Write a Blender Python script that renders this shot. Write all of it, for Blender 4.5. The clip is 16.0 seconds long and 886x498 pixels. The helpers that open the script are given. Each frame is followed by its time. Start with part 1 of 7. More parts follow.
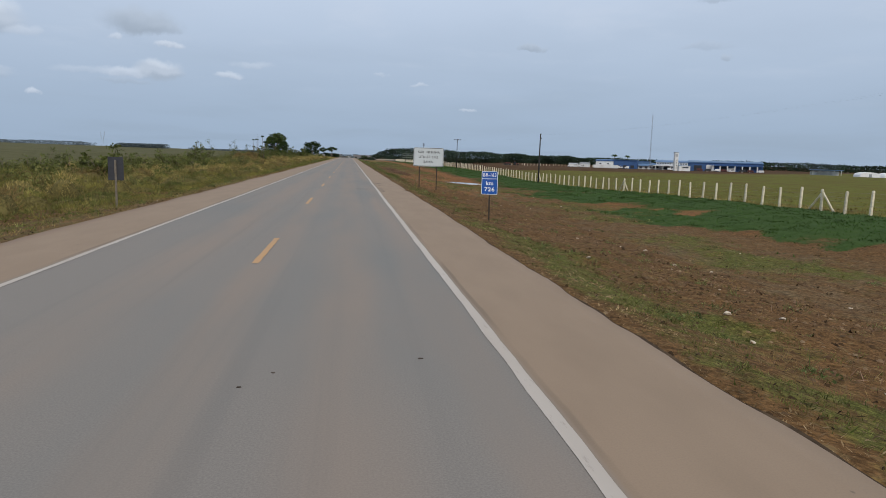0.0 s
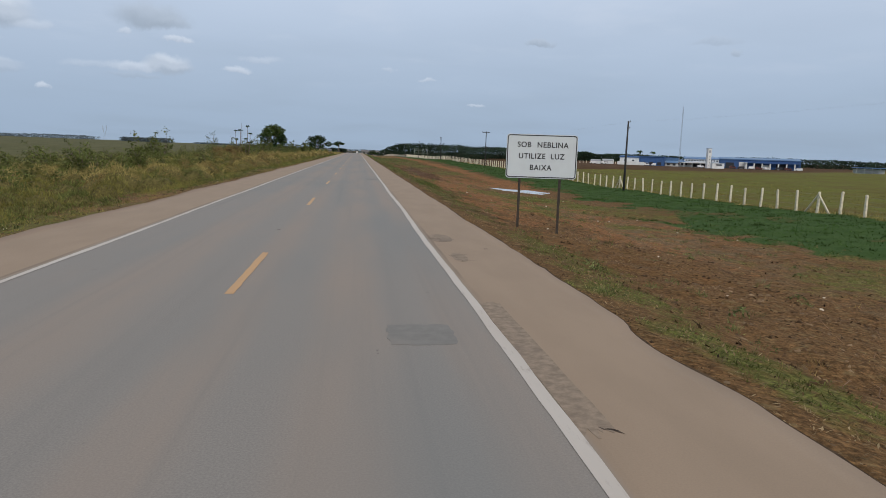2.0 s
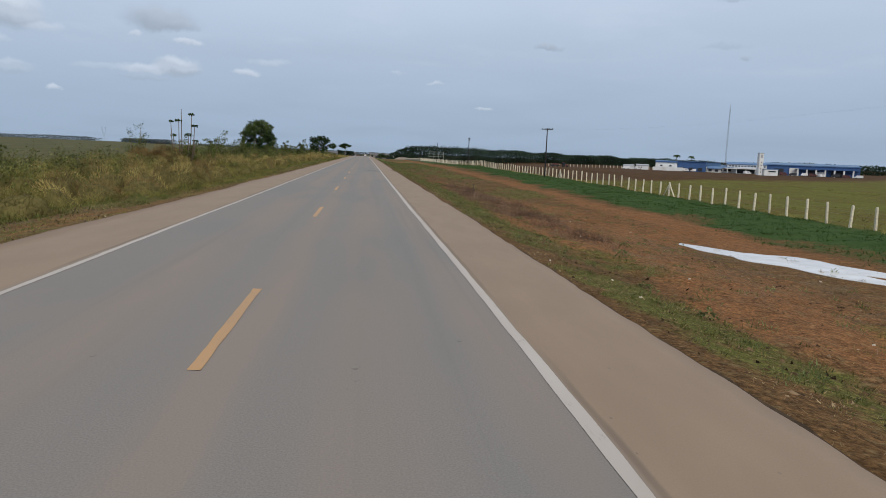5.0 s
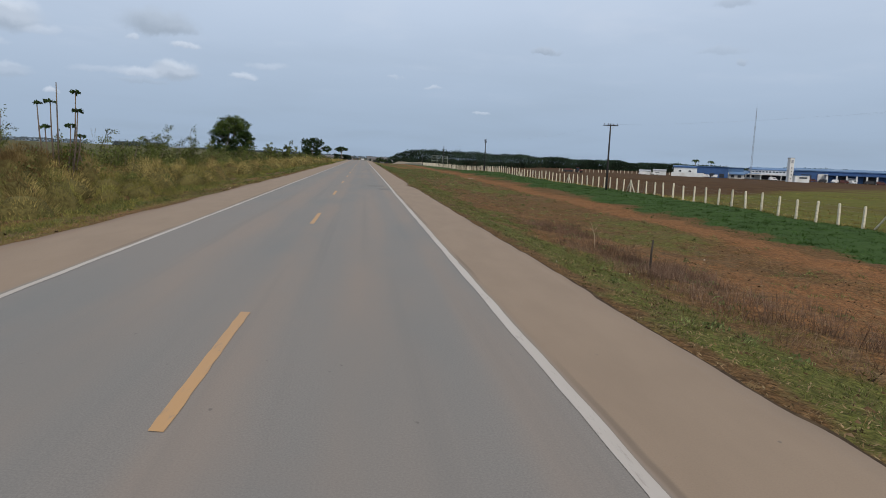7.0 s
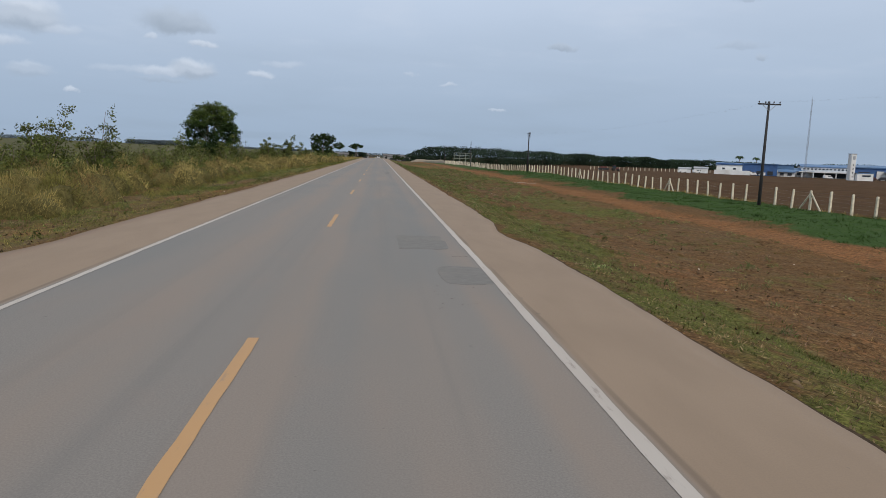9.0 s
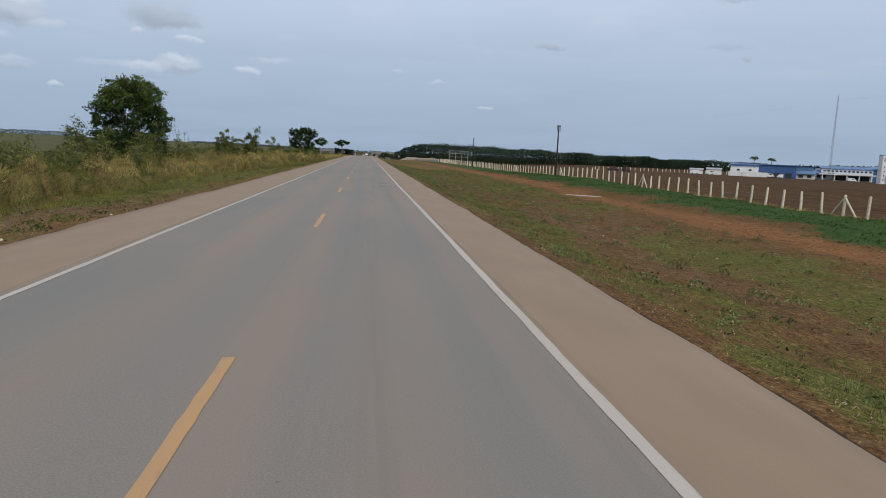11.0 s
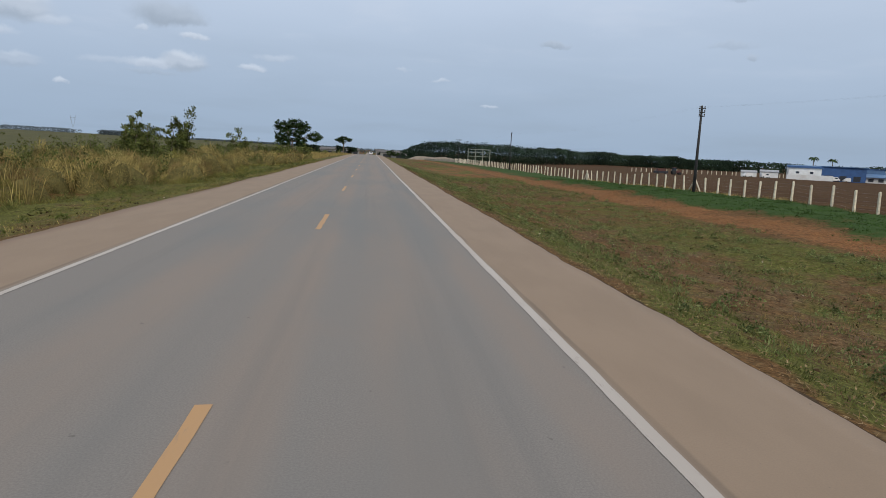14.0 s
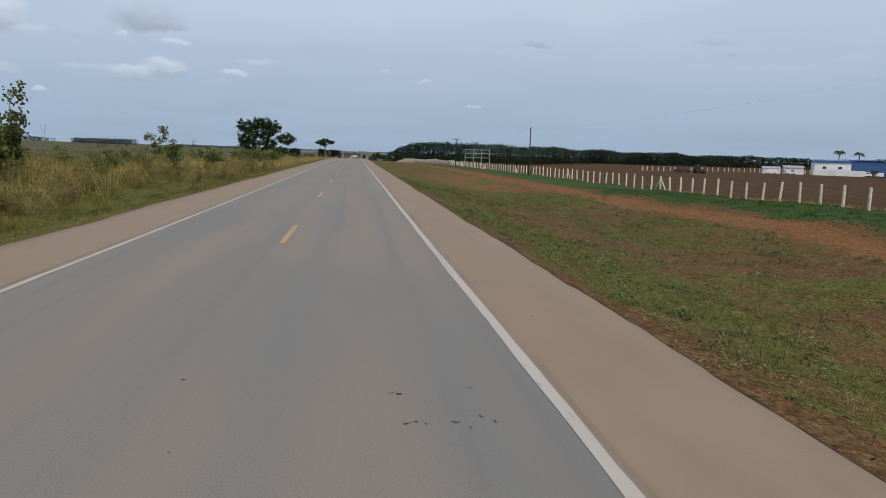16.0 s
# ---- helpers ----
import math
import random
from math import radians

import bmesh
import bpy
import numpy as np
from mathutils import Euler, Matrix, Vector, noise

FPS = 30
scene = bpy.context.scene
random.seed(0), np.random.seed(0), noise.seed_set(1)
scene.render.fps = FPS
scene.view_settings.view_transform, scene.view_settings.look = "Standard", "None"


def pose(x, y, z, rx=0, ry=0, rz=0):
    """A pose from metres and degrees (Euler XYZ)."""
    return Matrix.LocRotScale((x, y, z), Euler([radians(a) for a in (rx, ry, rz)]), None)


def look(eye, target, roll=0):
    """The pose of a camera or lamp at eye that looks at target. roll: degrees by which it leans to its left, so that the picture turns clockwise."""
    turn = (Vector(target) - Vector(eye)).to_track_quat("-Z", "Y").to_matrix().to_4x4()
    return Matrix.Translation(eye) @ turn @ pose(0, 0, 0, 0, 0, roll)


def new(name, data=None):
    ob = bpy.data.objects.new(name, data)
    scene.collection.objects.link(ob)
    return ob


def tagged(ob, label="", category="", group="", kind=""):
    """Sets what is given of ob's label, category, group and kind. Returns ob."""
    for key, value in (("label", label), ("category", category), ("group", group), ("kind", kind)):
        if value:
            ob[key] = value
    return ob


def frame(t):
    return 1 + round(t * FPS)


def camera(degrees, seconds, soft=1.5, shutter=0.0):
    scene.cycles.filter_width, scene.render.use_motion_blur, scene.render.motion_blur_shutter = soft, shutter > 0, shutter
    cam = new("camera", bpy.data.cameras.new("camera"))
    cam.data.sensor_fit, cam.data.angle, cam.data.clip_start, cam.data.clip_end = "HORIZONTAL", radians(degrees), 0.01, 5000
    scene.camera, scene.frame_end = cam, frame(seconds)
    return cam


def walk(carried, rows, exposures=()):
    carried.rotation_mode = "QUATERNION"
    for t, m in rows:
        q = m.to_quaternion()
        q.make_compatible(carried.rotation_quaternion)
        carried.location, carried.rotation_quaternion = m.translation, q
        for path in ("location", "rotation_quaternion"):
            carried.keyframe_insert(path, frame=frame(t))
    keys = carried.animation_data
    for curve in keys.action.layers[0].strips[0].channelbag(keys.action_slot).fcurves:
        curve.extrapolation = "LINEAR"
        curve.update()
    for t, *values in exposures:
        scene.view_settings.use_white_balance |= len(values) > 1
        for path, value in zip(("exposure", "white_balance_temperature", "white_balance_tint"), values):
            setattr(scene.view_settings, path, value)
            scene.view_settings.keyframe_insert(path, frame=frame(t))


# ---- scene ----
cam = camera(66.6, 16.0, soft=0.7)
PATH = [
    (0, (1.781, -13.211, 2.13), (2.058, -11.249, 1.86), 1.6),
    (0.5, (1.87, -4.349, 2.166), (2.14, -2.388, 1.883), 1.7),
    (1, (1.85, 4.813, 2.141), (2.109, 6.777, 1.863), 1.8),
    (1.5, (1.801, 13.392, 2.166), (2.062, 15.357, 1.905), 1.9),
    (2, (1.823, 22.085, 2.139), (2.079, 24.048, 1.855), 1.8),
    (2.5, (1.814, 30.629, 2.15), (2.054, 32.592, 1.854), 1.6),
    (3, (1.77, 39.33, 2.122), (2.001, 41.295, 1.833), 0.6),
    (3.5, (1.67, 47.568, 2.164), (1.904, 49.536, 1.892), 1.5),
    (4, (1.663, 56.01, 2.151), (1.901, 57.978, 1.886), 1.9),
    (6.5, (1.528, 98.841, 2.214), (1.758, 100.805, 1.918), 2.3),
    (7, (1.511, 106.897, 2.135), (1.754, 108.864, 1.871), 2.2),
    (7.5, (1.599, 115.35, 2.148), (1.836, 117.316, 1.861), 2.1),
    (8, (1.596, 123.526, 2.133), (1.825, 125.494, 1.858), 1.8),
    (8.5, (1.53, 132.034, 2.131), (1.742, 134.003, 1.849), 1.7),
    (9, (1.386, 140.245, 2.163), (1.583, 142.217, 1.889), 2.0),
    (11.5, (1.339, 181.063, 2.157), (1.578, 183.029, 1.874), 2.5),
    (12, (1.366, 188.99, 2.181), (1.598, 190.956, 1.894), 2.5),
    (12.5, (1.348, 197.458, 2.125), (1.571, 199.427, 1.849), 2.1),
    (13, (1.345, 205.672, 2.171), (1.556, 207.64, 1.884), 2.0),
    (13.5, (1.309, 214.074, 2.141), (1.522, 216.044, 1.866), 1.9),
    (14, (1.263, 222.634, 2.102), (1.487, 224.601, 1.818), 2.7),
    (14.5, (1.331, 230.799, 2.162), (1.569, 232.763, 1.866), 2.9),
    (15, (1.431, 238.641, 2.201), (1.675, 240.605, 1.914), 2.2),
    (15.5, (1.584, 247.039, 2.175), (1.833, 249.001, 1.878), 1.9),
    (16, (1.686, 255.995, 2.182), (1.947, 257.959, 1.902), 1.5),
]
walk(cam, [(t, look(e, g, r)) for t, e, g, r in PATH])

# ---------------------------------------------------------------- light
world = bpy.data.worlds.new("overcast_sky")
scene.world = world
world.use_nodes = True


def N(nt, kind, ins=(), **props):
    """A node with its inputs set: values, or sockets to link from."""
    n = nt.nodes.new(kind)
    for k, v in props.items():
        if k == "operation":
            n.operation = v
        elif k == "blend_type":
            n.blend_type = v
        elif k == "data_type":
            n.data_type = v
        elif k == "attribute_name":
            n.attribute_name = v
        elif k == "noise_dimensions":
            n.noise_dimensions = v
        elif k == "clamp":
            n.use_clamp = v
        elif k == "interpolation_type":
            n.interpolation_type = v
    for k, v in dict(ins).items():
        s = n.inputs[k]
        if isinstance(v, bpy.types.NodeSocket):
            nt.links.new(v, s)
        else:
            s.default_value = v
    return n


def mathn(nt, op, a, b=0.0, clamp=False):
    return N(nt, "ShaderNodeMath", {0: a, 1: b}, operation=op, clamp=clamp).outputs[0]


def mixc(nt, fac, a, b, how="MIX"):
    n = nt.nodes.new("ShaderNodeMix")
    n.data_type, n.blend_type = "RGBA", how
    for i, v in ((0, fac), (6, a), (7, b)):
        if isinstance(v, bpy.types.NodeSocket):
            nt.links.new(v, n.inputs[i])
        else:
            n.inputs[i].default_value = v if i == 0 else (*v[:3], 1)
    return n.outputs[2]


def noisen(nt, vec, scale, detail=4.0, rough=0.55, distort=0.0):
    return N(nt, "ShaderNodeTexNoise", {"Vector": vec, "Scale": scale, "Detail": detail, "Roughness": rough,
                                        "Distortion": distort}).outputs[0]


def ramp(nt, v, lo, hi, a=0.0, b=1.0):
    n = N(nt, "ShaderNodeMapRange", {0: v, 1: lo, 2: hi, 3: a, 4: b}, interpolation_type="SMOOTHSTEP")
    return n.outputs[0]


def mapped(nt, vec, scale=(1, 1, 1), loc=(0, 0, 0)):
    return N(nt, "ShaderNodeMapping", {"Vector": vec, "Scale": scale, "Location": loc}).outputs[0]


SUN_ELEVATION, SUN_TURN = 62.0, -140.0


def build_sky():
    nt = world.node_tree
    nt.nodes.clear()
    out = nt.nodes.new("ShaderNodeOutputWorld")
    sky = nt.nodes.new("ShaderNodeTexSky")
    sky.sky_type, sky.sun_disc = "NISHITA", False
    sky.sun_elevation, sky.sun_rotation = radians(SUN_ELEVATION), radians(SUN_TURN)
    sky.air_density, sky.dust_density = 1.0, 2.0
    co = nt.nodes.new("ShaderNodeTexCoord").outputs["Generated"]
    sep = N(nt, "ShaderNodeSeparateXYZ", {0: co})
    dx, dy, dz = sep.outputs
    # the direction laid on a flat cloud deck
    up = mathn(nt, "ADD", mathn(nt, "MAXIMUM", dz, 0.0), 0.10)
    deck = N(nt, "ShaderNodeCombineXYZ", {0: mathn(nt, "DIVIDE", dx, up), 1: mathn(nt, "DIVIDE", dy, up), 2: 0.0}).outputs[0]
    veil = noisen(nt, deck, 0.55, 5.0, 0.5, 0.3)
    fine = noisen(nt, mapped(nt, deck, (1, 1, 1), (3.7, 1.2, 0)), 1.5, 5.0, 0.55)
    clear = mixc(nt, 1.0, sky.outputs[0], (0.052, 0.052, 0.052), "MULTIPLY")
    cloud = mixc(nt, ramp(nt, dz, 0.0, 0.32), (0.350, 0.452, 0.594), (0.60, 0.70, 0.86))
    cloud = mixc(nt, ramp(nt, dz, 0.28, 0.7), cloud, (0.66, 0.70, 0.75))
    cover = ramp(nt, veil, 0.25, 0.6, 0.88, 0.98)
    col = mixc(nt, cover, clear, cloud)
    col = mixc(nt, mathn(nt, "MULTIPLY", ramp(nt, fine, 0.5, 0.75), ramp(nt, dz, 0.03, 0.25, 0.0, 0.35)), col, (0.60, 0.67, 0.79))
    # small cumulus: azimuth (degrees right of the road), height, half-widths, lit edge
    az = N(nt, "ShaderNodeMath", {0: dx, 1: dy}, operation="ARCTAN2").outputs[0]
    wob = noisen(nt, co, 34.0, 6.0, 0.62)
    wob2 = noisen(nt, mapped(nt, co, (1, 1, 1), (7, 2, 5)), 34.0, 6.0, 0.62)
    azw = mathn(nt, "ADD", az, mathn(nt, "MULTIPLY", mathn(nt, "SUBTRACT", wob, 0.5), 0.036))
    elw = mathn(nt, "ADD", mathn(nt, "ARCSINE", dz), mathn(nt, "MULTIPLY", mathn(nt, "SUBTRACT", wob2, 0.5), 0.020))
    for a, e, wa, we, kind, k in CLOUDS:
        u = mathn(nt, "DIVIDE", mathn(nt, "SUBTRACT", azw, radians(a)), radians(wa))
        v = mathn(nt, "DIVIDE", mathn(nt, "SUBTRACT", elw, radians(e)), radians(we))
        # heaped above, flatter below
        low = mathn(nt, "MULTIPLY", mathn(nt, "MINIMUM", v, 0.0), 1.5)
        vv = mathn(nt, "ADD", mathn(nt, "MAXIMUM", v, 0.0), low)
        r = mathn(nt, "SQRT", mathn(nt, "ADD", mathn(nt, "MULTIPLY", u, u), mathn(nt, "MULTIPLY", vv, vv)))
        m = ramp(nt, r, 1.15, 0.45)
        if kind == "dark":
            c = mixc(nt, ramp(nt, v, -0.6, 0.9), (0.335, 0.405, 0.50), (0.47, 0.55, 0.665))
        elif kind == "heap":
            c = mixc(nt, ramp(nt, v, -0.35, 0.15), (0.375, 0.45, 0.555), (0.50, 0.575, 0.685))
            c = mixc(nt, ramp(nt, v, 0.30, 0.85), c, (0.70, 0.765, 0.86))
        else:
            c = mixc(nt, ramp(nt, v, -0.7, 0.6), (0.46, 0.535, 0.65), (0.61, 0.685, 0.80))
        col = mixc(nt, mathn(nt, "MULTIPLY", m, k), col, c)
    bg = N(nt, "ShaderNodeBackground", {"Color": col, "Strength": 1.0})
    nt.links.new(bg.outputs[0], out.inputs[0])


# azimuth, elevation, half width, half height in degrees, kind, strength
CLOUDS = (
    (-25.6, 8.5, 2.7, 1.5, "heap", 0.95), (-23.4, 7.9, 1.4, 0.5, "pale", 0.5), (-27.4, 6.8, 1.7, 0.55, "pale", 0.7),
    (-15.9, 9.2, 2.9, 1.3, "dark", 0.9), (-14.4, 8.9, 1.6, 0.7, "dark", 0.6), (-17.5, 8.2, 0.7, 0.28, "pale", 0.65), (-13.9, 7.75, 1.25, 0.32, "pale", 0.85),
    (-14.6, 5.85, 1.75, 0.95, "heap", 0.9), (-17.0, 5.6, 2.1, 0.5, "pale", 0.75), (-20.2, 5.6, 2.0, 0.36, "pale", 0.3), (-17.0, 5.05, 2.2, 0.3, "dark", 0.35),
    (-25.7, 4.9, 1.7, 0.7, "heap", 0.45), (-23.0, 3.75, 0.62, 0.28, "pale", 0.8), (-9.5, 5.85, 1.25, 0.36, "pale", 0.8), (-7.6, 6.75, 1.8, 0.4, "pale", 0.4),
    (14.9, 8.95, 1.4, 0.42, "dark", 0.75), (28.3, 8.9, 2.0, 0.42, "dark", 0.35), (29.8, 8.05, 0.5, 0.45, "dark", 0.6), (28.9, 12.4, 1.5, 0.5, "dark", 0.5),
    (5.7, 5.75, 0.85, 0.2, "pale", 0.6), (9.8, 3.8, 0.8, 0.17, "pale", 0.6), (2.5, 6.6, 0.7, 0.2, "pale", 0.35),
)
build_sky()

sun_data = bpy.data.lights.new("sun", "SUN")
sun_data.energy, sun_data.angle, sun_data.color = 2.0, radians(25), (1.0, 0.89, 0.76)
sun = new("sun", sun_data)
sun.matrix_world = look((-40 * math.sin(radians(SUN_TURN)), -40, 90), (0, 60, 0))
scene.view_settings.exposure = 0.0


# ---------------------------------------------------------------- materials
def material(name):
    m = bpy.data.materials.new(name)
    m.use_nodes = True
    nt = m.node_tree
    b = nt.nodes["Principled BSDF"]
    return m, nt, b


def bump(nt, b, height, strength=0.3, dist=0.02):
    n = N(nt, "ShaderNodeBump", {"Strength": strength, "Distance": dist, "Height": height})
    nt.links.new(n.outputs[0], b.inputs["Normal"])


def simple(name, colour, rough=0.7, metal=0.0, vary=0.15, scale=6.0, dirt=None, relief=0.15, rand=0.0, gloss=0.4):
    """A surface with grain and stains over one base colour."""
    m, nt, b = material(name)
    co = nt.nodes.new("ShaderNodeTexCoord").outputs["Object"]
    n1 = noisen(nt, co, scale, 6.0, 0.6)
    n2 = noisen(nt, mapped(nt, co, (1, 1, 1), (5, 3, 8)), scale * 0.13, 4.0, 0.55)
    dark = tuple(c * (1 - vary) for c in colour)
    light = tuple(min(1, c * (1 + vary)) for c in colour)
    col = mixc(nt, ramp(nt, n1, 0.3, 0.7), dark, light)
    if dirt:
        col = mixc(nt, ramp(nt, n2, 0.48, 0.68, 0, 0.7), col, dirt)
    if rand:
        r = nt.nodes.new("ShaderNodeObjectInfo").outputs["Random"]
        col = mixc(nt, 1.0, col, N(nt, "ShaderNodeCombineColor", {0: ramp(nt, r, 0, 1, 1 - rand, 1 + rand),
                   1: ramp(nt, r, 0, 1, 1 - rand, 1 + rand), 2: ramp(nt, r, 0, 1, 1 - rand, 1 + rand)}).outputs[0], "MULTIPLY")
    nt.links.new(col, b.inputs["Base Color"])
    b.inputs["Roughness"].default_value, b.inputs["Metallic"].default_value = rough, metal
    b.inputs["Specular IOR Level"].default_value = gloss
    bump(nt, b, n1, relief, 0.01)
    return m


def foliage(name, colours, rough=0.6, glow=0.25, clump=0.75):
    """Leaves or blades: each island takes its own tint between the colours given."""
    m, nt, b = material(name)
    r = nt.nodes.new("ShaderNodeNewGeometry").outputs["Random Per Island"]
    cr = nt.nodes.new("ShaderNodeValToRGB")
    cr.color_ramp.elements[0].position, cr.color_ramp.elements[0].color = 0.0, (*colours[0], 1)
    cr.color_ramp.elements[1].position, cr.color_ramp.elements[1].color = 1.0, (*colours[-1], 1)
    for i, c in enumerate(colours[1:-1]):
        e = cr.color_ramp.elements.new((i + 1) / (len(colours) - 1))
        e.color = (*c, 1)
    nt.links.new(r, cr.inputs[0])
    co = nt.nodes.new("ShaderNodeTexCoord").outputs["Object"]
    big = noisen(nt, co, 0.35, 3.0)
    col = mixc(nt, ramp(nt, big, 0.3, 0.7, 0.0, 0.45), cr.outputs[0], (colours[0][0] * 1.2, colours[0][1] * 1.1, colours[0][2]))
    own = ramp(nt, noisen(nt, mapped(nt, co, (1, 1, 1), (13, 5, 2)), clump, 2.0), 0.36, 0.64, 0.52, 1.36)
    col = mixc(nt, 1.0, col, N(nt, "ShaderNodeCombineColor", {0: own, 1: own, 2: own}).outputs[0], "MULTIPLY")
    nt.links.new(col, b.inputs["Base Color"])
    b.inputs["Roughness"].default_value = rough
    b.inputs["Specular IOR Level"].default_value = 0.12
    tr = N(nt, "ShaderNodeBsdfTranslucent", {"Color": col})
    mx = N(nt, "ShaderNodeMixShader", {0: glow, 1: b.outputs[0], 2: tr.outputs[0]})
    nt.links.new(mx.outputs[0], nt.nodes["Material Output"].inputs[0])
    return m


def asphalt_material():
    m, nt, b = material("dusty_asphalt")
    co = nt.nodes.new("ShaderNodeTexCoord").outputs["Object"]
    x = N(nt, "ShaderNodeSeparateXYZ", {0: co}).outputs[0]
    wob = noisen(nt, mapped(nt, co, (1, 0.35, 1)), 0.5, 3.0)
    xw = mathn(nt, "ADD", x, mathn(nt, "MULTIPLY", mathn(nt, "SUBTRACT", wob, 0.5), 0.5))
    grain = noisen(nt, co, 55.0, 4.0, 0.7)
    patch = noisen(nt, mapped(nt, co, (1.0, 0.12, 1)), 0.8, 5.0, 0.6)
    streak = noisen(nt, mapped(nt, co, (2.2, 0.025, 1)), 1.0, 4.0, 0.6)
    blot = noisen(nt, mapped(nt, co, (1, 0.5, 1), (9, 4, 0)), 0.45, 5.0, 0.6)
    grey = mixc(nt, ramp(nt, grain, 0.25, 0.75), (0.158, 0.147, 0.137), (0.224, 0.208, 0.193))
    # reddish dust lies between and outside the wheel tracks
    def band(c, w):
        d = mathn(nt, "ABSOLUTE", mathn(nt, "SUBTRACT", xw, c))
        return ramp(nt, d, w, w * 0.25)
    dust = mathn(nt, "MAXIMUM", mathn(nt, "MAXIMUM", band(1.75, 0.75), band(-1.5, 0.85)), mathn(nt, "MAXIMUM", band(0.25, 0.55), band(3.1, 0.45)))
    dust = mathn(nt, "MULTIPLY", dust, ramp(nt, patch, 0.3, 0.7, 0.35, 1.0))
    col = mixc(nt, mathn(nt, "MULTIPLY", dust, 0.52), grey, (0.248, 0.194, 0.156))
    col = mixc(nt, ramp(nt, streak, 0.50, 0.75, 0.0, 0.28), col, (0.125, 0.122, 0.120))
    col = mixc(nt, ramp(nt, blot, 0.55, 0.75, 0.0, 0.35), col, (0.22, 0.18, 0.155))
    # a cooler, bluer tone lies over the asphalt in long blurred fields
    cool = noisen(nt, mapped(nt, co, (0.5, 0.10, 1), (3, 8, 0)), 0.6, 3.0)
    col = mixc(nt, ramp(nt, cool, 0.46, 0.68, 0.0, 0.5), col, (0.148, 0.158, 0.160))
    # the shoulders carry a browner, finer surface
    sh = noisen(nt, mapped(nt, co, (1, 0.3, 1)), 1.4, 5.0)
    shoulder = mixc(nt, ramp(nt, sh, 0.3, 0.7), (0.238, 0.178, 0.127), (0.264, 0.198, 0.142))
    shoulder = mixc(nt, ramp(nt, grain, 0.35, 0.75, 0.0, 0.25), shoulder, (0.17, 0.125, 0.10))
    ax = mathn(nt, "ABSOLUTE", mathn(nt, "ADD", x, mathn(nt, "MULTIPLY", mathn(nt, "SUBTRACT", sh, 0.5), 0.10)))
    col = mixc(nt, ramp(nt, ax, 3.50, 3.64), col, shoulder)
    # dark seam where the two surfacings meet
    seam = ramp(nt, mathn(nt, "ABSOLUTE", mathn(nt, "SUBTRACT", ax, 3.64)), 0.055, 0.012)
    seam = mathn(nt, "MULTIPLY", seam, ramp(nt, noisen(nt, mapped(nt, co, (0.2, 0.15, 1)), 1.0, 3.0), 0.4, 0.6, 0.05, 0.45))
    col = mixc(nt, seam, col, (0.085, 0.068, 0.058))
    # dry earth creeps over the outer edge
    col = mixc(nt, ramp(nt, ax, 5.34, 5.7, 0.0, 0.6), col, (0.20, 0.135, 0.09))
    # dark specks of loose chips and oil
    speck = noisen(nt, mapped(nt, co, (1, 0.7, 1)), 4.2, 3.0, 0.6)
    col = mixc(nt, ramp(nt, speck, 0.715, 0.76, 0.0, 0.55), col, (0.075, 0.068, 0.062))
    nt.links.new(col, b.inputs["Base Color"])
    b.inputs["Roughness"].default_value = 0.82
    b.inputs["Specular IOR Level"].default_value = 0.3
    bump(nt, b, grain, 0.25, 0.006)
    return m


def paint_line(name, colour, bare):
    m, nt, b = material(name)
    co = nt.nodes.new("ShaderNodeTexCoord").outputs["Object"]
    wear = noisen(nt, mapped(nt, co, (6, 1.2, 1)), 1.6, 6.0, 0.7)
    dusty = noisen(nt, mapped(nt, co, (1, 0.3, 1)), 0.7, 3.0)
    grain = noisen(nt, co, 40.0, 3.0)
    col = mixc(nt, ramp(nt, dusty, 0.35, 0.7, 0.05, 0.45), colour, bare)
    col = mixc(nt, ramp(nt, wear, 0.56, 0.72, 0.0, 0.7), col, (0.20, 0.17, 0.15))
    nt.links.new(col, b.inputs["Base Color"])
    b.inputs["Roughness"].default_value = 0.7
    bump(nt, b, grain, 0.15, 0.004)
    return m


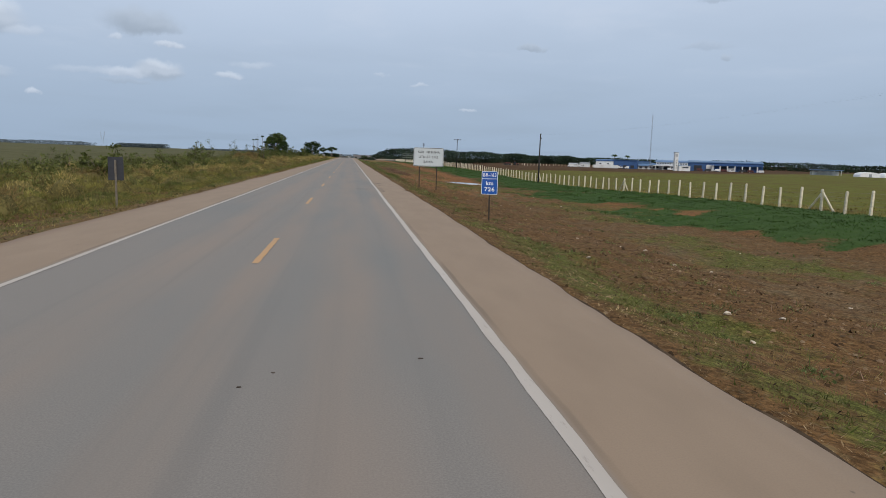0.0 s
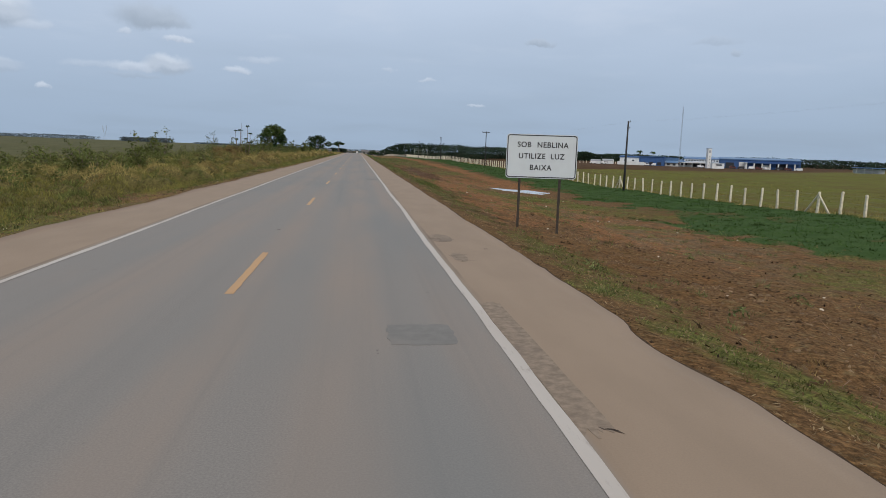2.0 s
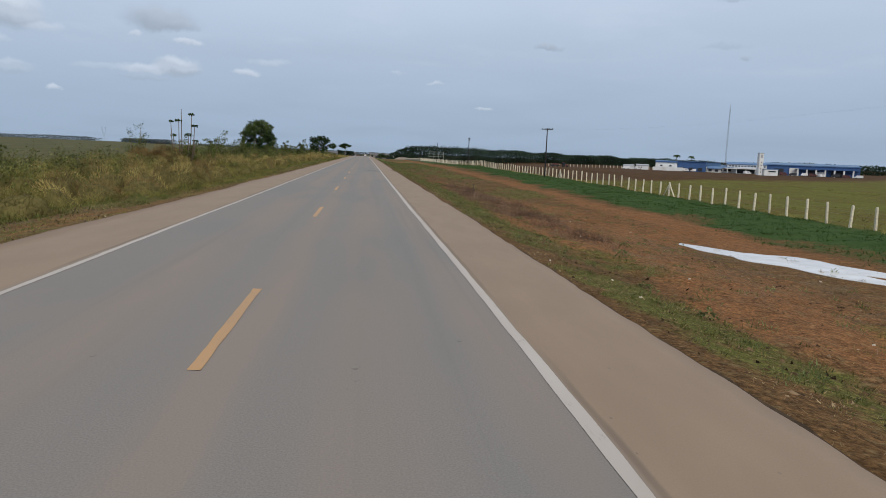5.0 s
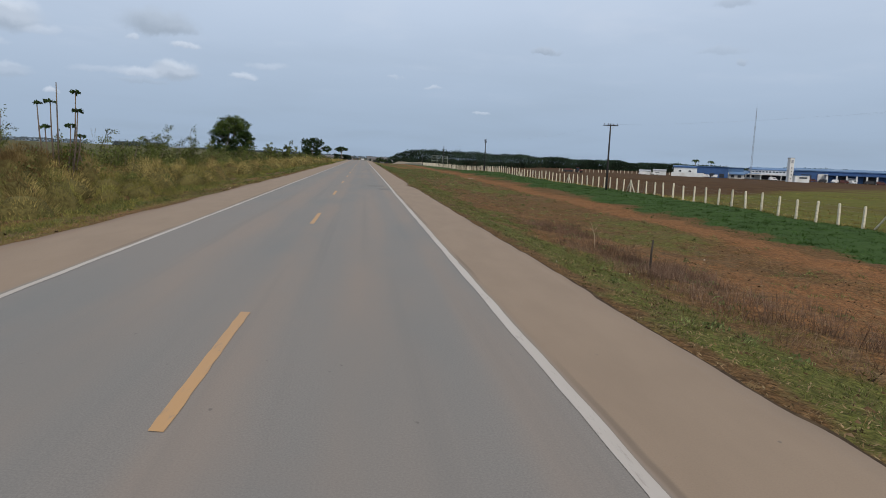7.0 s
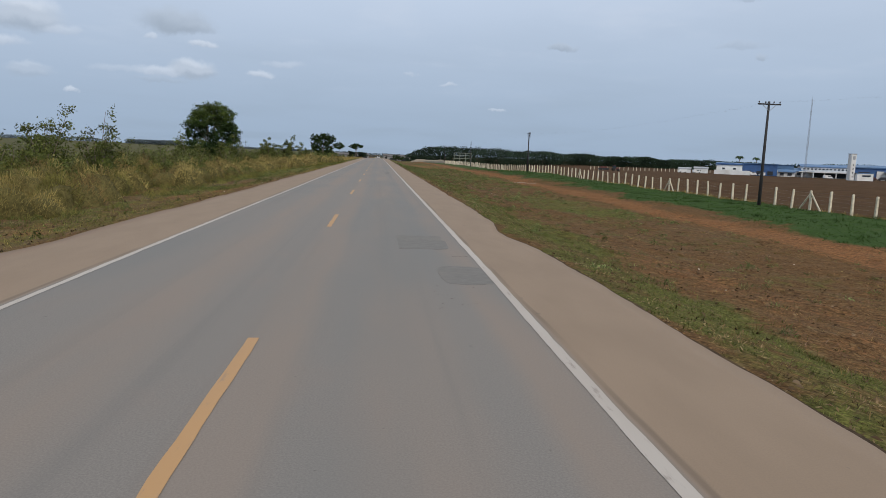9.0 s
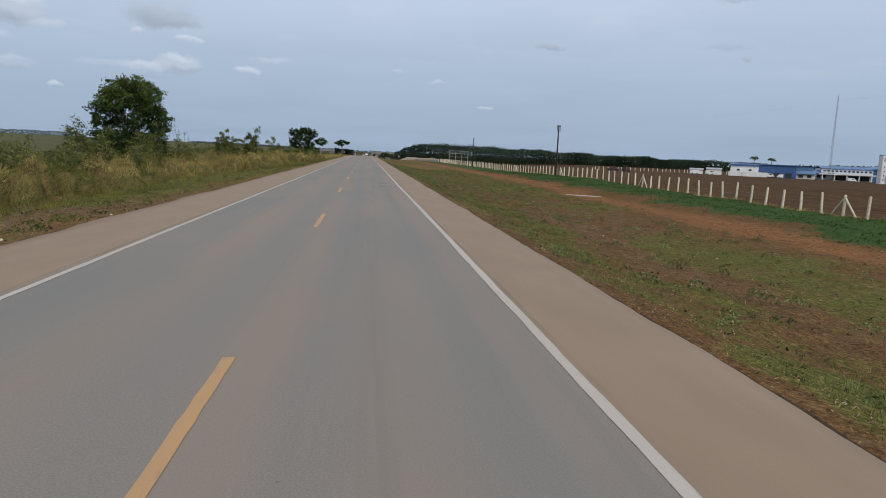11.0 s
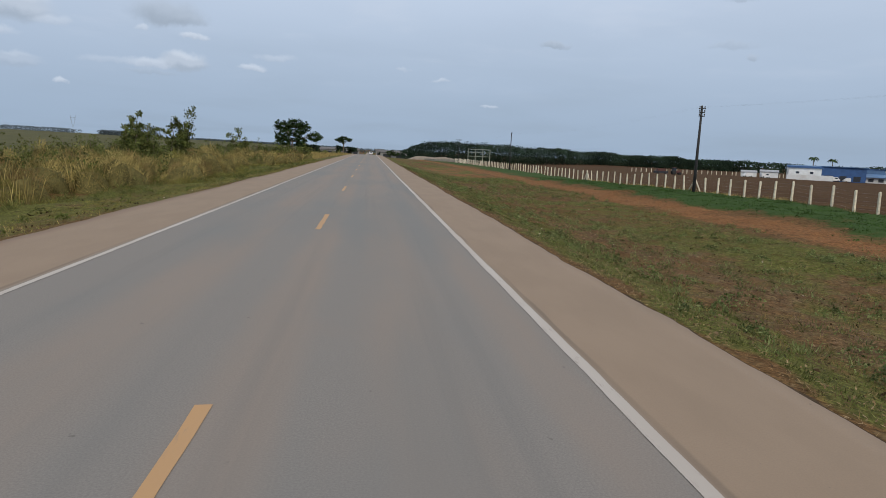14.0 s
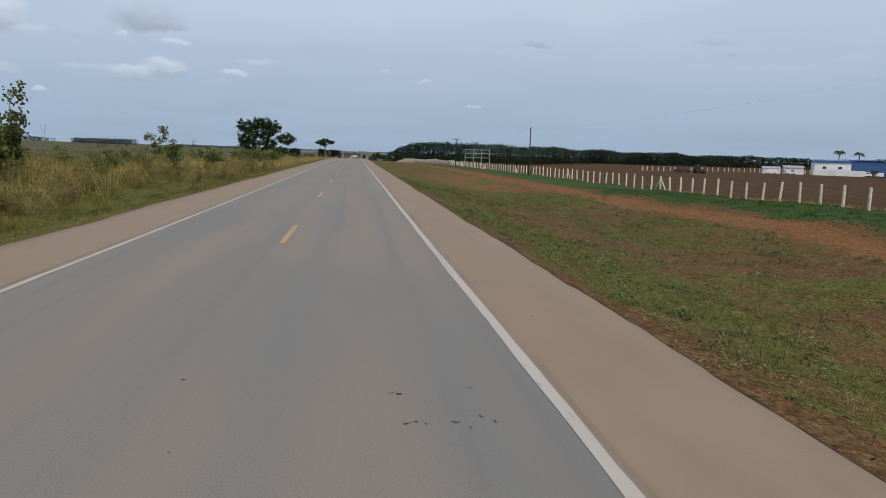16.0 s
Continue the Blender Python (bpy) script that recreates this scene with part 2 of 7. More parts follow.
def ground_material():
    m, nt, b = material("verge_and_fields")
    co = nt.nodes.new("ShaderNodeTexCoord").outputs["Object"]
    a = N(nt, "ShaderNodeAttribute", attribute_name="cover")
    f = N(nt, "ShaderNodeAttribute", attribute_name="field")
    green, red, straw = N(nt, "ShaderNodeSeparateColor", {0: a.outputs["Color"]}).outputs
    plough, lush, crop = N(nt, "ShaderNodeSeparateColor", {0: f.outputs["Color"]}).outputs
    n_fine = noisen(nt, co, 13.0, 5.0, 0.65)
    n_mid = noisen(nt, mapped(nt, co, (1, 1, 1), (4, 7, 1)), 1.6, 6.0, 0.65)
    n_mid2 = noisen(nt, mapped(nt, co, (1, 1, 1), (14, 2, 5)), 1.1, 6.0, 0.65)
    n_big = noisen(nt, mapped(nt, co, (1, 0.6, 1), (2, 2, 2)), 0.12, 5.0, 0.6)

    def take(mask, n):
        v = mathn(nt, "ADD", mathn(nt, "SUBTRACT", mask, 0.5), mathn(nt, "MULTIPLY", mathn(nt, "SUBTRACT", n, 0.5), 1.5))
        return ramp(nt, v, -0.26, 0.26)
    col = mixc(nt, ramp(nt, n_fine, 0.35, 0.65), (0.074, 0.043, 0.019), (0.152, 0.087, 0.039))
    col = mixc(nt, ramp(nt, n_big, 0.45, 0.7, 0, 0.5), col, (0.122, 0.064, 0.024))
    rd = mixc(nt, ramp(nt, n_fine, 0.3, 0.7), (0.126, 0.060, 0.025), (0.240, 0.116, 0.050))
    col = mixc(nt, take(red, n_mid), col, rd)
    st = mixc(nt, ramp(nt, n_fine, 0.3, 0.7), (0.080, 0.058, 0.033), (0.172, 0.126, 0.074))
    col = mixc(nt, take(straw, n_mid2), col, st)
    # dark noise put into the soil colour for shade that shallow relief lacks
    dark = noisen(nt, mapped(nt, co, (1, 1, 1), (21, 9, 3)), 2.6, 7.0, 0.75)
    col = mixc(nt, ramp(nt, dark, 0.50, 0.70, 0.0, 0.5), col, (0.035, 0.019, 0.008))
    dug = noisen(nt, mapped(nt, co, (1, 0.7, 1), (31, 3, 3)), 0.55, 5.0, 0.7)
    col = mixc(nt, ramp(nt, dug, 0.52, 0.68, 0.0, 0.30), col, (0.033, 0.018, 0.008))
    fleck = noisen(nt, mapped(nt, co, (1, 1, 1), (1, 19, 3)), 7.0, 6.0, 0.75)
    col = mixc(nt, ramp(nt, fleck, 0.60, 0.74, 0.0, 0.3), col, (0.224, 0.165, 0.078))
    gr = mixc(nt, ramp(nt, n_fine, 0.3, 0.7), (0.050, 0.052, 0.014), (0.122, 0.126, 0.032))
    col = mixc(nt, take(green, n_mid), col, gr)
    # fine crumb of soil, thatch and shade between stems
    crumb = noisen(nt, mapped(nt, co, (1, 1, 1), (3, 51, 17)), 22.0, 3.0, 0.6)
    tilth = noisen(nt, mapped(nt, co, (1, 1, 1), (23, 5, 37)), 6.5, 5.0, 0.7)
    grit = mathn(nt, "MULTIPLY", ramp(nt, crumb, 0.38, 0.60, 0.74, 1.24), ramp(nt, tilth, 0.40, 0.58, 0.74, 1.22))
    col = mixc(nt, 1.0, col, N(nt, "ShaderNodeCombineColor", {0: grit, 1: grit, 2: grit}).outputs[0], "MULTIPLY")
    # dark pocks stand in for shaded hollows between sods; bleached mats of cut grass
    pock = noisen(nt, mapped(nt, co, (1, 1, 1), (41, 13, 7)), 3.4, 6.0, 0.62)
    col = mixc(nt, ramp(nt, pock, 0.52, 0.68, 0.0, 0.4), col, (0.036, 0.026, 0.012))
    mat = noisen(nt, mapped(nt, co, (1, 1, 1), (7, 33, 9)), 4.2, 6.0, 0.62)
    col = mixc(nt, ramp(nt, mat, 0.54, 0.68, 0.0, 0.4), col, (0.235, 0.180, 0.092))
    lu = mixc(nt, ramp(nt, n_mid2, 0.3, 0.7), (0.030, 0.060, 0.016), (0.046, 0.082, 0.023))
    col = mixc(nt, take(lush, n_mid), col, lu)
    cr = mixc(nt, ramp(nt, n_mid, 0.3, 0.7), (0.082, 0.090, 0.018), (0.128, 0.132, 0.030))
    cr = mixc(nt, ramp(nt, n_big, 0.4, 0.65, 0, 0.7), cr, (0.096, 0.074, 0.026))
    thin = noisen(nt, mapped(nt, co, (0.5, 1, 1), (8, 61, 2)), 0.33, 5.0, 0.65)
    cr = mixc(nt, ramp(nt, thin, 0.50, 0.68, 0, 0.4), cr, (0.085, 0.058, 0.026))
    px = N(nt, "ShaderNodeSeparateXYZ", {0: co}).outputs[0]
    pasture = mixc(nt, ramp(nt, n_big, 0.35, 0.65), (0.068, 0.074, 0.035), (0.098, 0.096, 0.050))
    cr = mixc(nt, ramp(nt, px, -20.0, -30.0), cr, pasture)
    col = mixc(nt, crop, col, cr)
    furrow = noisen(nt, mapped(nt, co, (0.25, 1.6, 1)), 0.8, 4.0)
    pl = mixc(nt, ramp(nt, furrow, 0.3, 0.7), (0.046, 0.025, 0.012), (0.090, 0.052, 0.026))
    pl = mixc(nt, ramp(nt, n_big, 0.45, 0.7, 0, 0.5), pl, (0.085, 0.056, 0.028))
    col = mixc(nt, plough, col, pl)
    nt.links.new(col, b.inputs["Base Color"])
    b.inputs["Roughness"].default_value = 0.95
    b.inputs["Specular IOR Level"].default_value = 0.06
    h = mathn(nt, "ADD", mathn(nt, "MULTIPLY", n_mid, 0.6), mathn(nt, "MULTIPLY", n_fine, 0.4))
    h = mathn(nt, "ADD", h, mathn(nt, "MULTIPLY", tilth, 0.45))
    bump(nt, b, h, 0.6, 0.08)
    return m


M_ROAD = asphalt_material()
M_WHITE_LINE = paint_line("worn_white_paint", (0.43, 0.398, 0.366), (0.33, 0.285, 0.248))
M_YELLOW = paint_line("worn_yellow_paint", (0.43, 0.252, 0.110), (0.31, 0.215, 0.140))
M_GROUND = ground_material()
M_PATCH = simple("dark_asphalt_patch", (0.152, 0.146, 0.138), 0.85, vary=0.10, scale=5, dirt=(0.180, 0.165, 0.150), relief=0.08)
M_BROKEN = simple("crumbled_shoulder", (0.195, 0.150, 0.112), 0.9, vary=0.25, scale=9, dirt=(0.13, 0.10, 0.08), relief=0.4)
# near-black soil tone for the painted shadow along the slab's edge
M_EDGE_SHADE = simple("edge_shade_soil", (0.052, 0.036, 0.023), 0.95, vary=0.35, scale=11, dirt=(0.10, 0.068, 0.04), relief=0.4, gloss=0.1)
M_CRACK = simple("cracked_asphalt", (0.060, 0.046, 0.038), 0.95, vary=0.35, scale=14, relief=0.3, gloss=0.1)
M_CONCRETE = simple("pale_concrete", (0.60, 0.545, 0.425), 0.85, vary=0.14, scale=5, dirt=(0.40, 0.36, 0.29), rand=0.12)
M_GREYWHITE = simple("weathered_white_paint", (0.22, 0.21, 0.19), 0.85, vary=0.15, scale=4, rand=0.15)
M_WIRE = simple("galvanised_wire", (0.22, 0.22, 0.22), 0.5, metal=0.7, vary=0.1)
M_POLE = simple("dark_tarred_wood", (0.030, 0.030, 0.032), 0.8, vary=0.35, scale=9, relief=0.3)
M_INSULATOR = simple("brown_porcelain", (0.06, 0.045, 0.04), 0.25, vary=0.1)
M_POST = simple("dark_brown_wood_post", (0.045, 0.036, 0.029), 0.85, vary=0.3, scale=12, relief=0.3)
M_GREYPOST = simple("weathered_wood_post", (0.16, 0.14, 0.115), 0.85, vary=0.3, scale=12, relief=0.3)
M_SIGN_WHITE = simple("white_sign_sheet", (0.52, 0.570, 0.595), 0.45, vary=0.03, scale=1.5, dirt=(0.62, 0.62, 0.60), relief=0.02)
M_SIGN_BLACK = simple("black_sign_film", (0.018, 0.020, 0.026), 0.5, vary=0.1, relief=0.02)
M_SIGN_BLUE = simple("blue_sign_sheet", (0.009, 0.085, 0.38), 0.4, vary=0.06, scale=2, relief=0.02)
M_SIGN_LETTER = simple("white_sign_film", (0.80, 0.82, 0.84), 0.45, vary=0.03, relief=0.02)
M_SIGN_BACK = simple("dark_sign_back", (0.030, 0.033, 0.042), 0.6, vary=0.15, scale=4, dirt=(0.10, 0.085, 0.07), relief=0.05)
M_WALL = simple("white_painted_wall", (0.64, 0.66, 0.67), 0.8, vary=0.07, scale=0.6, dirt=(0.48, 0.46, 0.43))
M_BLUE_ROOF = simple("blue_metal_roof", (0.080, 0.165, 0.315), 0.55, vary=0.12, scale=0.5, dirt=(0.12, 0.19, 0.29))
M_BLUE_WALL = simple("blue_painted_wall", (0.036, 0.092, 0.235), 0.7, vary=0.12, scale=0.5)
M_DRAB = simple("drab_wall", (0.24, 0.24, 0.24), 0.85, vary=0.1, scale=0.5)
M_GREY_ROOF = simple("grey_metal_roof", (0.30, 0.32, 0.35), 0.6, vary=0.1, scale=0.5)
M_DULL_ROOF = simple("dull_tiled_roof", (0.115, 0.110, 0.110), 0.8, vary=0.15, scale=0.5)
# near-black colour for the shade inside openings, and for the machine's frame
M_DARK = simple("dark_opening", (0.022, 0.026, 0.034), 0.6, vary=0.2)
M_GLASS = simple("dark_window_glass", (0.03, 0.04, 0.055), 0.12, vary=0.1, relief=0.0)
M_GALV = simple("galvanised_steel", (0.33, 0.35, 0.36), 0.5, metal=0.4, vary=0.12)
M_MAST = simple("mast_paint", (0.17, 0.165, 0.175), 0.6, vary=0.15)
M_FRAME = simple("pale_green_frame", (0.23, 0.27, 0.22), 0.7, vary=0.12, scale=2)
M_PLASTIC = simple("white_plastic_film", (0.78, 0.79, 0.80), 0.5, vary=0.04, scale=0.7)
M_TWIG = simple("bleached_twig", (0.36, 0.28, 0.20), 0.9, vary=0.2, scale=14)
M_BARK = simple("grey_brown_bark", (0.135, 0.105, 0.080), 0.95, vary=0.35, scale=7, relief=0.6)
M_STONE = simple("pale_stone", (0.52, 0.46, 0.38), 0.9, vary=0.2, scale=8, dirt=(0.38, 0.28, 0.20), rand=0.15)
M_THATCH_SHADE = simple("shaded_matted_grass", (0.095, 0.082, 0.031), 0.95, vary=0.5, scale=9, dirt=(0.15, 0.128, 0.050), relief=0.6, gloss=0.05)
M_CARBODY = simple("white_car_paint", (0.66, 0.67, 0.68), 0.3, vary=0.02, relief=0.0)
M_RUBBER = simple("black_rubber", (0.02, 0.02, 0.02), 0.8, vary=0.2)
M_REDLAMP = simple("red_lamp_glass", (0.35, 0.02, 0.02), 0.3, vary=0.05, relief=0.0)
M_TRACTOR = simple("dull_red_machine_paint", (0.10, 0.035, 0.03), 0.5, vary=0.2)
M_ROCKBANK = simple("pale_sandy_bank", (0.22, 0.185, 0.145), 0.95, vary=0.2, scale=0.8)
L_GREEN = foliage("tree_leaf", ((0.016, 0.032, 0.012), (0.034, 0.062, 0.018), (0.060, 0.098, 0.028)), 0.5)
L_TOP = foliage("lit_top_leaf", ((0.050, 0.080, 0.018), (0.090, 0.135, 0.032), (0.140, 0.185, 0.050)), 0.5)
L_SHRUB = foliage("shrub_leaf", ((0.056, 0.074, 0.019), (0.104, 0.128, 0.035), (0.172, 0.188, 0.058)), 0.55)
# bluish tint of both far leaves stands for haze over the distance
L_FAR = foliage("distant_leaf", ((0.022, 0.040, 0.026), (0.031, 0.053, 0.034), (0.042, 0.068, 0.041)), 0.95, 0.2, 0.06)
L_FARL = foliage("haze_tinted_leaf", ((0.085, 0.115, 0.140), (0.100, 0.130, 0.150), (0.120, 0.148, 0.160)), 0.8, 0.05)
L_STRAW = foliage("dry_grass", ((0.27, 0.215, 0.078), (0.35, 0.282, 0.106), (0.43, 0.352, 0.142)), 0.8, 0.35)
L_BROWN = foliage("brown_grass", ((0.160, 0.110, 0.046), (0.215, 0.152, 0.066), (0.270, 0.200, 0.092)), 0.85, 0.25)
L_OLIVE = foliage("half_dry_grass", ((0.145, 0.142, 0.038), (0.196, 0.184, 0.052), (0.255, 0.232, 0.072)), 0.8, 0.3)
L_GRASS = foliage("green_grass", ((0.062, 0.080, 0.022), (0.138, 0.156, 0.048), (0.250, 0.258, 0.090)), 0.7, 0.4, 2.2)
L_TUFT = foliage("grey_green_tuft", ((0.062, 0.088, 0.030), (0.150, 0.188, 0.070), (0.275, 0.305, 0.130)), 0.7, 0.35, 2.2)
L_SOIL = foliage("crumbled_soil", ((0.044, 0.027, 0.014), (0.118, 0.072, 0.038), (0.240, 0.172, 0.108)), 0.95, 0.02)
L_CHAFF = foliage("pale_chaff", ((0.140, 0.092, 0.048), (0.240, 0.172, 0.094), (0.370, 0.290, 0.175)), 0.85, 0.25)
L_LITTER = foliage("rotted_litter", ((0.024, 0.016, 0.010), (0.040, 0.027, 0.016), (0.065, 0.044, 0.026)), 0.95, 0.1)
L_VERGE = foliage("verge_grass", ((0.080, 0.088, 0.025), (0.158, 0.160, 0.050), (0.270, 0.246, 0.092)), 0.75, 0.4, 1.9)
L_LUSH = foliage("lush_grass", ((0.040, 0.084, 0.022), (0.055, 0.105, 0.029), (0.078, 0.130, 0.040)), 0.8, 0.45)
L_WEED = foliage("dull_weed", ((0.082, 0.094, 0.028), (0.138, 0.147, 0.048), (0.215, 0.200, 0.076)), 0.7, 0.25)
L_DEAD = foliage("dead_weed", ((0.105, 0.064, 0.044), (0.185, 0.120, 0.084), (0.275, 0.196, 0.142)), 0.9, 0.3)


# ---------------------------------------------------------------- shapes
def part(name, bm, material_, parent=None, label="", smooth=False):
    """Links a bmesh as one mesh object, under a thing or a part."""
    me = bpy.data.meshes.new(name)
    bm.normal_update()
    bm.to_mesh(me)
    bm.free()
    me.materials.append(material_)
    if smooth:
        me.polygons.foreach_set("use_smooth", [True] * len(me.polygons))
    ob = new(name, me)
    if parent is not None:
        ob.parent = parent
    if label:
        ob["label"] = label
    return ob


def mesh_part(name, verts, faces, material_, parent=None, label=""):
    """Links arrays of points and equal-sized faces as one mesh object."""
    me = bpy.data.meshes.new(name)
    verts, faces = np.asarray(verts, np.float32), np.asarray(faces, np.int32)
    k = faces.shape[1]
    me.vertices.add(len(verts))
    me.vertices.foreach_set("co", verts.ravel())
    me.loops.add(faces.size)
    me.loops.foreach_set("vertex_index", faces.ravel())
    me.polygons.add(len(faces))
    me.polygons.foreach_set("loop_start", np.arange(0, faces.size, k, dtype=np.int32))
    me.update(calc_edges=True)
    me.validate()
    me.materials.append(material_)
    ob = new(name, me)
    if parent is not None:
        ob.parent = parent
    if label:
        ob["label"] = label
    return ob


def thing(name, x, y, z, label, category, group="", turn=0.0, kind=""):
    e = new(name)
    e.empty_display_size = 0.3
    e.matrix_basis = pose(x, y, z, 0, 0, turn)
    return tagged(e, label, category, group, kind)


def add_box(bm, c, s, m=None, bev=0.0):
    r = bmesh.ops.create_cube(bm, size=1.0)
    mt = Matrix.Translation(c) @ Matrix.Diagonal((*s, 1))
    if m is not None:
        mt = m @ mt
    bmesh.ops.transform(bm, matrix=mt, verts=r["verts"])
    if bev:
        ed = list({e for v in r["verts"] for e in v.link_edges})
        bmesh.ops.bevel(bm, geom=ed, offset=bev, segments=2, affect="EDGES")
    return bm


def box(c, s, bev=0.0):
    return add_box(bmesh.new(), c, s, None, bev)


def add_tube(bm, pts, radii, sides=8, cap=True):
    """A tapered tube along points."""
    rings = []
    pts = [Vector(p) for p in pts]
    for i, p in enumerate(pts):
        d = (pts[min(i + 1, len(pts) - 1)] - pts[max(i - 1, 0)]).normalized()
        a = d.orthogonal().normalized() if i == 0 else (a0 - d * a0.dot(d)).normalized()
        a0 = a
        b = d.cross(a)
        rings.append([bm.verts.new(p + radii[i] * (math.cos(t) * a + math.sin(t) * b))
                      for t in (2 * math.pi * k / sides for k in range(sides))])
    for r0, r1 in zip(rings, rings[1:]):
        for k in range(sides):
            bm.faces.new((r0[k], r0[(k + 1) % sides], r1[(k + 1) % sides], r1[k]))
    if cap:
        bm.faces.new(rings[0][::-1])
        bm.faces.new(rings[-1])
    return bm


def tube(pts, radii, sides=8):
    return add_tube(bmesh.new(), pts, radii, sides)


def prism(outline, z0, z1):
    """An upright slab over an outline in x and y."""
    bm = bmesh.new()
    lo = [bm.verts.new((x, y, z0)) for x, y in outline]
    hi = [bm.verts.new((x, y, z1)) for x, y in outline]
    bm.faces.new(hi)
    bm.faces.new(lo[::-1])
    n = len(lo)
    for i in range(n):
        bm.faces.new((lo[i], lo[(i + 1) % n], hi[(i + 1) % n], hi[i]))
    return bm


def rounded_board(w, h, r, y0, y1):
    """An upright board, centred on x and z, with rounded corners, from depth y0 to y1."""
    bm = bmesh.new()
    ring = []
    for cx, cz, a0 in ((w / 2 - r, h / 2 - r, 0), (-w / 2 + r, h / 2 - r, 90), (-w / 2 + r, -h / 2 + r, 180), (w / 2 - r, -h / 2 + r, 270)):
        for k in range(6):
            a = radians(a0 + 18 * k)
            ring.append((cx + r * math.cos(a), cz + r * math.sin(a)))
    f = [bm.verts.new((x, y0, z)) for x, z in ring]
    b = [bm.verts.new((x, y1, z)) for x, z in ring]
    n = len(ring)
    bm.faces.new(f)
    bm.faces.new(b[::-1])
    for i in range(n):
        bm.faces.new((f[i], b[i], b[(i + 1) % n], f[(i + 1) % n]))
    bmesh.ops.recalc_face_normals(bm, faces=bm.faces)
    return bm


def rounded_border(w, h, r, t, y0, y1):
    """A flat rounded frame of width t lying between depths y0 and y1."""
    bm = bmesh.new()

    def ring(ww, hh, rr):
        out = []
        for sx, sz, a0 in ((1, 1, 0), (-1, 1, 90), (-1, -1, 180), (1, -1, 270)):
            for k in range(6):
                a = radians(a0 + 18 * k)
                out.append((sx * (ww / 2 - rr) + rr * math.cos(a), sz * (hh / 2 - rr) + rr * math.sin(a)))
        return out
    o, i = ring(w, h, r), ring(w - 2 * t, h - 2 * t, max(r - t, 0.01))
    vs = [[bm.verts.new((x, y, z)) for x, z in q] for y in (y0, y1) for q in (o, i)]
    n = len(o)
    for k in range(n):
        j = (k + 1) % n
        bm.faces.new((vs[0][k], vs[0][j], vs[1][j], vs[1][k]))
        bm.faces.new((vs[2][k], vs[3][k], vs[3][j], vs[2][j]))
        bm.faces.new((vs[0][k], vs[2][k], vs[2][j], vs[0][j]))
        bm.faces.new((vs[1][k], vs[1][j], vs[3][j], vs[3][k]))
    bmesh.ops.recalc_face_normals(bm, faces=bm.faces)
    return bm


def lettering(text, size, wide, x, y, z, material_, parent, name="lettering"):
    """Raised letters on an upright board that faces -y, centred on x and z, as wide as given."""
    cu = bpy.data.curves.new(name, "FONT")
    cu.body, cu.size, cu.extrude, cu.align_x, cu.align_y = text, size, 0.002, "CENTER", "CENTER"
    cu.space_character = 1.12
    cu.offset = 0.017 * size
    tmp = bpy.data.objects.new("tmp", cu)
    me = bpy.data.meshes.new_from_object(tmp)
    bpy.data.objects.remove(tmp)
    xs = [v.co.x for v in me.vertices]
    k = wide / (max(xs) - min(xs))
    me.transform(Matrix.Translation((x, y, z)) @ Euler((radians(90), 0, 0)).to_matrix().to_4x4() @ Matrix.Diagonal((k, 1, 1, 1)))
    me.materials.clear()
    me.materials.append(material_)
    ob = new(name, me)
    ob.parent = parent
    return ob


# ---------------------------------------------------------------- lie of the land
TABLE = np.random.RandomState(7).rand(256, 256)


def vnoise(x, y, size, seed=0):
    """Smooth noise from 0 to 1 with features of that size in metres."""
    x, y = np.asarray(x, float) / size + seed * 17.31, np.asarray(y, float) / size + seed * 9.17
    i, j = np.floor(x).astype(int), np.floor(y).astype(int)
    u, v = x - i, y - j
    u, v = u * u * (3 - 2 * u), v * v * (3 - 2 * v)
    g = lambda a, b: TABLE[a % 256, b % 256]
    return (g(i, j) * (1 - u) + g(i + 1, j) * u) * (1 - v) + (g(i, j + 1) * (1 - u) + g(i + 1, j + 1) * u) * v


def fbm(x, y, size, seed=0):
    return (vnoise(x, y, size, seed) * 0.5 + vnoise(x, y, size / 2.1, seed + 1) * 0.3 + vnoise(x, y, size / 4.3, seed + 2) * 0.2)


def step(v, a, b):
    t = np.clip((np.asarray(v, float) - a) / (b - a), 0, 1)
    return t * t * (3 - 2 * t)


PROFILE_X = (-3000, -1200, -500, -200, -60, -25, -15, -12, -8.1, -6.6, -5.9, -5.5, 5.1, 5.5, 6.0, 7.0, 8.2, 10.5, 13.5, 16, 24, 30, 36, 60, 240, 600, 3000)
PROFILE_Z = (14, 11, 5, 1.0, -0.8, -1.0, -0.9, -0.85, -0.42, -0.16, -0.06, -0.12, -0.12, -0.08, -0.15, -0.38, -0.72, -1.0, -1.4, -1.6, -1.8, -1.75, -1.65, -1.9, -3.3, -4.2, -4.5)


# level of the ground along the fence
FENCE_Y = (-50, 27, 45, 56, 78, 100, 115, 150, 165, 185, 225, 250, 275, 290, 308, 327, 400, 600)
FENCE_Z = (-0.9, -0.97, -1.15, -1.25, -1.75, -1.85, -2.0, -1.6, -1.4, -1.2, -1.15, -1.0, -0.7, -0.75, -1.05, -1.35, -1.5, -1.65)
# shallow basins: middle, half widths, level
PONDS = ((21.6, 102.5, 3.4, 7.5, -2.28), (23.4, 239.4, 2.4, 2.2, -1.42))


def crest(y):
    """Far off the road tops a low rise and runs down behind it."""
    y = np.asarray(y, float)
    return -0.011 * np.clip(y - 400, 0, 160) ** 2 / 320 - 0.011 * np.clip(y - 560, 0, 540)


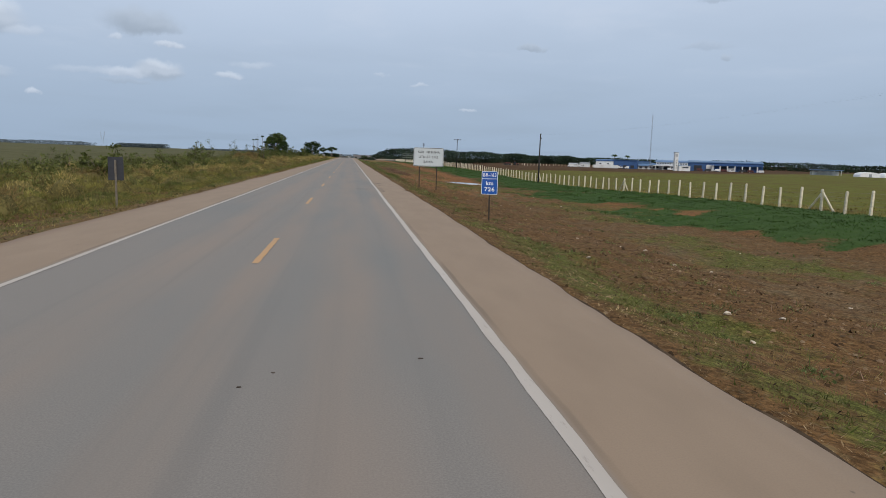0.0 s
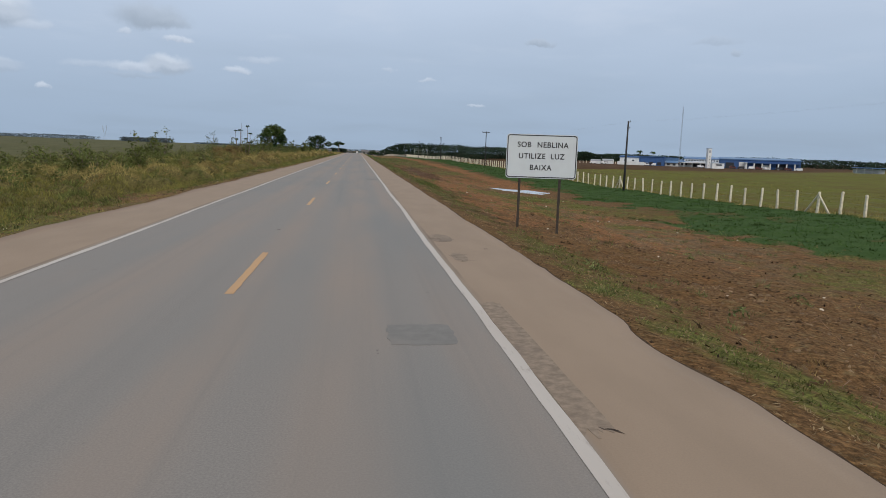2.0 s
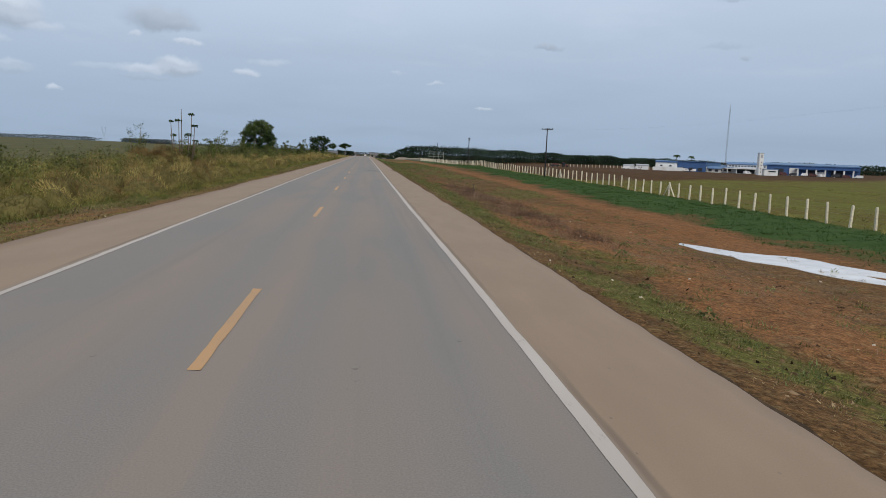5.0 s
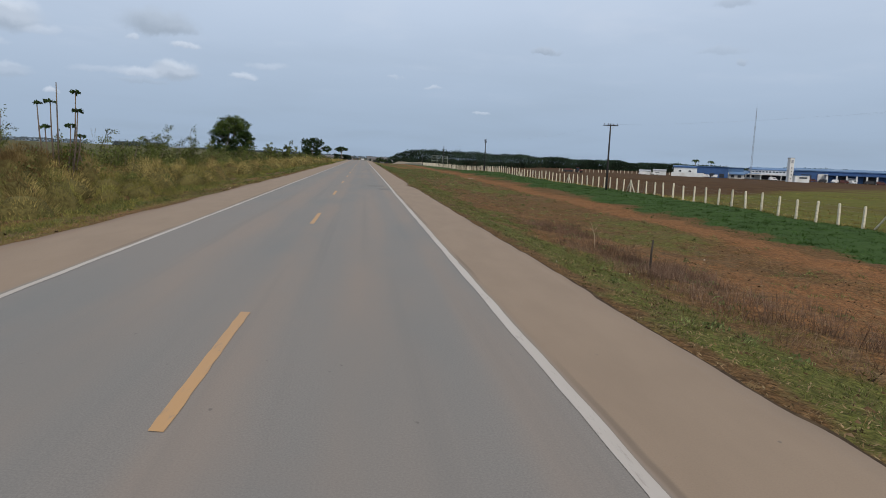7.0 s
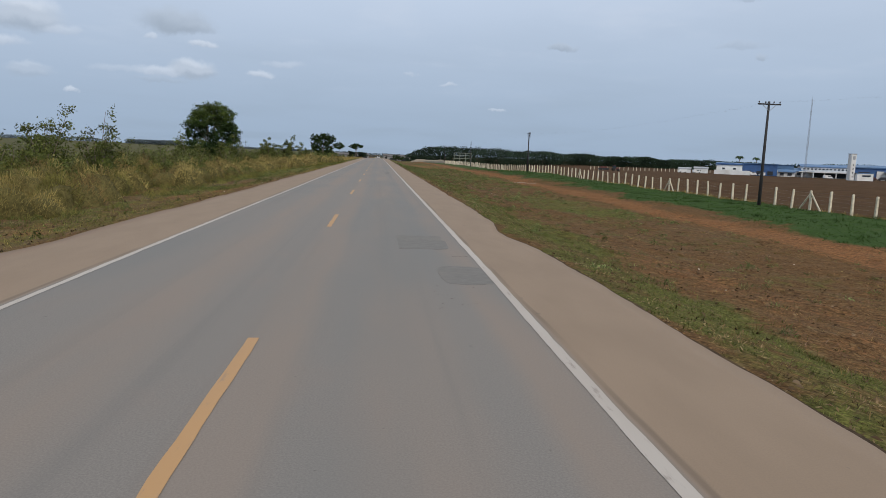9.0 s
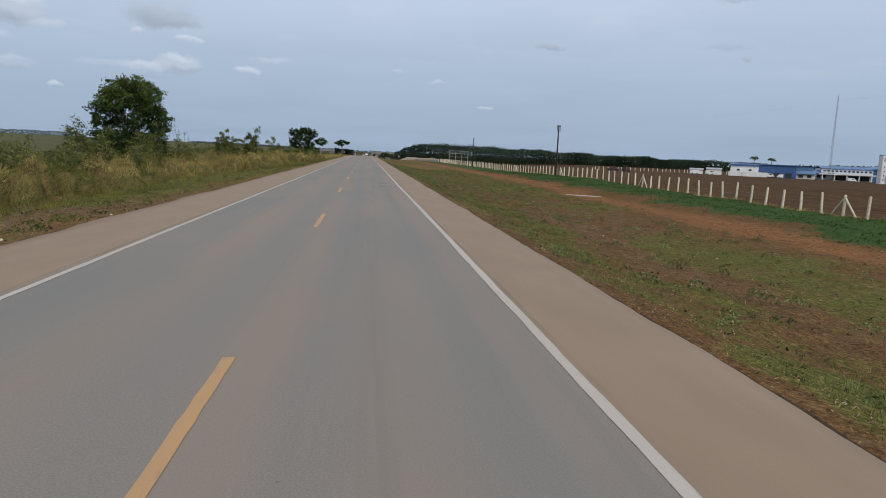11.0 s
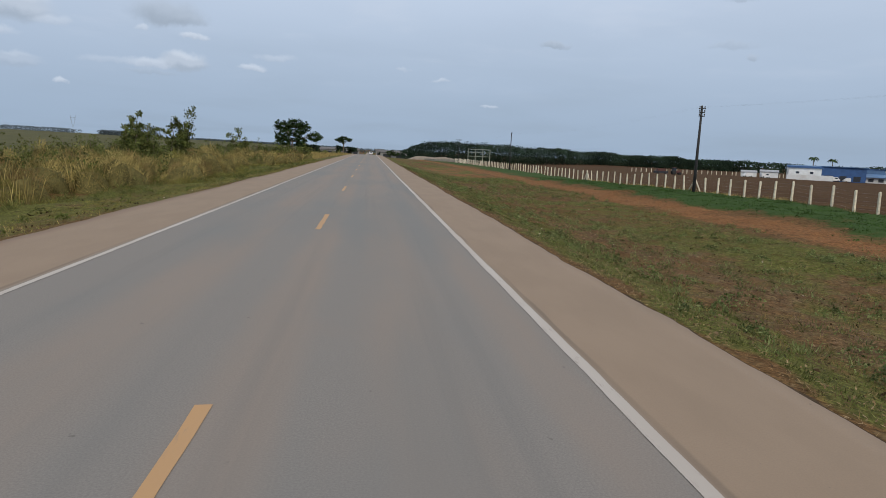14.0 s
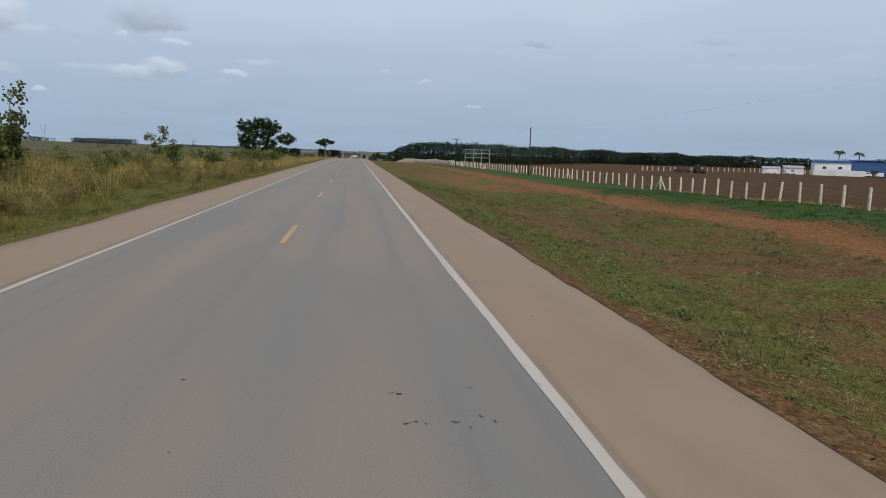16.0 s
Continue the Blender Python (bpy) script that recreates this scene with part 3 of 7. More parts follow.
def land(x, y):
    """Height of the ground."""
    x, y = np.asarray(x, float), np.asarray(y, float)
    z = np.interp(x, PROFILE_X, PROFILE_Z)
    dip = -0.45 * np.exp(-((y - 100) / 30.0) ** 2) + 0.40 * step(y, 170, 235)
    z = z + dip * step(x, 12, 19) * (1 - step(x, 27, 33))
    z = z + (np.interp(y, FENCE_Y, FENCE_Z) + 1.65) * step(x, 21, 32) * (1 - step(x, 60, 170))
    off = step(x, 6.2, 9.0) + step(-x, 6.6, 9.5)
    z = z + off * ((fbm(x, y, 7.0, 3) - 0.5) * 0.22 + (fbm(x, y, 2.1, 5) - 0.5) * 0.26 + (vnoise(x, y, 0.9, 8) - 0.5) * 0.12 + (vnoise(x, y, 0.55, 9) - 0.5) * 0.10)
    z = z + step(-x, 9, 13) * (1 - step(-x, 24, 34)) * (fbm(x, y, 5.0, 21) - 0.35) * 0.5
    for px, py, ax, ay, lv in PONDS:
        w = 1 - step(np.hypot((x - px) / ax, (y - py) / ay), 1.0, 1.7)
        z = z * (1 - w) + lv * w
    far = step(y, 500, 1500)
    z = np.where(x > 60, z * (1 - far) + far * -2.0, z)
    return z + crest(y) * step(x, -150, -45) * (1 - step(x, 110, 210))


def gz(x, y):
    return float(land(x, y))


def verge_line(y):
    """How far from the road the tall growth begins."""
    return np.interp(y, (20, 76, 90, 132, 172, 229, 245, 259, 276, 287, 295, 310, 320, 350), (9.8, 9.2, 10.4, 9.6, 11.6, 13.6, 14.4, 12.2, 9.8, 10.4, 14.0, 14.0, 10.4, 9.8))


def cover(x, y):
    """How much green grass, red earth, straw, ploughed soil, lush grass and crop lies at a place."""
    x, y = np.asarray(x, float), np.asarray(y, float)
    wx = x + ((fbm(x, y, 6.0, 11) - 0.5) * 4.5 + (fbm(x, y, 2.2, 12) - 0.5) * 2.2) * step(np.abs(x), 5.6, 8.5)
    R = step(x, 4.5, 5.5)
    L = 1 - R
    rough = fbm(x, y, 9.0, 13)
    late = step(y, 165, 215)
    near = 1 - step(y, 70, 105)
    # right: green rim, dug-over earth, red tracks, lush strip, then crop and ploughland
    blot = fbm(x, y, 13.0, 18)
    rim = step(wx + (fbm(x, y, 1.5, 93) - 0.5) * 1.6 + 0.6 * np.exp(-((y - 152) / 16.0) ** 2), 5.45, 6.3) * (1 - step(wx, 7.8, 10.6)) * (0.54 + 0.26 * step(y, 60, 125) + 0.05 * late + 0.12 * np.exp(-((y - 152) / 16.0) ** 2))
    rim = rim * (0.62 + 0.66 * step(fbm(x, y, 2.6, 29), 0.34, 0.58))
    rim = rim * (1 - 0.7 * (near + step(y, 92, 108) * (1 - step(y, 128, 142))).clip(0, 1) * step(wx, 7.0, 8.4))
    mid = step(wx, 8, 11) * (1 - step(wx, 21, 24.5)) * (0.09 + 0.13 * step(y, 100, 140) + 0.07 * late + 0.08 * step(y, 225, 258)) * (0.15 + 1.45 * step(fbm(x, y, 4.5, 25), .40, .60))
    mid = mid + step(wx, 11, 13) * (1 - step(wx, 20, 23)) * 0.55 * step(blot, 0.50, 0.66) * step(y, 40, 60)
    mid = mid * (1 - 0.75 * np.exp(-((y - 120) / 24.0) ** 2))
    mid = mid * (1 - 0.75 * np.exp(-((y - 212) / 14.0) ** 2) * step(wx, 9, 11.5))
    strip = near * step(wx, 13.5, 17.5) * (1 - step(wx, 30, 33)) * 0.5 * step(fbm(x, y, 7.0, 15), 0.40, 0.62)
    green = R * (rim + mid + strip + (rough - 0.5) * 0.6)
    patch1 = np.exp(-((wx - 17) / 6.0) ** 2 - ((y - 62) / 22.0) ** 2) + np.exp(-((wx - 10.5) / 2.6) ** 2 - ((y - 88) / 22.0) ** 2)
    patch1 = patch1 + 0.9 * np.exp(-((wx - 25.5) / 2.6) ** 2 - ((y - 34) / 16.0) ** 2)
    patch2 = np.exp(-((wx - 11.5) / 3.4) ** 2 - ((y - 150) / 30.0) ** 2) * 0.55
    patch3 = np.exp(-((wx - 15) / 6.5) ** 2 - ((y - 112) / 22.0) ** 2)
    patch3 = patch3 + 1.2 * np.exp(-((wx - 8.8) / 0.9) ** 2 - ((y - 54) / 6.5) ** 2) + np.exp(-((wx - 14.5) / 1.8) ** 2 - ((y - 56) / 9.0) ** 2)
    rut = np.exp(-((x + (fbm(x, y, 14.0, 19) - 0.5) * 4.0 - 23.4) / 2.1) ** 2) * step(y, 85, 120)
    red = R * (np.clip(patch1 + patch2 + patch3, 0, 1) * (0.34 + 1.3 * (blot - 0.1)) + 0.95 * rut + np.exp(-((wx - 16) / 5.0) ** 2 - ((y - 345) / 40.0) ** 2))
    green = green * (1 - 0.8 * np.clip(rut, 0, 1))
    straw = R * step(wx, 7, 10) * (1 - step(wx, 22, 27)) * (0.30 + 0.5 * (rough - 0.5)) + R * near * 0.14 * np.exp(-((wx - 16) / 3.2) ** 2)
    straw = straw * (1 - 0.9 * np.clip(rut, 0, 1))
    straw = straw * (1 - 0.5 * R * (1 - step(y, 40, 70)) * (1 - step(wx, 13, 15)))
    lush = R * step(wx + 6.5 * near * (step(fbm(x, y, 8.0, 27), .42, .62) - 0.15), 24.4, 28.0) * (1 - step(x, 36.3, 37.3)) * (0.98 - 0.5 * step(0.44 - rough, 0, 0.15) * (1 - step(wx, 29, 32)))
    edge = y - (185 + (x - 36) * 0.95) + (fbm(x, y, 25, 17) - 0.5) * 14
    field = R * step(x, 36.0, 37.5)
    plough = field * step(edge, -4, 4)
    crop = field * (1 - step(edge, -4, 4))
    # left: bare rim, dry grass, then pasture
    lrim = step(-wx, 5.4, 6.6) * (1 - step(-x - verge_line(y), -0.6, 1.0))
    # thin cover under tall grass bares dark soil, standing in for shade there
    ldry = step(-wx, 8.5, 11) * (1 - step(-wx, 28, 37))
    green = green + L * (lrim * (0.40 + 0.30 * step(y, 205, 240)) + ldry * 0.18 + (rough - 0.5) * 0.7 * (lrim + ldry))
    straw = straw + L * (lrim * 0.40 + ldry * 0.16)
    red = red + L * (lrim * 0.20 + 0.95 * np.exp(-((wx + 12) / 3.2) ** 2 - ((y - 292) / 11.0) ** 2) + 0.55 * np.exp(-((wx + 7.4) / 1.3) ** 2) * step(fbm(x, y, 9.0, 24), .42, .6) * (1 - step(y, 185, 215)) + 0.5 * np.exp(-((wx + 9.5) / 1.6) ** 2 - ((y - 158) / 7.0) ** 2))
    bare = L * np.exp(-((wx + 7.6) / 1.6) ** 2 - ((y - 226) / 13.0) ** 2)
    green, red = green * (1 - 0.7 * bare), red + 0.55 * bare
    past = L * step(-x, 28, 38)
    green = np.where(past > 0, green * (1 - past) + past * 0.4, green)
    straw = np.where(past > 0, straw * (1 - past) + past * 0.4, straw)
    crop = crop + past * 0.9
    return [np.clip(v, 0, 1) for v in (green, red, straw, plough, lush, crop)]


def grid_lines(parts):
    out = []
    for a, b, s in parts:
        out += list(np.arange(a, b, s))
    return np.array(out + [parts[-1][1]])


def build_ground():
    xs = grid_lines(((-3000, -600, 200), (-600, -100, 25), (-100, -40, 4), (-40, -10, 0.9), (-10, -5.4, 0.4), (-5.4, 5.0, 2.6),
                     (5.0, 14, 0.3), (14, 38, 0.8), (38, 100, 4), (100, 600, 25), (600, 3000, 200)))
    ys = grid_lines(((-120, -20, 10), (-20, 330, 0.5), (330, 620, 5), (620, 1100, 20), (1100, 4400, 300)))
    X, Y = np.meshgrid(xs, ys)
    Z = land(X, Y)
    nx, ny = len(xs), len(ys)
    V = np.stack([X, Y, Z], -1).reshape(-1, 3)
    i = (np.arange(ny - 1)[:, None] * nx + np.arange(nx - 1)[None, :]).ravel()
    F = np.stack([i, i + 1, i + nx + 1, i + nx], -1)
    ob = mesh_part("ground", V, F, M_GROUND)
    me = ob.data
    me.polygons.foreach_set("use_smooth", np.ones(len(me.polygons), bool))
    g, r, s, p, l, c = [v.ravel() for v in cover(X, Y)]
    for name, cols in (("cover", (g, r, s)), ("field", (p, l, c))):
        at = me.color_attributes.new(name, "FLOAT_COLOR", "POINT")
        at.data.foreach_set("color", np.stack([*cols, np.ones_like(g)], -1).astype(np.float32).ravel())
    return tagged(ob, "verge of dry grass, red earth and wide flat fields", "ground", kind="structure")


def build_road():
    """One slab with wavering outer edges and a slight step down to the verge."""
    ys = grid_lines(((-80, -20, 10), (-20, 330, 0.25), (330, 620, 5), (620, 1800, 40)))
    right = 5.365 + (fbm(ys, ys * 0, 6.0, 31) - 0.5) * 0.17 + (fbm(ys, ys * 0, 1.3, 33) - 0.5) * 0.14
    # two bites where the verge has spilled over the shoulder
    right = right - 0.38 * np.exp(-((ys - 159.5) / 2.4) ** 2) - 0.16 * np.exp(-((ys - 29.2) / 1.0) ** 2)
    left = -5.85 + (fbm(ys, ys * 0 + 50, 7.0, 35) - 0.5) * 0.45 + (fbm(ys, ys * 0 + 50, 1.5, 37) - 0.5) * 0.14
    cols = [left - 0.03, left, left + 0.3, np.full_like(ys, -3.6), np.full_like(ys, 0.0), np.full_like(ys, 3.6), right - 0.3, right, right + 0.03]
    zs = [-0.14, -0.012, 0.0, 0.0, 0.0, 0.0, 0.0, -0.012, -0.14]
    n = len(cols)
    V = np.stack([np.stack([c, ys, z + crest(ys)], -1) for c, z in zip(cols, zs)], 1).reshape(-1, 3)
    i = (np.arange(len(ys) - 1)[:, None] * n + np.arange(n - 1)[None, :]).ravel()
    F = np.stack([i, i + 1, i + n + 1, i + n], -1)
    road = tagged(mesh_part("road", V, F, M_ROAD), "straight grey asphalt road with dusty brown shoulders", "road", kind="structure")

    # dark soil strip against the slab's edge, standing in for its shadow line
    far = np.interp(ys, (330, 420), (1, 0.2))
    out = right + 0.022 + far * 0.045 * step(fbm(ys, ys * 0 + 9, 0.6, 57), 0.42, 0.70)
    V = np.stack([np.stack([c, ys, np.maximum(land(c, ys), crest(ys) - 0.03) + 0.014], -1) for c in (right + 0.005, out)], 1).reshape(-1, 3)
    i = np.arange(len(ys) - 1) * 2
    mesh_part("broken_edge", V, np.stack([i, i + 1, i + 3, i + 2], -1), M_EDGE_SHADE, road, "thin dark soil strip standing in for the edge's shadow")

    def line(name, x, w, seed, label):
        yy = grid_lines(((-80, -20, 10), (-20, 330, 0.35), (330, 620, 5), (620, 1800, 40)))
        a = x - w / 2 + (fbm(yy, yy * 0 + seed, 1.1, seed) - 0.5) * 0.045 + (vnoise(yy, yy * 0, 9.0, seed) - 0.5) * 0.05
        b = x + w / 2 + (fbm(yy, yy * 0 + seed, 0.9, seed + 5) - 0.5) * 0.045 + (vnoise(yy, yy * 0, 9.0, seed) - 0.5) * 0.05
        V = np.stack([np.stack([a, yy, crest(yy) + 0.005], -1), np.stack([b, yy, crest(yy) + 0.005], -1)], 1).reshape(-1, 3)
        i = np.arange(len(yy) - 1) * 2
        mesh_part(name, V, np.stack([i, i + 1, i + 3, i + 2], -1), M_WHITE_LINE, road, label)
    line("edge_line", 3.5, 0.135, 41, "worn white edge line")
    line("edge_line", -3.47, 0.11, 47, "thin worn white edge line")
    # yellow dashes, 4 m long, every 16 m
    rnd = random.Random(4)
    for k in range(-2, 40):
        bm = bmesh.new()
        n = 14
        lo, hi = [], []
        for q in range(n + 1):
            y = 16 * k + 4 * q / n
            lo.append(bm.verts.new((-0.065 + rnd.uniform(-0.008, 0.008), y + rnd.uniform(-0.02, 0.02), 0.006 + float(crest(y)))))
            hi.append(bm.verts.new((0.065 + rnd.uniform(-0.008, 0.008), y + rnd.uniform(-0.02, 0.02), 0.006 + float(crest(y)))))
        for q in range(n):
            bm.faces.new((lo[q], hi[q], hi[q + 1], lo[q + 1]))
        part("centre_dash", bm, M_YELLOW, road)

    def blotch(name, cx, cy, rx, ry, m, z, label, seed, square=0.0):
        q = random.Random(seed)
        pts = []
        for k in range(40):
            a = 2 * math.pi * k / 40
            c, s = math.cos(a), math.sin(a)
            e = max(abs(c), abs(s))
            f = (1 - square) + square / e
            j = 1 + q.uniform(-0.045, 0.045)
            pts.append((cx + rx * c * f * j, cy + ry * s * f * j))
        part(name, prism(pts, -0.01, z), m, road, label)
    blotch("asphalt_patch", 2.6, 29.8, 0.40, 0.46, M_PATCH, 0.004, "dark repaired patch", 1, 0.8)
    blotch("asphalt_patch", 2.5, 157.0, 0.60, 1.3, M_PATCH, 0.004, "dark repaired patch", 2, 0.8)
    blotch("asphalt_patch", 3.0, 152.4, 0.45, 0.95, M_PATCH, 0.004, "dark repaired patch", 3, 0.6)
    blotch("asphalt_patch", 2.45, 219.8, 0.36, 0.65, M_PATCH, 0.004, "dark repaired patch", 4, 0.7)
    blotch("asphalt_patch", 2.6, 215.3, 0.40, 0.5, M_PATCH, 0.004, "dark repaired patch", 5, 0.5)
    blotch("asphalt_patch", 3.0, 72.4, 0.45, 0.8, M_PATCH, 0.004, "dark repaired patch", 6, 0.7)
    def crack(cx, cy, length, turn, width, z, seed):
        """A ragged split in the surfacing."""
        q = random.Random(seed)
        c, sn = math.cos(turn), math.sin(turn)
        bm, rows, off = bmesh.new(), [], 0.0
        n = 9
        for j in range(n):
            u = j / (n - 1) - 0.5
            off += q.uniform(-0.018, 0.018)
            w = width * (1 - (2 * u) ** 2) * q.uniform(0.5, 1.3) + 0.002
            rows.append([bm.verts.new((cx + c * u * length - sn * (off + e), cy + sn * u * length + c * (off + e), z)) for e in (-w, w)])
        for j in range(n - 1):
            bm.faces.new((rows[j][0], rows[j + 1][0], rows[j + 1][1], rows[j][1]))
        part("crack", bm, M_CRACK, road, "dark ragged crack in the shoulder")
    q = random.Random(61)
    for cx, cy, sx, sy, count in ((3.92, 38.8, 0.30, 0.8, 17), (3.95, 35.7, 0.22, 0.7, 14), (3.78, 37.2, 0.08, 0.3, 3)):
        for k in range(count):
            crack(cx + q.uniform(-sx, sx), cy + q.uniform(-sy, sy), q.uniform(0.05, 0.20), q.gauss(0.1, 0.7), q.uniform(0.002, 0.007), 0.0042 + 0.0002 * k, q.randint(0, 9999))
    blotch("broken_spot", 3.93, 38.8, 0.27, 0.72, M_BROKEN, 0.003, "darker crumbled spot in the shoulder", 23, 0.2)
    blotch("broken_spot", 3.95, 35.7, 0.15, 0.55, M_BROKEN, 0.003, "darker crumbled spot in the shoulder", 24, 0.2)
    for k in range(9):
        crack(2.1 + q.uniform(-0.2, 0.75), 261.6 + q.uniform(-0.5, 0.5), q.uniform(0.03, 0.10), q.gauss(0.2, 0.8), q.uniform(0.003, 0.010), 0.0042 + 0.0002 * k, q.randint(0, 9999))
    for k in range(14):
        crack(2.7 + q.uniform(-0.55, 0.5), 150.4 + q.uniform(-1.0, 1.0), q.uniform(0.03, 0.09), q.gauss(0.2, 0.5), q.uniform(0.003, 0.008), 0.0042 + 0.0002 * k, q.randint(0, 9999))
    for k in range(10):
        crack(2.6 + q.uniform(-0.5, 0.5), 214.6 + q.uniform(-0.35, 0.35), q.uniform(0.04, 0.14), q.gauss(0.0, 0.6), q.uniform(0.003, 0.007), 0.0042 + 0.0002 * k, q.randint(0, 9999))
    crack(3.20, 154.6, 0.40, 0.05, 0.016, 0.0042, 5)
    for cx, cy, r in ((1.55, 138.9, 0.030), (1.56, 138.2, 0.024), (4.18, 69.6, 0.035), (0.80, -7.1, 0.022), (1.06, -6.7, 0.020), (2.55, -6.3, 0.028), (1.56, 204.0, 0.03), (-0.18, 40.0, 0.04),
                      (4.74, 36.95, 0.04), (0.09, 262.4, 0.02), (2.1, 261.9, 0.026), (4.4, 203.4, 0.03)):
        blotch("tar_spot", cx, cy, r, r * 0.8, M_CRACK, 0.004, "small dark tar spot", int(cy * 10), 0.3)
    blotch("broken_spot", 3.74, 29.2, 0.155, 2.3, M_BROKEN, 0.003, "darker strip where the shoulder has sunk", 12, 0.95)
    crack(3.86, 26.98, 0.22, -0.5, 0.016, 0.0042, 8)
    return road


# ---------------------------------------------------------------- plants
def blades(name, pts, heights, widths, lean, material_, seed, parent=None, label="", spread=0.12, per=1, arch=0.0):
    """Grass as thousands of bent tapered blades, each of one quad and one tip."""
    rs = np.random.RandomState(seed)
    P = np.repeat(np.asarray(pts, float), per, 0)
    H = np.repeat(np.asarray(heights, float), per) * rs.uniform(0.55, 1.1, len(P))
    W = np.repeat(np.asarray(widths, float), per)
    S = np.repeat(np.asarray(spread, float) * np.ones(len(pts)), per)
    n = len(P)
    a = rs.uniform(0, 2 * np.pi, n)
    rad = np.sqrt(rs.uniform(0, 1, n)) * S
    P = P + np.stack([np.cos(a) * rad, np.sin(a) * rad, np.zeros(n)], -1)
    out = np.stack([np.cos(a), np.sin(a)], -1) * (rs.uniform(0.1, 1.0, n) * lean * H)[:, None] + rs.normal(0, 0.12, (n, 2)) * H[:, None]
    f = rs.uniform(0, 2 * np.pi, n)
    side = np.stack([np.cos(f), np.sin(f), np.zeros(n)], -1) * W[:, None] * 0.5
    m = P + np.stack([out[:, 0] * (0.35 + 0.1 * arch), out[:, 1] * (0.35 + 0.1 * arch), H * (0.6 + 0.15 * arch)], -1)
    t = P + np.stack([out[:, 0], out[:, 1], H * (1 - 0.5 * arch * rs.uniform(0, 1, n) ** 1.5)], -1)
    P[:, 2] -= 0.03
    V = np.stack([P - side, P + side, m + side * 0.8, m - side * 0.8, t], 1).reshape(-1, 3)
    i = np.arange(n) * 5
    F = np.concatenate([np.stack([i, i + 1, i + 2], -1), np.stack([i, i + 2, i + 3], -1), np.stack([i + 3, i + 2, i + 4], -1)])
    return mesh_part(name, V, F, material_, parent, label)


def fuzz(name, pts, low, high, width, lean, material_, seed, per=1, spread=0.12):
    """Short turf: single tapered slivers, a few round each root."""
    rs = np.random.RandomState(seed)
    P = np.repeat(np.asarray(pts, float), per, 0)
    n = len(P)
    a, q = rs.uniform(0, 6.283, n), np.sqrt(rs.uniform(0, 1, n)) * spread
    P = P + np.stack([np.cos(a) * q, np.sin(a) * q, np.full(n, -0.02)], -1)
    h = np.repeat(rs.uniform(low, high, len(pts)), per) * rs.uniform(0.6, 1.15, n)
    t = P + np.stack([rs.normal(0, lean, n) * h, rs.normal(0, lean, n) * h, h], -1)
    f = rs.uniform(0, 6.283, n)
    s = np.stack([np.cos(f), np.sin(f), np.zeros(n)], -1) * (width * rs.uniform(0.35, 0.65, n))[:, None]
    i = np.arange(n) * 3
    return mesh_part(name, np.stack([P - s, P + s, t], 1).reshape(-1, 3), np.stack([i, i + 1, i + 2], -1), material_)


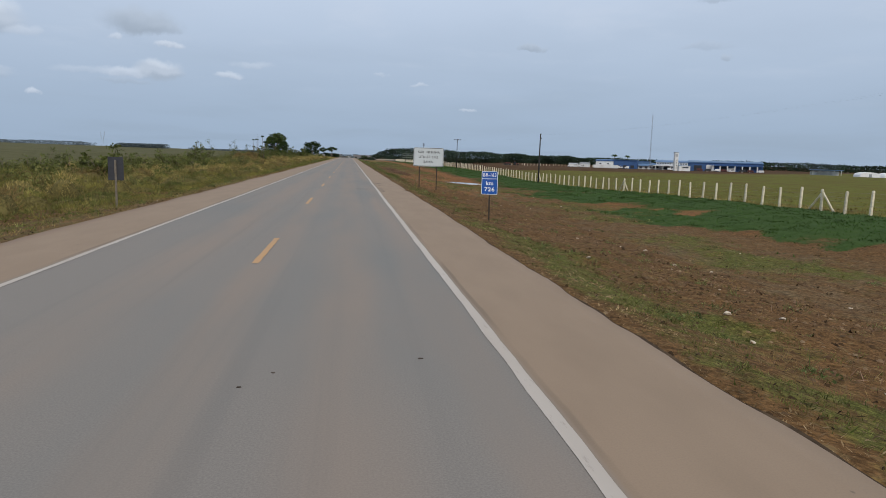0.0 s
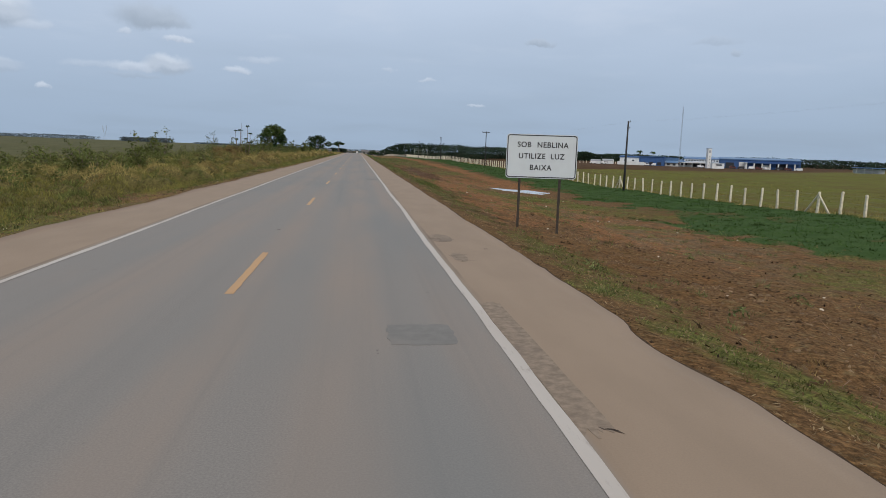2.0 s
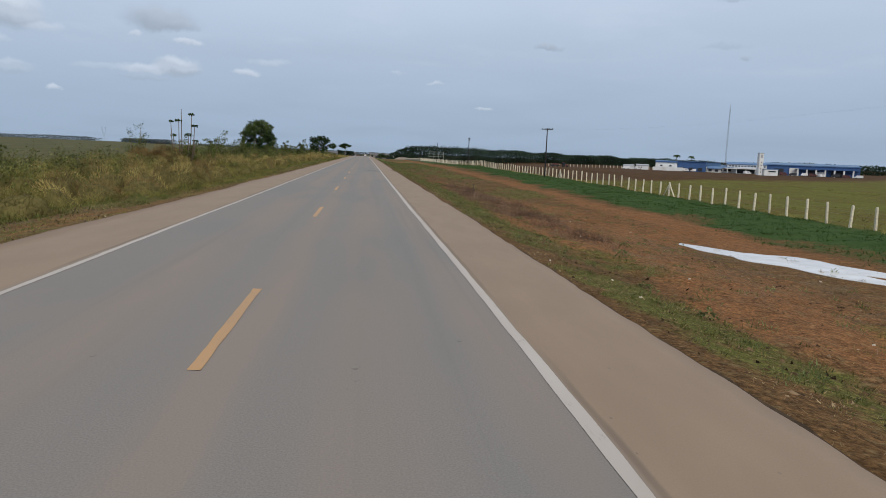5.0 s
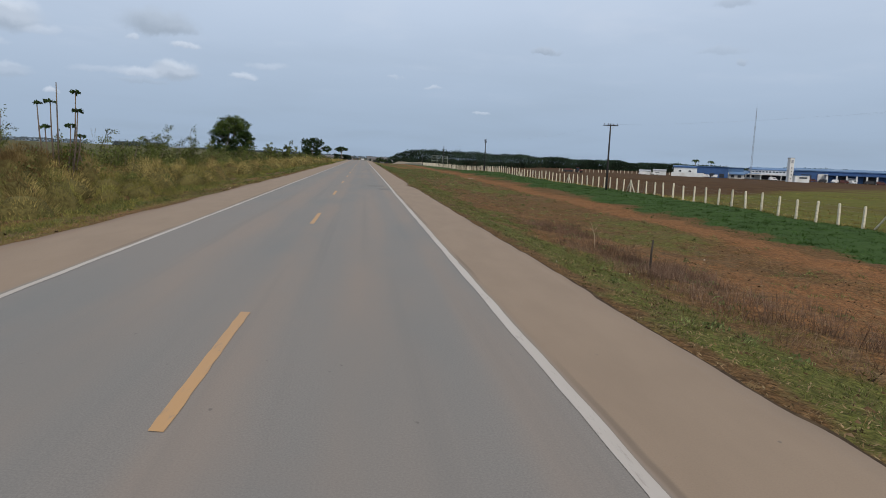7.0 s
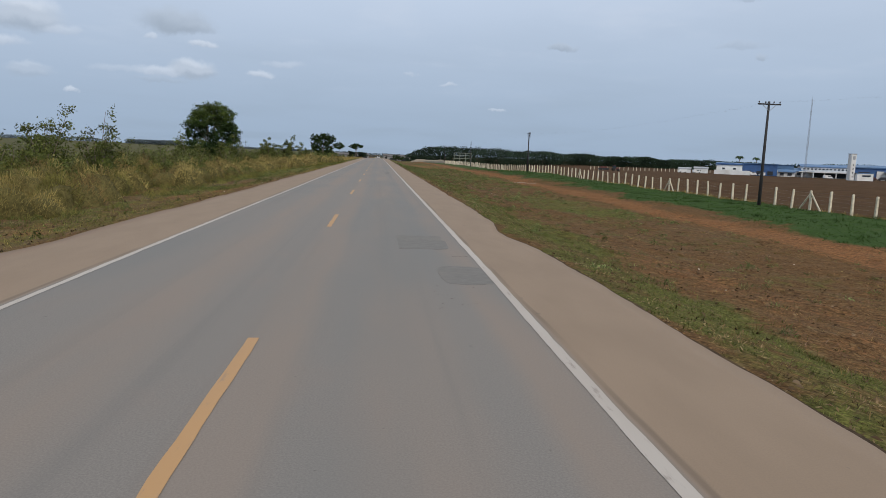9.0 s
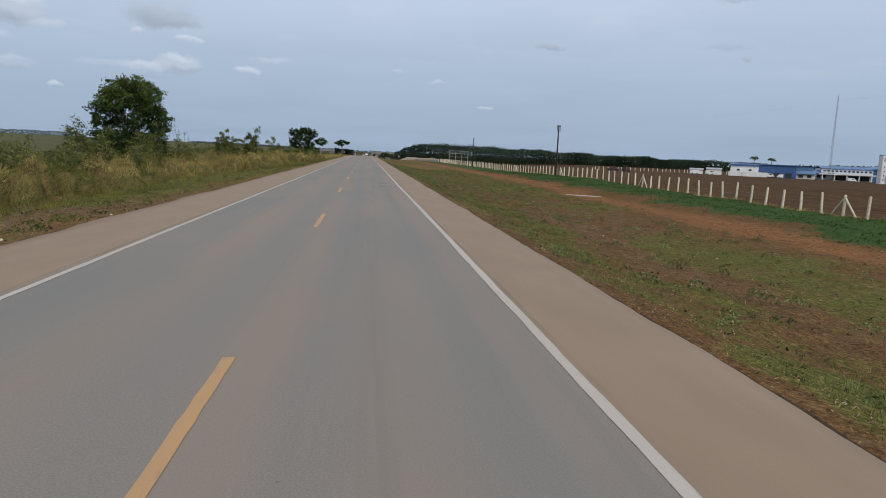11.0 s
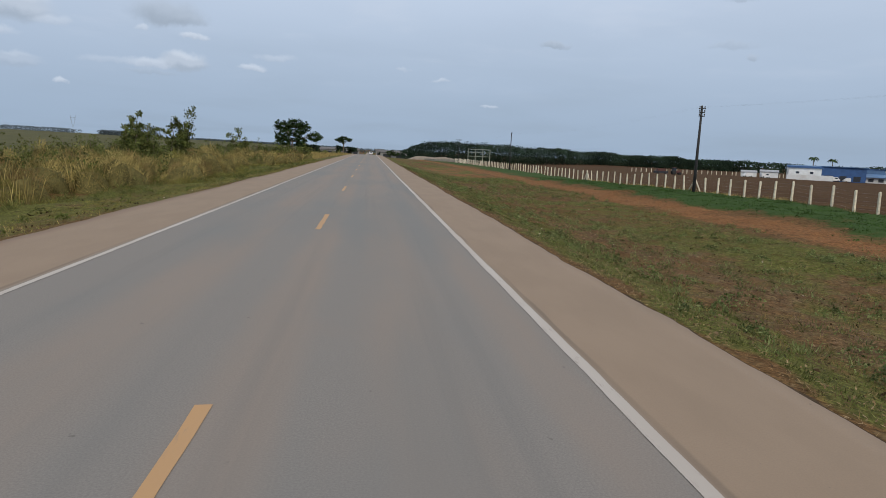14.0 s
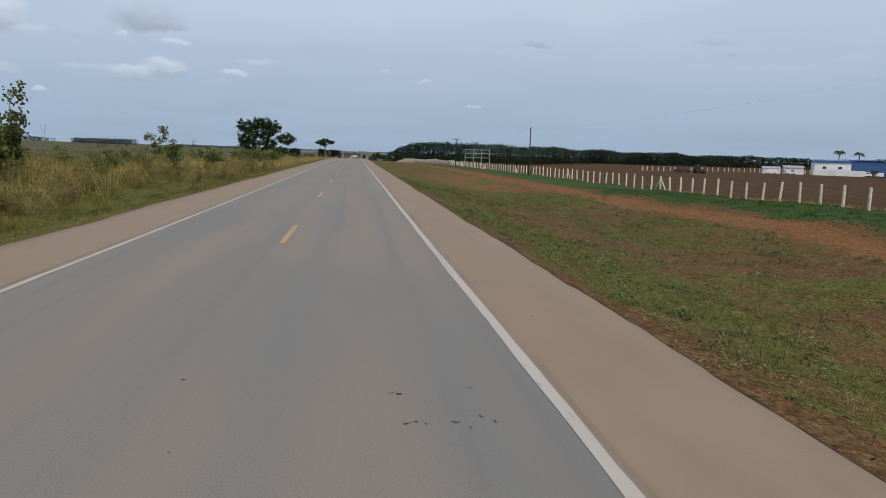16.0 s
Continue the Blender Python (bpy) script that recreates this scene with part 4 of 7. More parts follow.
def mounds(name, pts, radius, height, material_, seed, per=240, length=0.4, width=0.03, wild=0.45, core=0.0):
    """Rounded tussocks: blades that spring from all over a dome and lean outwards."""
    rs = np.random.RandomState(seed)
    k = len(pts)
    R = np.repeat(rs.uniform(*radius, k), per)
    H = np.repeat(np.asarray(height, float), per)
    skew = np.repeat(rs.normal(0, 0.22, (k, 2)), per, 0)
    P = np.repeat(np.asarray(pts, float), per, 0)
    n = len(P)
    a, q = rs.uniform(0, 6.283, n), np.sqrt(rs.uniform(0, 1, n))
    z = H * (1 - q ** (3.2 if core else 2.4)) * (rs.uniform(0.25, 0.95, n) if not core else rs.uniform(core * 0.75, 1.0, n))
    c, s = np.cos(a), np.sin(a)
    B = P + np.stack([R * q * c + skew[:, 0] * z, R * q * s + skew[:, 1] * z, z - 0.03], -1)
    d = np.stack([c * q * 0.75, s * q * 0.75, 1.0 - 0.45 * q], -1) + rs.normal(0, wild, (n, 3))
    d[:, :2] += skew * 0.8
    T = B + d * (length * rs.uniform(0.5, 1.25, n) * (0.6 + 0.4 * H))[:, None]
    T[:, 2] = np.maximum(T[:, 2], P[:, 2] + 0.02)
    f = rs.uniform(0, 6.283, n)
    w = np.stack([np.cos(f), np.sin(f), rs.normal(0, 0.3, n)], -1) * (width * rs.uniform(0.35, 0.65, n))[:, None]
    i = np.arange(n) * 3
    V, F = np.stack([B - w, B + w, T], 1).reshape(-1, 3), np.stack([i, i + 1, i + 2], -1)
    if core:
        # a core of matted growth fills each clump, darkened as the shade between blades
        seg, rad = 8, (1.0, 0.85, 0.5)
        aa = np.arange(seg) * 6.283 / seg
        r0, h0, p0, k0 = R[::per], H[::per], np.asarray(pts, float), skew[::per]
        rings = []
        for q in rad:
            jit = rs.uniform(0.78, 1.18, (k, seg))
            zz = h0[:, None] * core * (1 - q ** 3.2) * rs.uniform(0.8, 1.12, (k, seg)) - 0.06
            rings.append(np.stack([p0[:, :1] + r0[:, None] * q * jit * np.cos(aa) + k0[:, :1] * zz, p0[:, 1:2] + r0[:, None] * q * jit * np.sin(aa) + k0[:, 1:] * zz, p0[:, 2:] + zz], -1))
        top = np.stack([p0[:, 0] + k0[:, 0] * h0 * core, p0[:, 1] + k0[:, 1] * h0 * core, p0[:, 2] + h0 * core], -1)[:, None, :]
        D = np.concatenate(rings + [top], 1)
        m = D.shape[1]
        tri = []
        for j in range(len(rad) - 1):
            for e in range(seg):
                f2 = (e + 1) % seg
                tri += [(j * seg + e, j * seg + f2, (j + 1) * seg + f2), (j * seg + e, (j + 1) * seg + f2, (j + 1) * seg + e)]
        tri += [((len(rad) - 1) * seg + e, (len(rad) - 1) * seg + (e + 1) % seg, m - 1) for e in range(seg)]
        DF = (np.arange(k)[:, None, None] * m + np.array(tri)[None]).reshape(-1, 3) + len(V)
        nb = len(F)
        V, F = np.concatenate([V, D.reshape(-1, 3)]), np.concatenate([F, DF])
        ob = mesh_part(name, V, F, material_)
        ob.data.materials.append(M_THATCH_SHADE)
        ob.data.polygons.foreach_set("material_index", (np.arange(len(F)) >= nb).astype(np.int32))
        return ob
    return mesh_part(name, V, F, material_)


def leaf_arrays(centres, size, rs, droop=0.3):
    """Leaves as small folded diamonds with random turns."""
    n = len(centres)
    d = rs.normal(0, 1, (n, 3))
    d[:, 2] -= droop
    d /= np.linalg.norm(d, axis=1)[:, None] + 1e-9
    r = rs.normal(0, 1, (n, 3))
    s = np.cross(d, r)
    s /= np.linalg.norm(s, axis=1)[:, None] + 1e-9
    L = (size * rs.uniform(0.6, 1.3, n))[:, None]
    C = np.asarray(centres)
    V = np.stack([C - d * L * 0.5, C + s * L * 0.3, C + d * L * 0.5, C - s * L * 0.3], 1).reshape(-1, 3)
    i = np.arange(n) * 4
    return V, np.stack([i, i + 1, i + 2, i + 3], -1)


def blob_points(blobs, density, rs, shell=0.55, loose=0.13):
    """Points in the outer part of ellipsoids, gathered in clumps with gaps between."""
    out = []
    for cx, cy, cz, rx, ry, rz in blobs:
        n = int(density * (rx * ry + ry * rz + rx * rz))
        k = max(6, n // 26)
        d = rs.normal(0, 1, (k, 3))
        d /= np.linalg.norm(d, axis=1)[:, None]
        cl = d * rs.uniform(shell, 1.0, k)[:, None] * (1 + rs.normal(0, 0.10, k))[:, None]
        own = rs.randint(0, k, n)
        p = cl[own] + rs.normal(0, loose, (n, 3))
        out.append(p * np.array([rx, ry, rz]) + np.array([cx, cy, cz]))
    return np.concatenate(out)


def tree(name, x, y, label, blobs, leaf, density, material_, trunk_r, fork, seed, group="", top_material=None, stems=1, shell=0.5):
    """Tapered trunk, limbs that reach into each clump, and a crown of many small leaves."""
    rs = np.random.RandomState(seed)
    z = gz(x, y)
    t = thing(name, x, y, z, label, "tree", group)
    for s in range(stems):
        ox = 0.0 if stems == 1 else rs.uniform(-0.5, 0.5)
        oy = 0.0 if stems == 1 else rs.uniform(-0.5, 0.5)
        pts = [(ox, oy, -0.15), (ox * 1.2 + rs.uniform(-.1, .1), oy, fork * 0.35), (ox * 1.6 + rs.uniform(-.2, .2), oy * 1.4, fork * 0.7), (ox * 2, oy * 2, fork)]
        part("trunk", tube(pts, [trunk_r * 1.35, trunk_r, trunk_r * 0.85, trunk_r * 0.7], 9), M_BARK, t, smooth=True)
    for cx, cy, cz, rx, ry, rz in blobs:
        mid = (cx * 0.45 + rs.uniform(-.2, .2), cy * 0.45 + rs.uniform(-.2, .2), fork + (cz - fork) * 0.45)
        bm = tube([(0, 0, min(fork, max(cz, 0.4)) * 0.95), mid, (cx * 0.9, cy * 0.9, cz + rz * 0.15)], [trunk_r * 0.55, trunk_r * 0.36, trunk_r * 0.12], 6)
        for _ in range(4):
            e = (cx + rs.uniform(-.7, .7) * rx, cy + rs.uniform(-.7, .7) * ry, cz + rs.uniform(-.3, .75) * rz)
            add_tube(bm, [mid, ((mid[0] + e[0]) / 2, (mid[1] + e[1]) / 2, (mid[2] + e[2]) / 2 + 0.1), e], [trunk_r * 0.25, trunk_r * 0.15, trunk_r * 0.05], 5)
        part("limb", bm, M_BARK, t, smooth=True)
    C = blob_points(blobs, density, rs, shell)
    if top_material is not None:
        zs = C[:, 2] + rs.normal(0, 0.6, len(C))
        # topmost leaves take a lighter material, painting in light from above
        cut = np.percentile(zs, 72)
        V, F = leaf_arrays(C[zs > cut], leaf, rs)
        mesh_part("crown_top", V, F, top_material, t, "lighter leaves standing for the lit crown top")
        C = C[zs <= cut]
    V, F = leaf_arrays(C, leaf, rs)
    mesh_part("crown", V, F, material_, t)
    return t


def shrub(name, x, y, label, height, width, seed, leaf=0.2, density=60, bare=0.45, group="roadside shrubs"):
    """Several stems from one root, each with its own head of leaves."""
    rs = np.random.RandomState(seed)
    t = thing(name, x, y, gz(x, y), label, "shrub", group)
    blobs = []
    for k in range(rs.randint(5, 9)):
        a, r = rs.uniform(0, 2 * np.pi), np.sqrt(rs.uniform(0, 1)) * width * 0.40
        h = height * (rs.uniform(0.5, 0.85) if k else 1.0)
        tip = (r * math.cos(a), r * math.sin(a), h)
        part("stem", tube([(tip[0] * .1, tip[1] * .1, -0.1), (tip[0] * .5 + rs.uniform(-.1, .1), tip[1] * .5, h * .5), tip], [0.045, 0.03, 0.012], 5), M_BARK, t, smooth=True)
        low = min(bare, 0.6)
        for q in (0.98, 0.78, 0.58, 0.38, 0.2):
            if q > low * 0.8:
                w = width * rs.uniform(.13, .24) * (1.3 - 0.6 * q)
                blobs.append((tip[0] * q + rs.normal(0, .07) * width, tip[1] * q + rs.normal(0, .07) * width, h * q, w, w, max(0.2, h * rs.uniform(.07, .13))))
    C = blob_points(blobs, density * 1.25, rs, 0.2, 0.32)
    C[:, 2] = np.maximum(C[:, 2], 0.05)
    leaf = leaf * 0.82
    V, F = leaf_arrays(C, leaf, rs)
    mesh_part("leaves", V, F, L_SHRUB, t)
    return t


# ---------------------------------------------------------------- the setting
build_ground()
build_road()


# ---------------------------------------------------------------- road signs
def fog_sign():
    """White notice board on two posts."""
    t = thing("road_sign", 8.79, 47.32, gz(8.79, 47.32), "white rectangular road notice on two dark wooden posts", "road sign", turn=-8.0)
    z0 = gz(8.79, 47.32)
    top, w, h = 2.92 - z0, 2.69, 1.66
    cz = top - h / 2
    for dx, zb in ((-0.80, gz(8.02, 47.4)), (0.74, gz(9.54, 47.2))):
        part("post", box((dx, 0.075, (top - 0.08 + zb - z0 - 0.3) / 2), (0.09, 0.09, top - 0.08 - (zb - z0 - 0.3)), 0.012), M_POST, t)
    def at(bm):
        bmesh.ops.translate(bm, verts=bm.verts, vec=(0, 0, cz))
        return bm
    board = part("board", at(rounded_board(w, h, 0.11, 0.0, 0.018)), M_SIGN_WHITE, t)
    part("border", at(rounded_border(w - 0.05, h - 0.05, 0.10, 0.035, -0.004, -0.001)), M_SIGN_BLACK, board, "black border line")
    for dz in (0.42, -0.30):
        part("brace", box((0, 0.032, cz + dz), (w * 0.92, 0.024, 0.06)), M_POST, t)
    for text, wide, dx, dz in (("SOB", 0.52, -0.675, 0.43), ("NEBLINA", 1.18, 0.40, 0.43), ("UTILIZE", 1.01, -0.37, 0.0), ("LUZ", 0.52, 0.60, 0.0), ("BAIXA", 0.83, -0.03, -0.43)):
        lettering(text, 0.285, wide, dx, -0.003, cz + dz, M_SIGN_BLACK, board)


def km_sign():
    """Blue kilometre marker on one post."""
    z0 = gz(8.12, 16.9)
    t = thing("kilometre_sign", 8.07, 16.85, z0, "blue kilometre marker with white figures on a dark post", "road sign", turn=-6.0)
    w, h = 0.735, 1.05
    cz = 1.555 - z0 - h / 2
    part("post", box((0.02, 0.06, (1.40 - z0 - 0.3) / 2), (0.068, 0.068, 1.40 - z0 + 0.3), 0.01), M_POST, t)
    def at(bm, dz=0.0):
        bmesh.ops.translate(bm, verts=bm.verts, vec=(0, 0, cz + dz))
        return bm
    board = part("board", at(rounded_board(w, h, 0.05, 0.0, 0.014)), M_SIGN_BLUE, t)
    part("border", at(rounded_border(w - 0.01, h - 0.01, 0.05, 0.022, -0.004, -0.001)), M_SIGN_LETTER, board, "white border line")
    part("divider", box((0, -0.0025, cz + h / 2 - 0.34), (w - 0.05, 0.003, 0.022)), M_SIGN_LETTER, board, "white dividing line")
    for text, wide, size, dz in (("BR-163", 0.585, 0.22, h / 2 - 0.175), ("km", 0.33, 0.25, -0.02), ("726", 0.46, 0.25, -0.30)):
        lettering(text, size, wide, 0, -0.003, cz + dz, M_SIGN_LETTER, board)


def back_sign():
    """The dark back of a marker that faces the other way."""
    z0 = gz(-8.1, 17.5)
    t = thing("kilometre_sign", -8.13, 17.5, z0, "dark back of a marker plate on a weathered post", "road sign", turn=5.0)
    cz = 1.25 - z0
    part("board", box((0, 0.02, cz), (0.62, 0.016, 1.0), 0.004), M_SIGN_BACK, t)
    part("post", box((0, -0.035, (1.62 - z0 - 0.3) / 2), (0.075, 0.075, 1.62 - z0 + 0.3), 0.01), M_GREYPOST, t)


fog_sign()
km_sign()
back_sign()


# ---------------------------------------------------------------- fence and power line
def post_mesh():
    """Square concrete post, slightly tapered, with a bevelled head."""
    bm = bmesh.new()
    rings = []
    for z, w in ((-0.3, 0.080), (1.57, 0.070), (1.63, 0.045)):
        rings.append([bm.verts.new((sx * w, sy * w, z)) for sx, sy in ((-1, -1), (1, -1), (1, 1), (-1, 1))])
    for a, b in zip(rings, rings[1:]):
        for k in range(4):
            bm.faces.new((a[k], a[(k + 1) % 4], b[(k + 1) % 4], b[k]))
    bm.faces.new(rings[-1])
    return bm


def build_fence():
    fx = lambda y: 36.5
    t = thing("fence", 36.3, 10.0, 0.0, "long fence of pale concrete posts with wire strands", "fence")
    off = Matrix.Translation((-36.3, -10.0, 0.0))
    rnd = random.Random(9)
    bm = post_mesh()
    first = part("fence_post", bm, M_CONCRETE, t)
    me = first.data
    ys = list(np.interp(np.arange(-6, 194), (-6, 0, 29, 57, 110, 194), (12.9, 27.63, 98.55, 167.53, 297.87, 504.5)))
    tops = []
    for k, y in enumerate(ys):
        x = fx(y) + rnd.uniform(-0.05, 0.05)
        z = gz(x, y)
        ob = first if k == 0 else new("fence_post", me)
        ob.parent = t
        ob.matrix_basis = off @ pose(x, y, z, rnd.gauss(0, 1.6), rnd.gauss(0, 1.6), rnd.uniform(-8, 8))
        tops.append((x, y, z))
    # straining posts with two raking struts
    sm = box((0, 0, 0.92), (0.11, 0.11, 2.0), 0.01)
    strut = None
    for y in (32.5, 70.2, 108.2, 147.6, 192.1, 218.4, 255.4, 292.0, 329.4, 365.2, 402.0, 439.0, 476.0):
        y = min(ys, key=lambda v: abs(v - y))
        x = fx(y)
        z = gz(x, y)
        if strut is None:
            strut = part("fence_strut", sm, M_CONCRETE, t)
        for s in (-1, 1):
            ob = strut if (s == -1 and y < 34) else new("fence_strut", strut.data)
            ob.parent = t
            ob.matrix_basis = off @ pose(x, y + s * 1.36, z + 0.02, s * 44, 0, 0)
    for h in (0.28, 0.58, 0.88, 1.16, 1.44):
        bm = bmesh.new()
        add_tube(bm, [(x - 36.3 - 0.065, y - 10.0, z + h) for x, y, z in tops], [0.004] * len(tops), 3, False)
        part("wire_strand", bm, M_WIRE, t)


POLES = ((34.75, 102.7, 8.5, "plain"), (35.0, 197.0, 9.0, "cross"), (34.5, 289.1, 8.8, "stack"), (34.0, 380.0, 8.7, "plain"), (33.6, 471.0, 8.7, "cross"), (35.2, 8.0, 8.7, "plain"))


def power_pole(x, y, h, kind):
    z = gz(x, y)
    label = {"plain": "dark wooden power pole with small side insulators", "cross": "dark wooden power pole with a crossarm",
             "stack": "thick dark power pole with stacked insulator arms"}[kind]
    t = thing("power_pole", x, y, z, label, "power pole", "roadside power line")
    r = 0.15 if kind != "stack" else 0.17
    part("shaft", tube([(0, 0, -0.3), (0, 0, h * 0.5), (0.02, 0, h)], [r, r * 0.8, r * 0.6], 10), M_POLE, t, smooth=True)
    def insulator(px, py, pz):
        part("insulator", tube([(px, py, pz), (px, py, pz + .06), (px, py, pz + .07), (px, py, pz + .14), (px, py, pz + .15), (px, py, pz + .2)], [.03, .03, .065, .065, .04, .03], 7), M_INSULATOR, t)
    if kind == "cross":
        part("crossarm", box((0, -0.12, h - 0.25), (2.1, 0.10, 0.12), 0.01), M_POLE, t)
        part("arm_brace", tube([(-0.65, -0.14, h - 0.28), (0, -0.14, h - 0.85)], [0.02, 0.02], 5), M_GALV, t)
        part("arm_brace", tube([(0.65, -0.14, h - 0.28), (0, -0.14, h - 0.85)], [0.02, 0.02], 5), M_GALV, t)
        for px in (-0.95, -0.35, 0.4, 0.95):
            insulator(px, -0.12, h - 0.19)
    elif kind == "stack":
        for k, dz in enumerate((0.25, 0.62, 1.0)):
            part("crossarm", box((0, -0.16, h - dz), (0.62 if k else 0.75, 0.09, 0.10), 0.01), M_POLE, t)
            for px in (-0.26, 0.26):
                insulator(px, -0.16, h - dz + 0.05)
        part("pole_cap", tube([(0.02, 0, h), (0.02, 0, h + 0.12)], [0.05, 0.02], 6), M_INSULATOR, t)
    else:
        for dz in (0.15, 0.9):
            part("bracket", box((0.13, 0, h - dz), (0.26, 0.05, 0.05)), M_GALV, t)
            insulator(0.24, 0, h - dz + 0.03)
    return t


def power_wires():
    ps = sorted(POLES, key=lambda p: p[1])
    t = thing("power_line", 34.8, 8.0, 0.0, "thin sagging wires between roadside poles", "power line")
    for dx in (-0.26, 0.26):
        for (x0, y0, h0, _), (x1, y1, h1, _) in zip(ps, ps[1:]):
            a, b = Vector((x0 + dx, y0, gz(x0, y0) + h0 - 0.1)), Vector((x1 + dx, y1, gz(x1, y1) + h1 - 0.1))
            pts = []
            for k in range(13):
                u = k / 12
                p = a.lerp(b, u)
                p.z -= 0.9 * 4 * u * (1 - u)
                pts.append(p - Vector((34.8, 8.0, 0)))
            part("wire", tube(pts, [0.0014] * 13, 3), M_WIRE, t)


build_fence()
for p in POLES:
    power_pole(*p)
power_wires()


# ---------------------------------------------------------------- works beyond the field
def gabled(t, name, x0, x1, y0, y1, z0, eave, ridge, wall_m, roof_m, over=0.6):
    """Four walls and a low gabled roof along x."""
    th = 0.3
    part("wall", box(((x0 + x1) / 2, y0 + th / 2, (z0 + eave) / 2), (x1 - x0, th, eave - z0)), wall_m, t)
    part("wall", box(((x0 + x1) / 2, y1 - th / 2, (z0 + eave) / 2), (x1 - x0, th, eave - z0)), wall_m, t)
    for x in (x0 + th / 2, x1 - th / 2):
        part("wall", box((x, (y0 + y1) / 2, (z0 + eave) / 2), (th, y1 - y0 - 2 * th - 0.02, eave - z0)), wall_m, t)
    bm = bmesh.new()
    ym = (y0 + y1) / 2
    sec = ((y0 - over, eave - 0.1), (ym, ridge), (y1 + over, eave - 0.1), (y1 + over, eave + 0.15), (ym, ridge + 0.25), (y0 - over, eave + 0.15))
    rows = [[bm.verts.new((x, y, z)) for y, z in sec] for x in (x0 - over, x1 + over)]
    for k in range(6):
        bm.faces.new((rows[0][k], rows[0][(k + 1) % 6], rows[1][(k + 1) % 6], rows[1][k]))
    bm.faces.new(rows[0])
    bm.faces.new(rows[1][::-1])
    bmesh.ops.recalc_face_normals(bm, faces=bm.faces)
    part("roof", bm, roof_m, t)


def window(t, x, y, z, w, h, m=None):
    wi = part("window", box((x, y, z), (w, 0.12, h)), M_WALL, t)
    part("pane", box((x, y - 0.08, z), (w - 0.16, 0.05, h - 0.16)), m or M_GLASS, wi)


def prism_roof(x0, x1, y0, y1, z0, z1):
    """A single slope of sheet metal rising from front to back."""
    bm = bmesh.new()
    rows = [[bm.verts.new((x, y, z)) for y, z in ((y0, z0), (y1, z1), (y1, z1 - 0.25), (y0, z0 - 0.25))] for x in (x0, x1)]
    for k in range(4):
        bm.faces.new((rows[0][k], rows[0][(k + 1) % 4], rows[1][(k + 1) % 4], rows[1][k]))
    bm.faces.new(rows[0])
    bm.faces.new(rows[1][::-1])
    bmesh.ops.recalc_face_normals(bm, faces=bm.faces)
    return bm


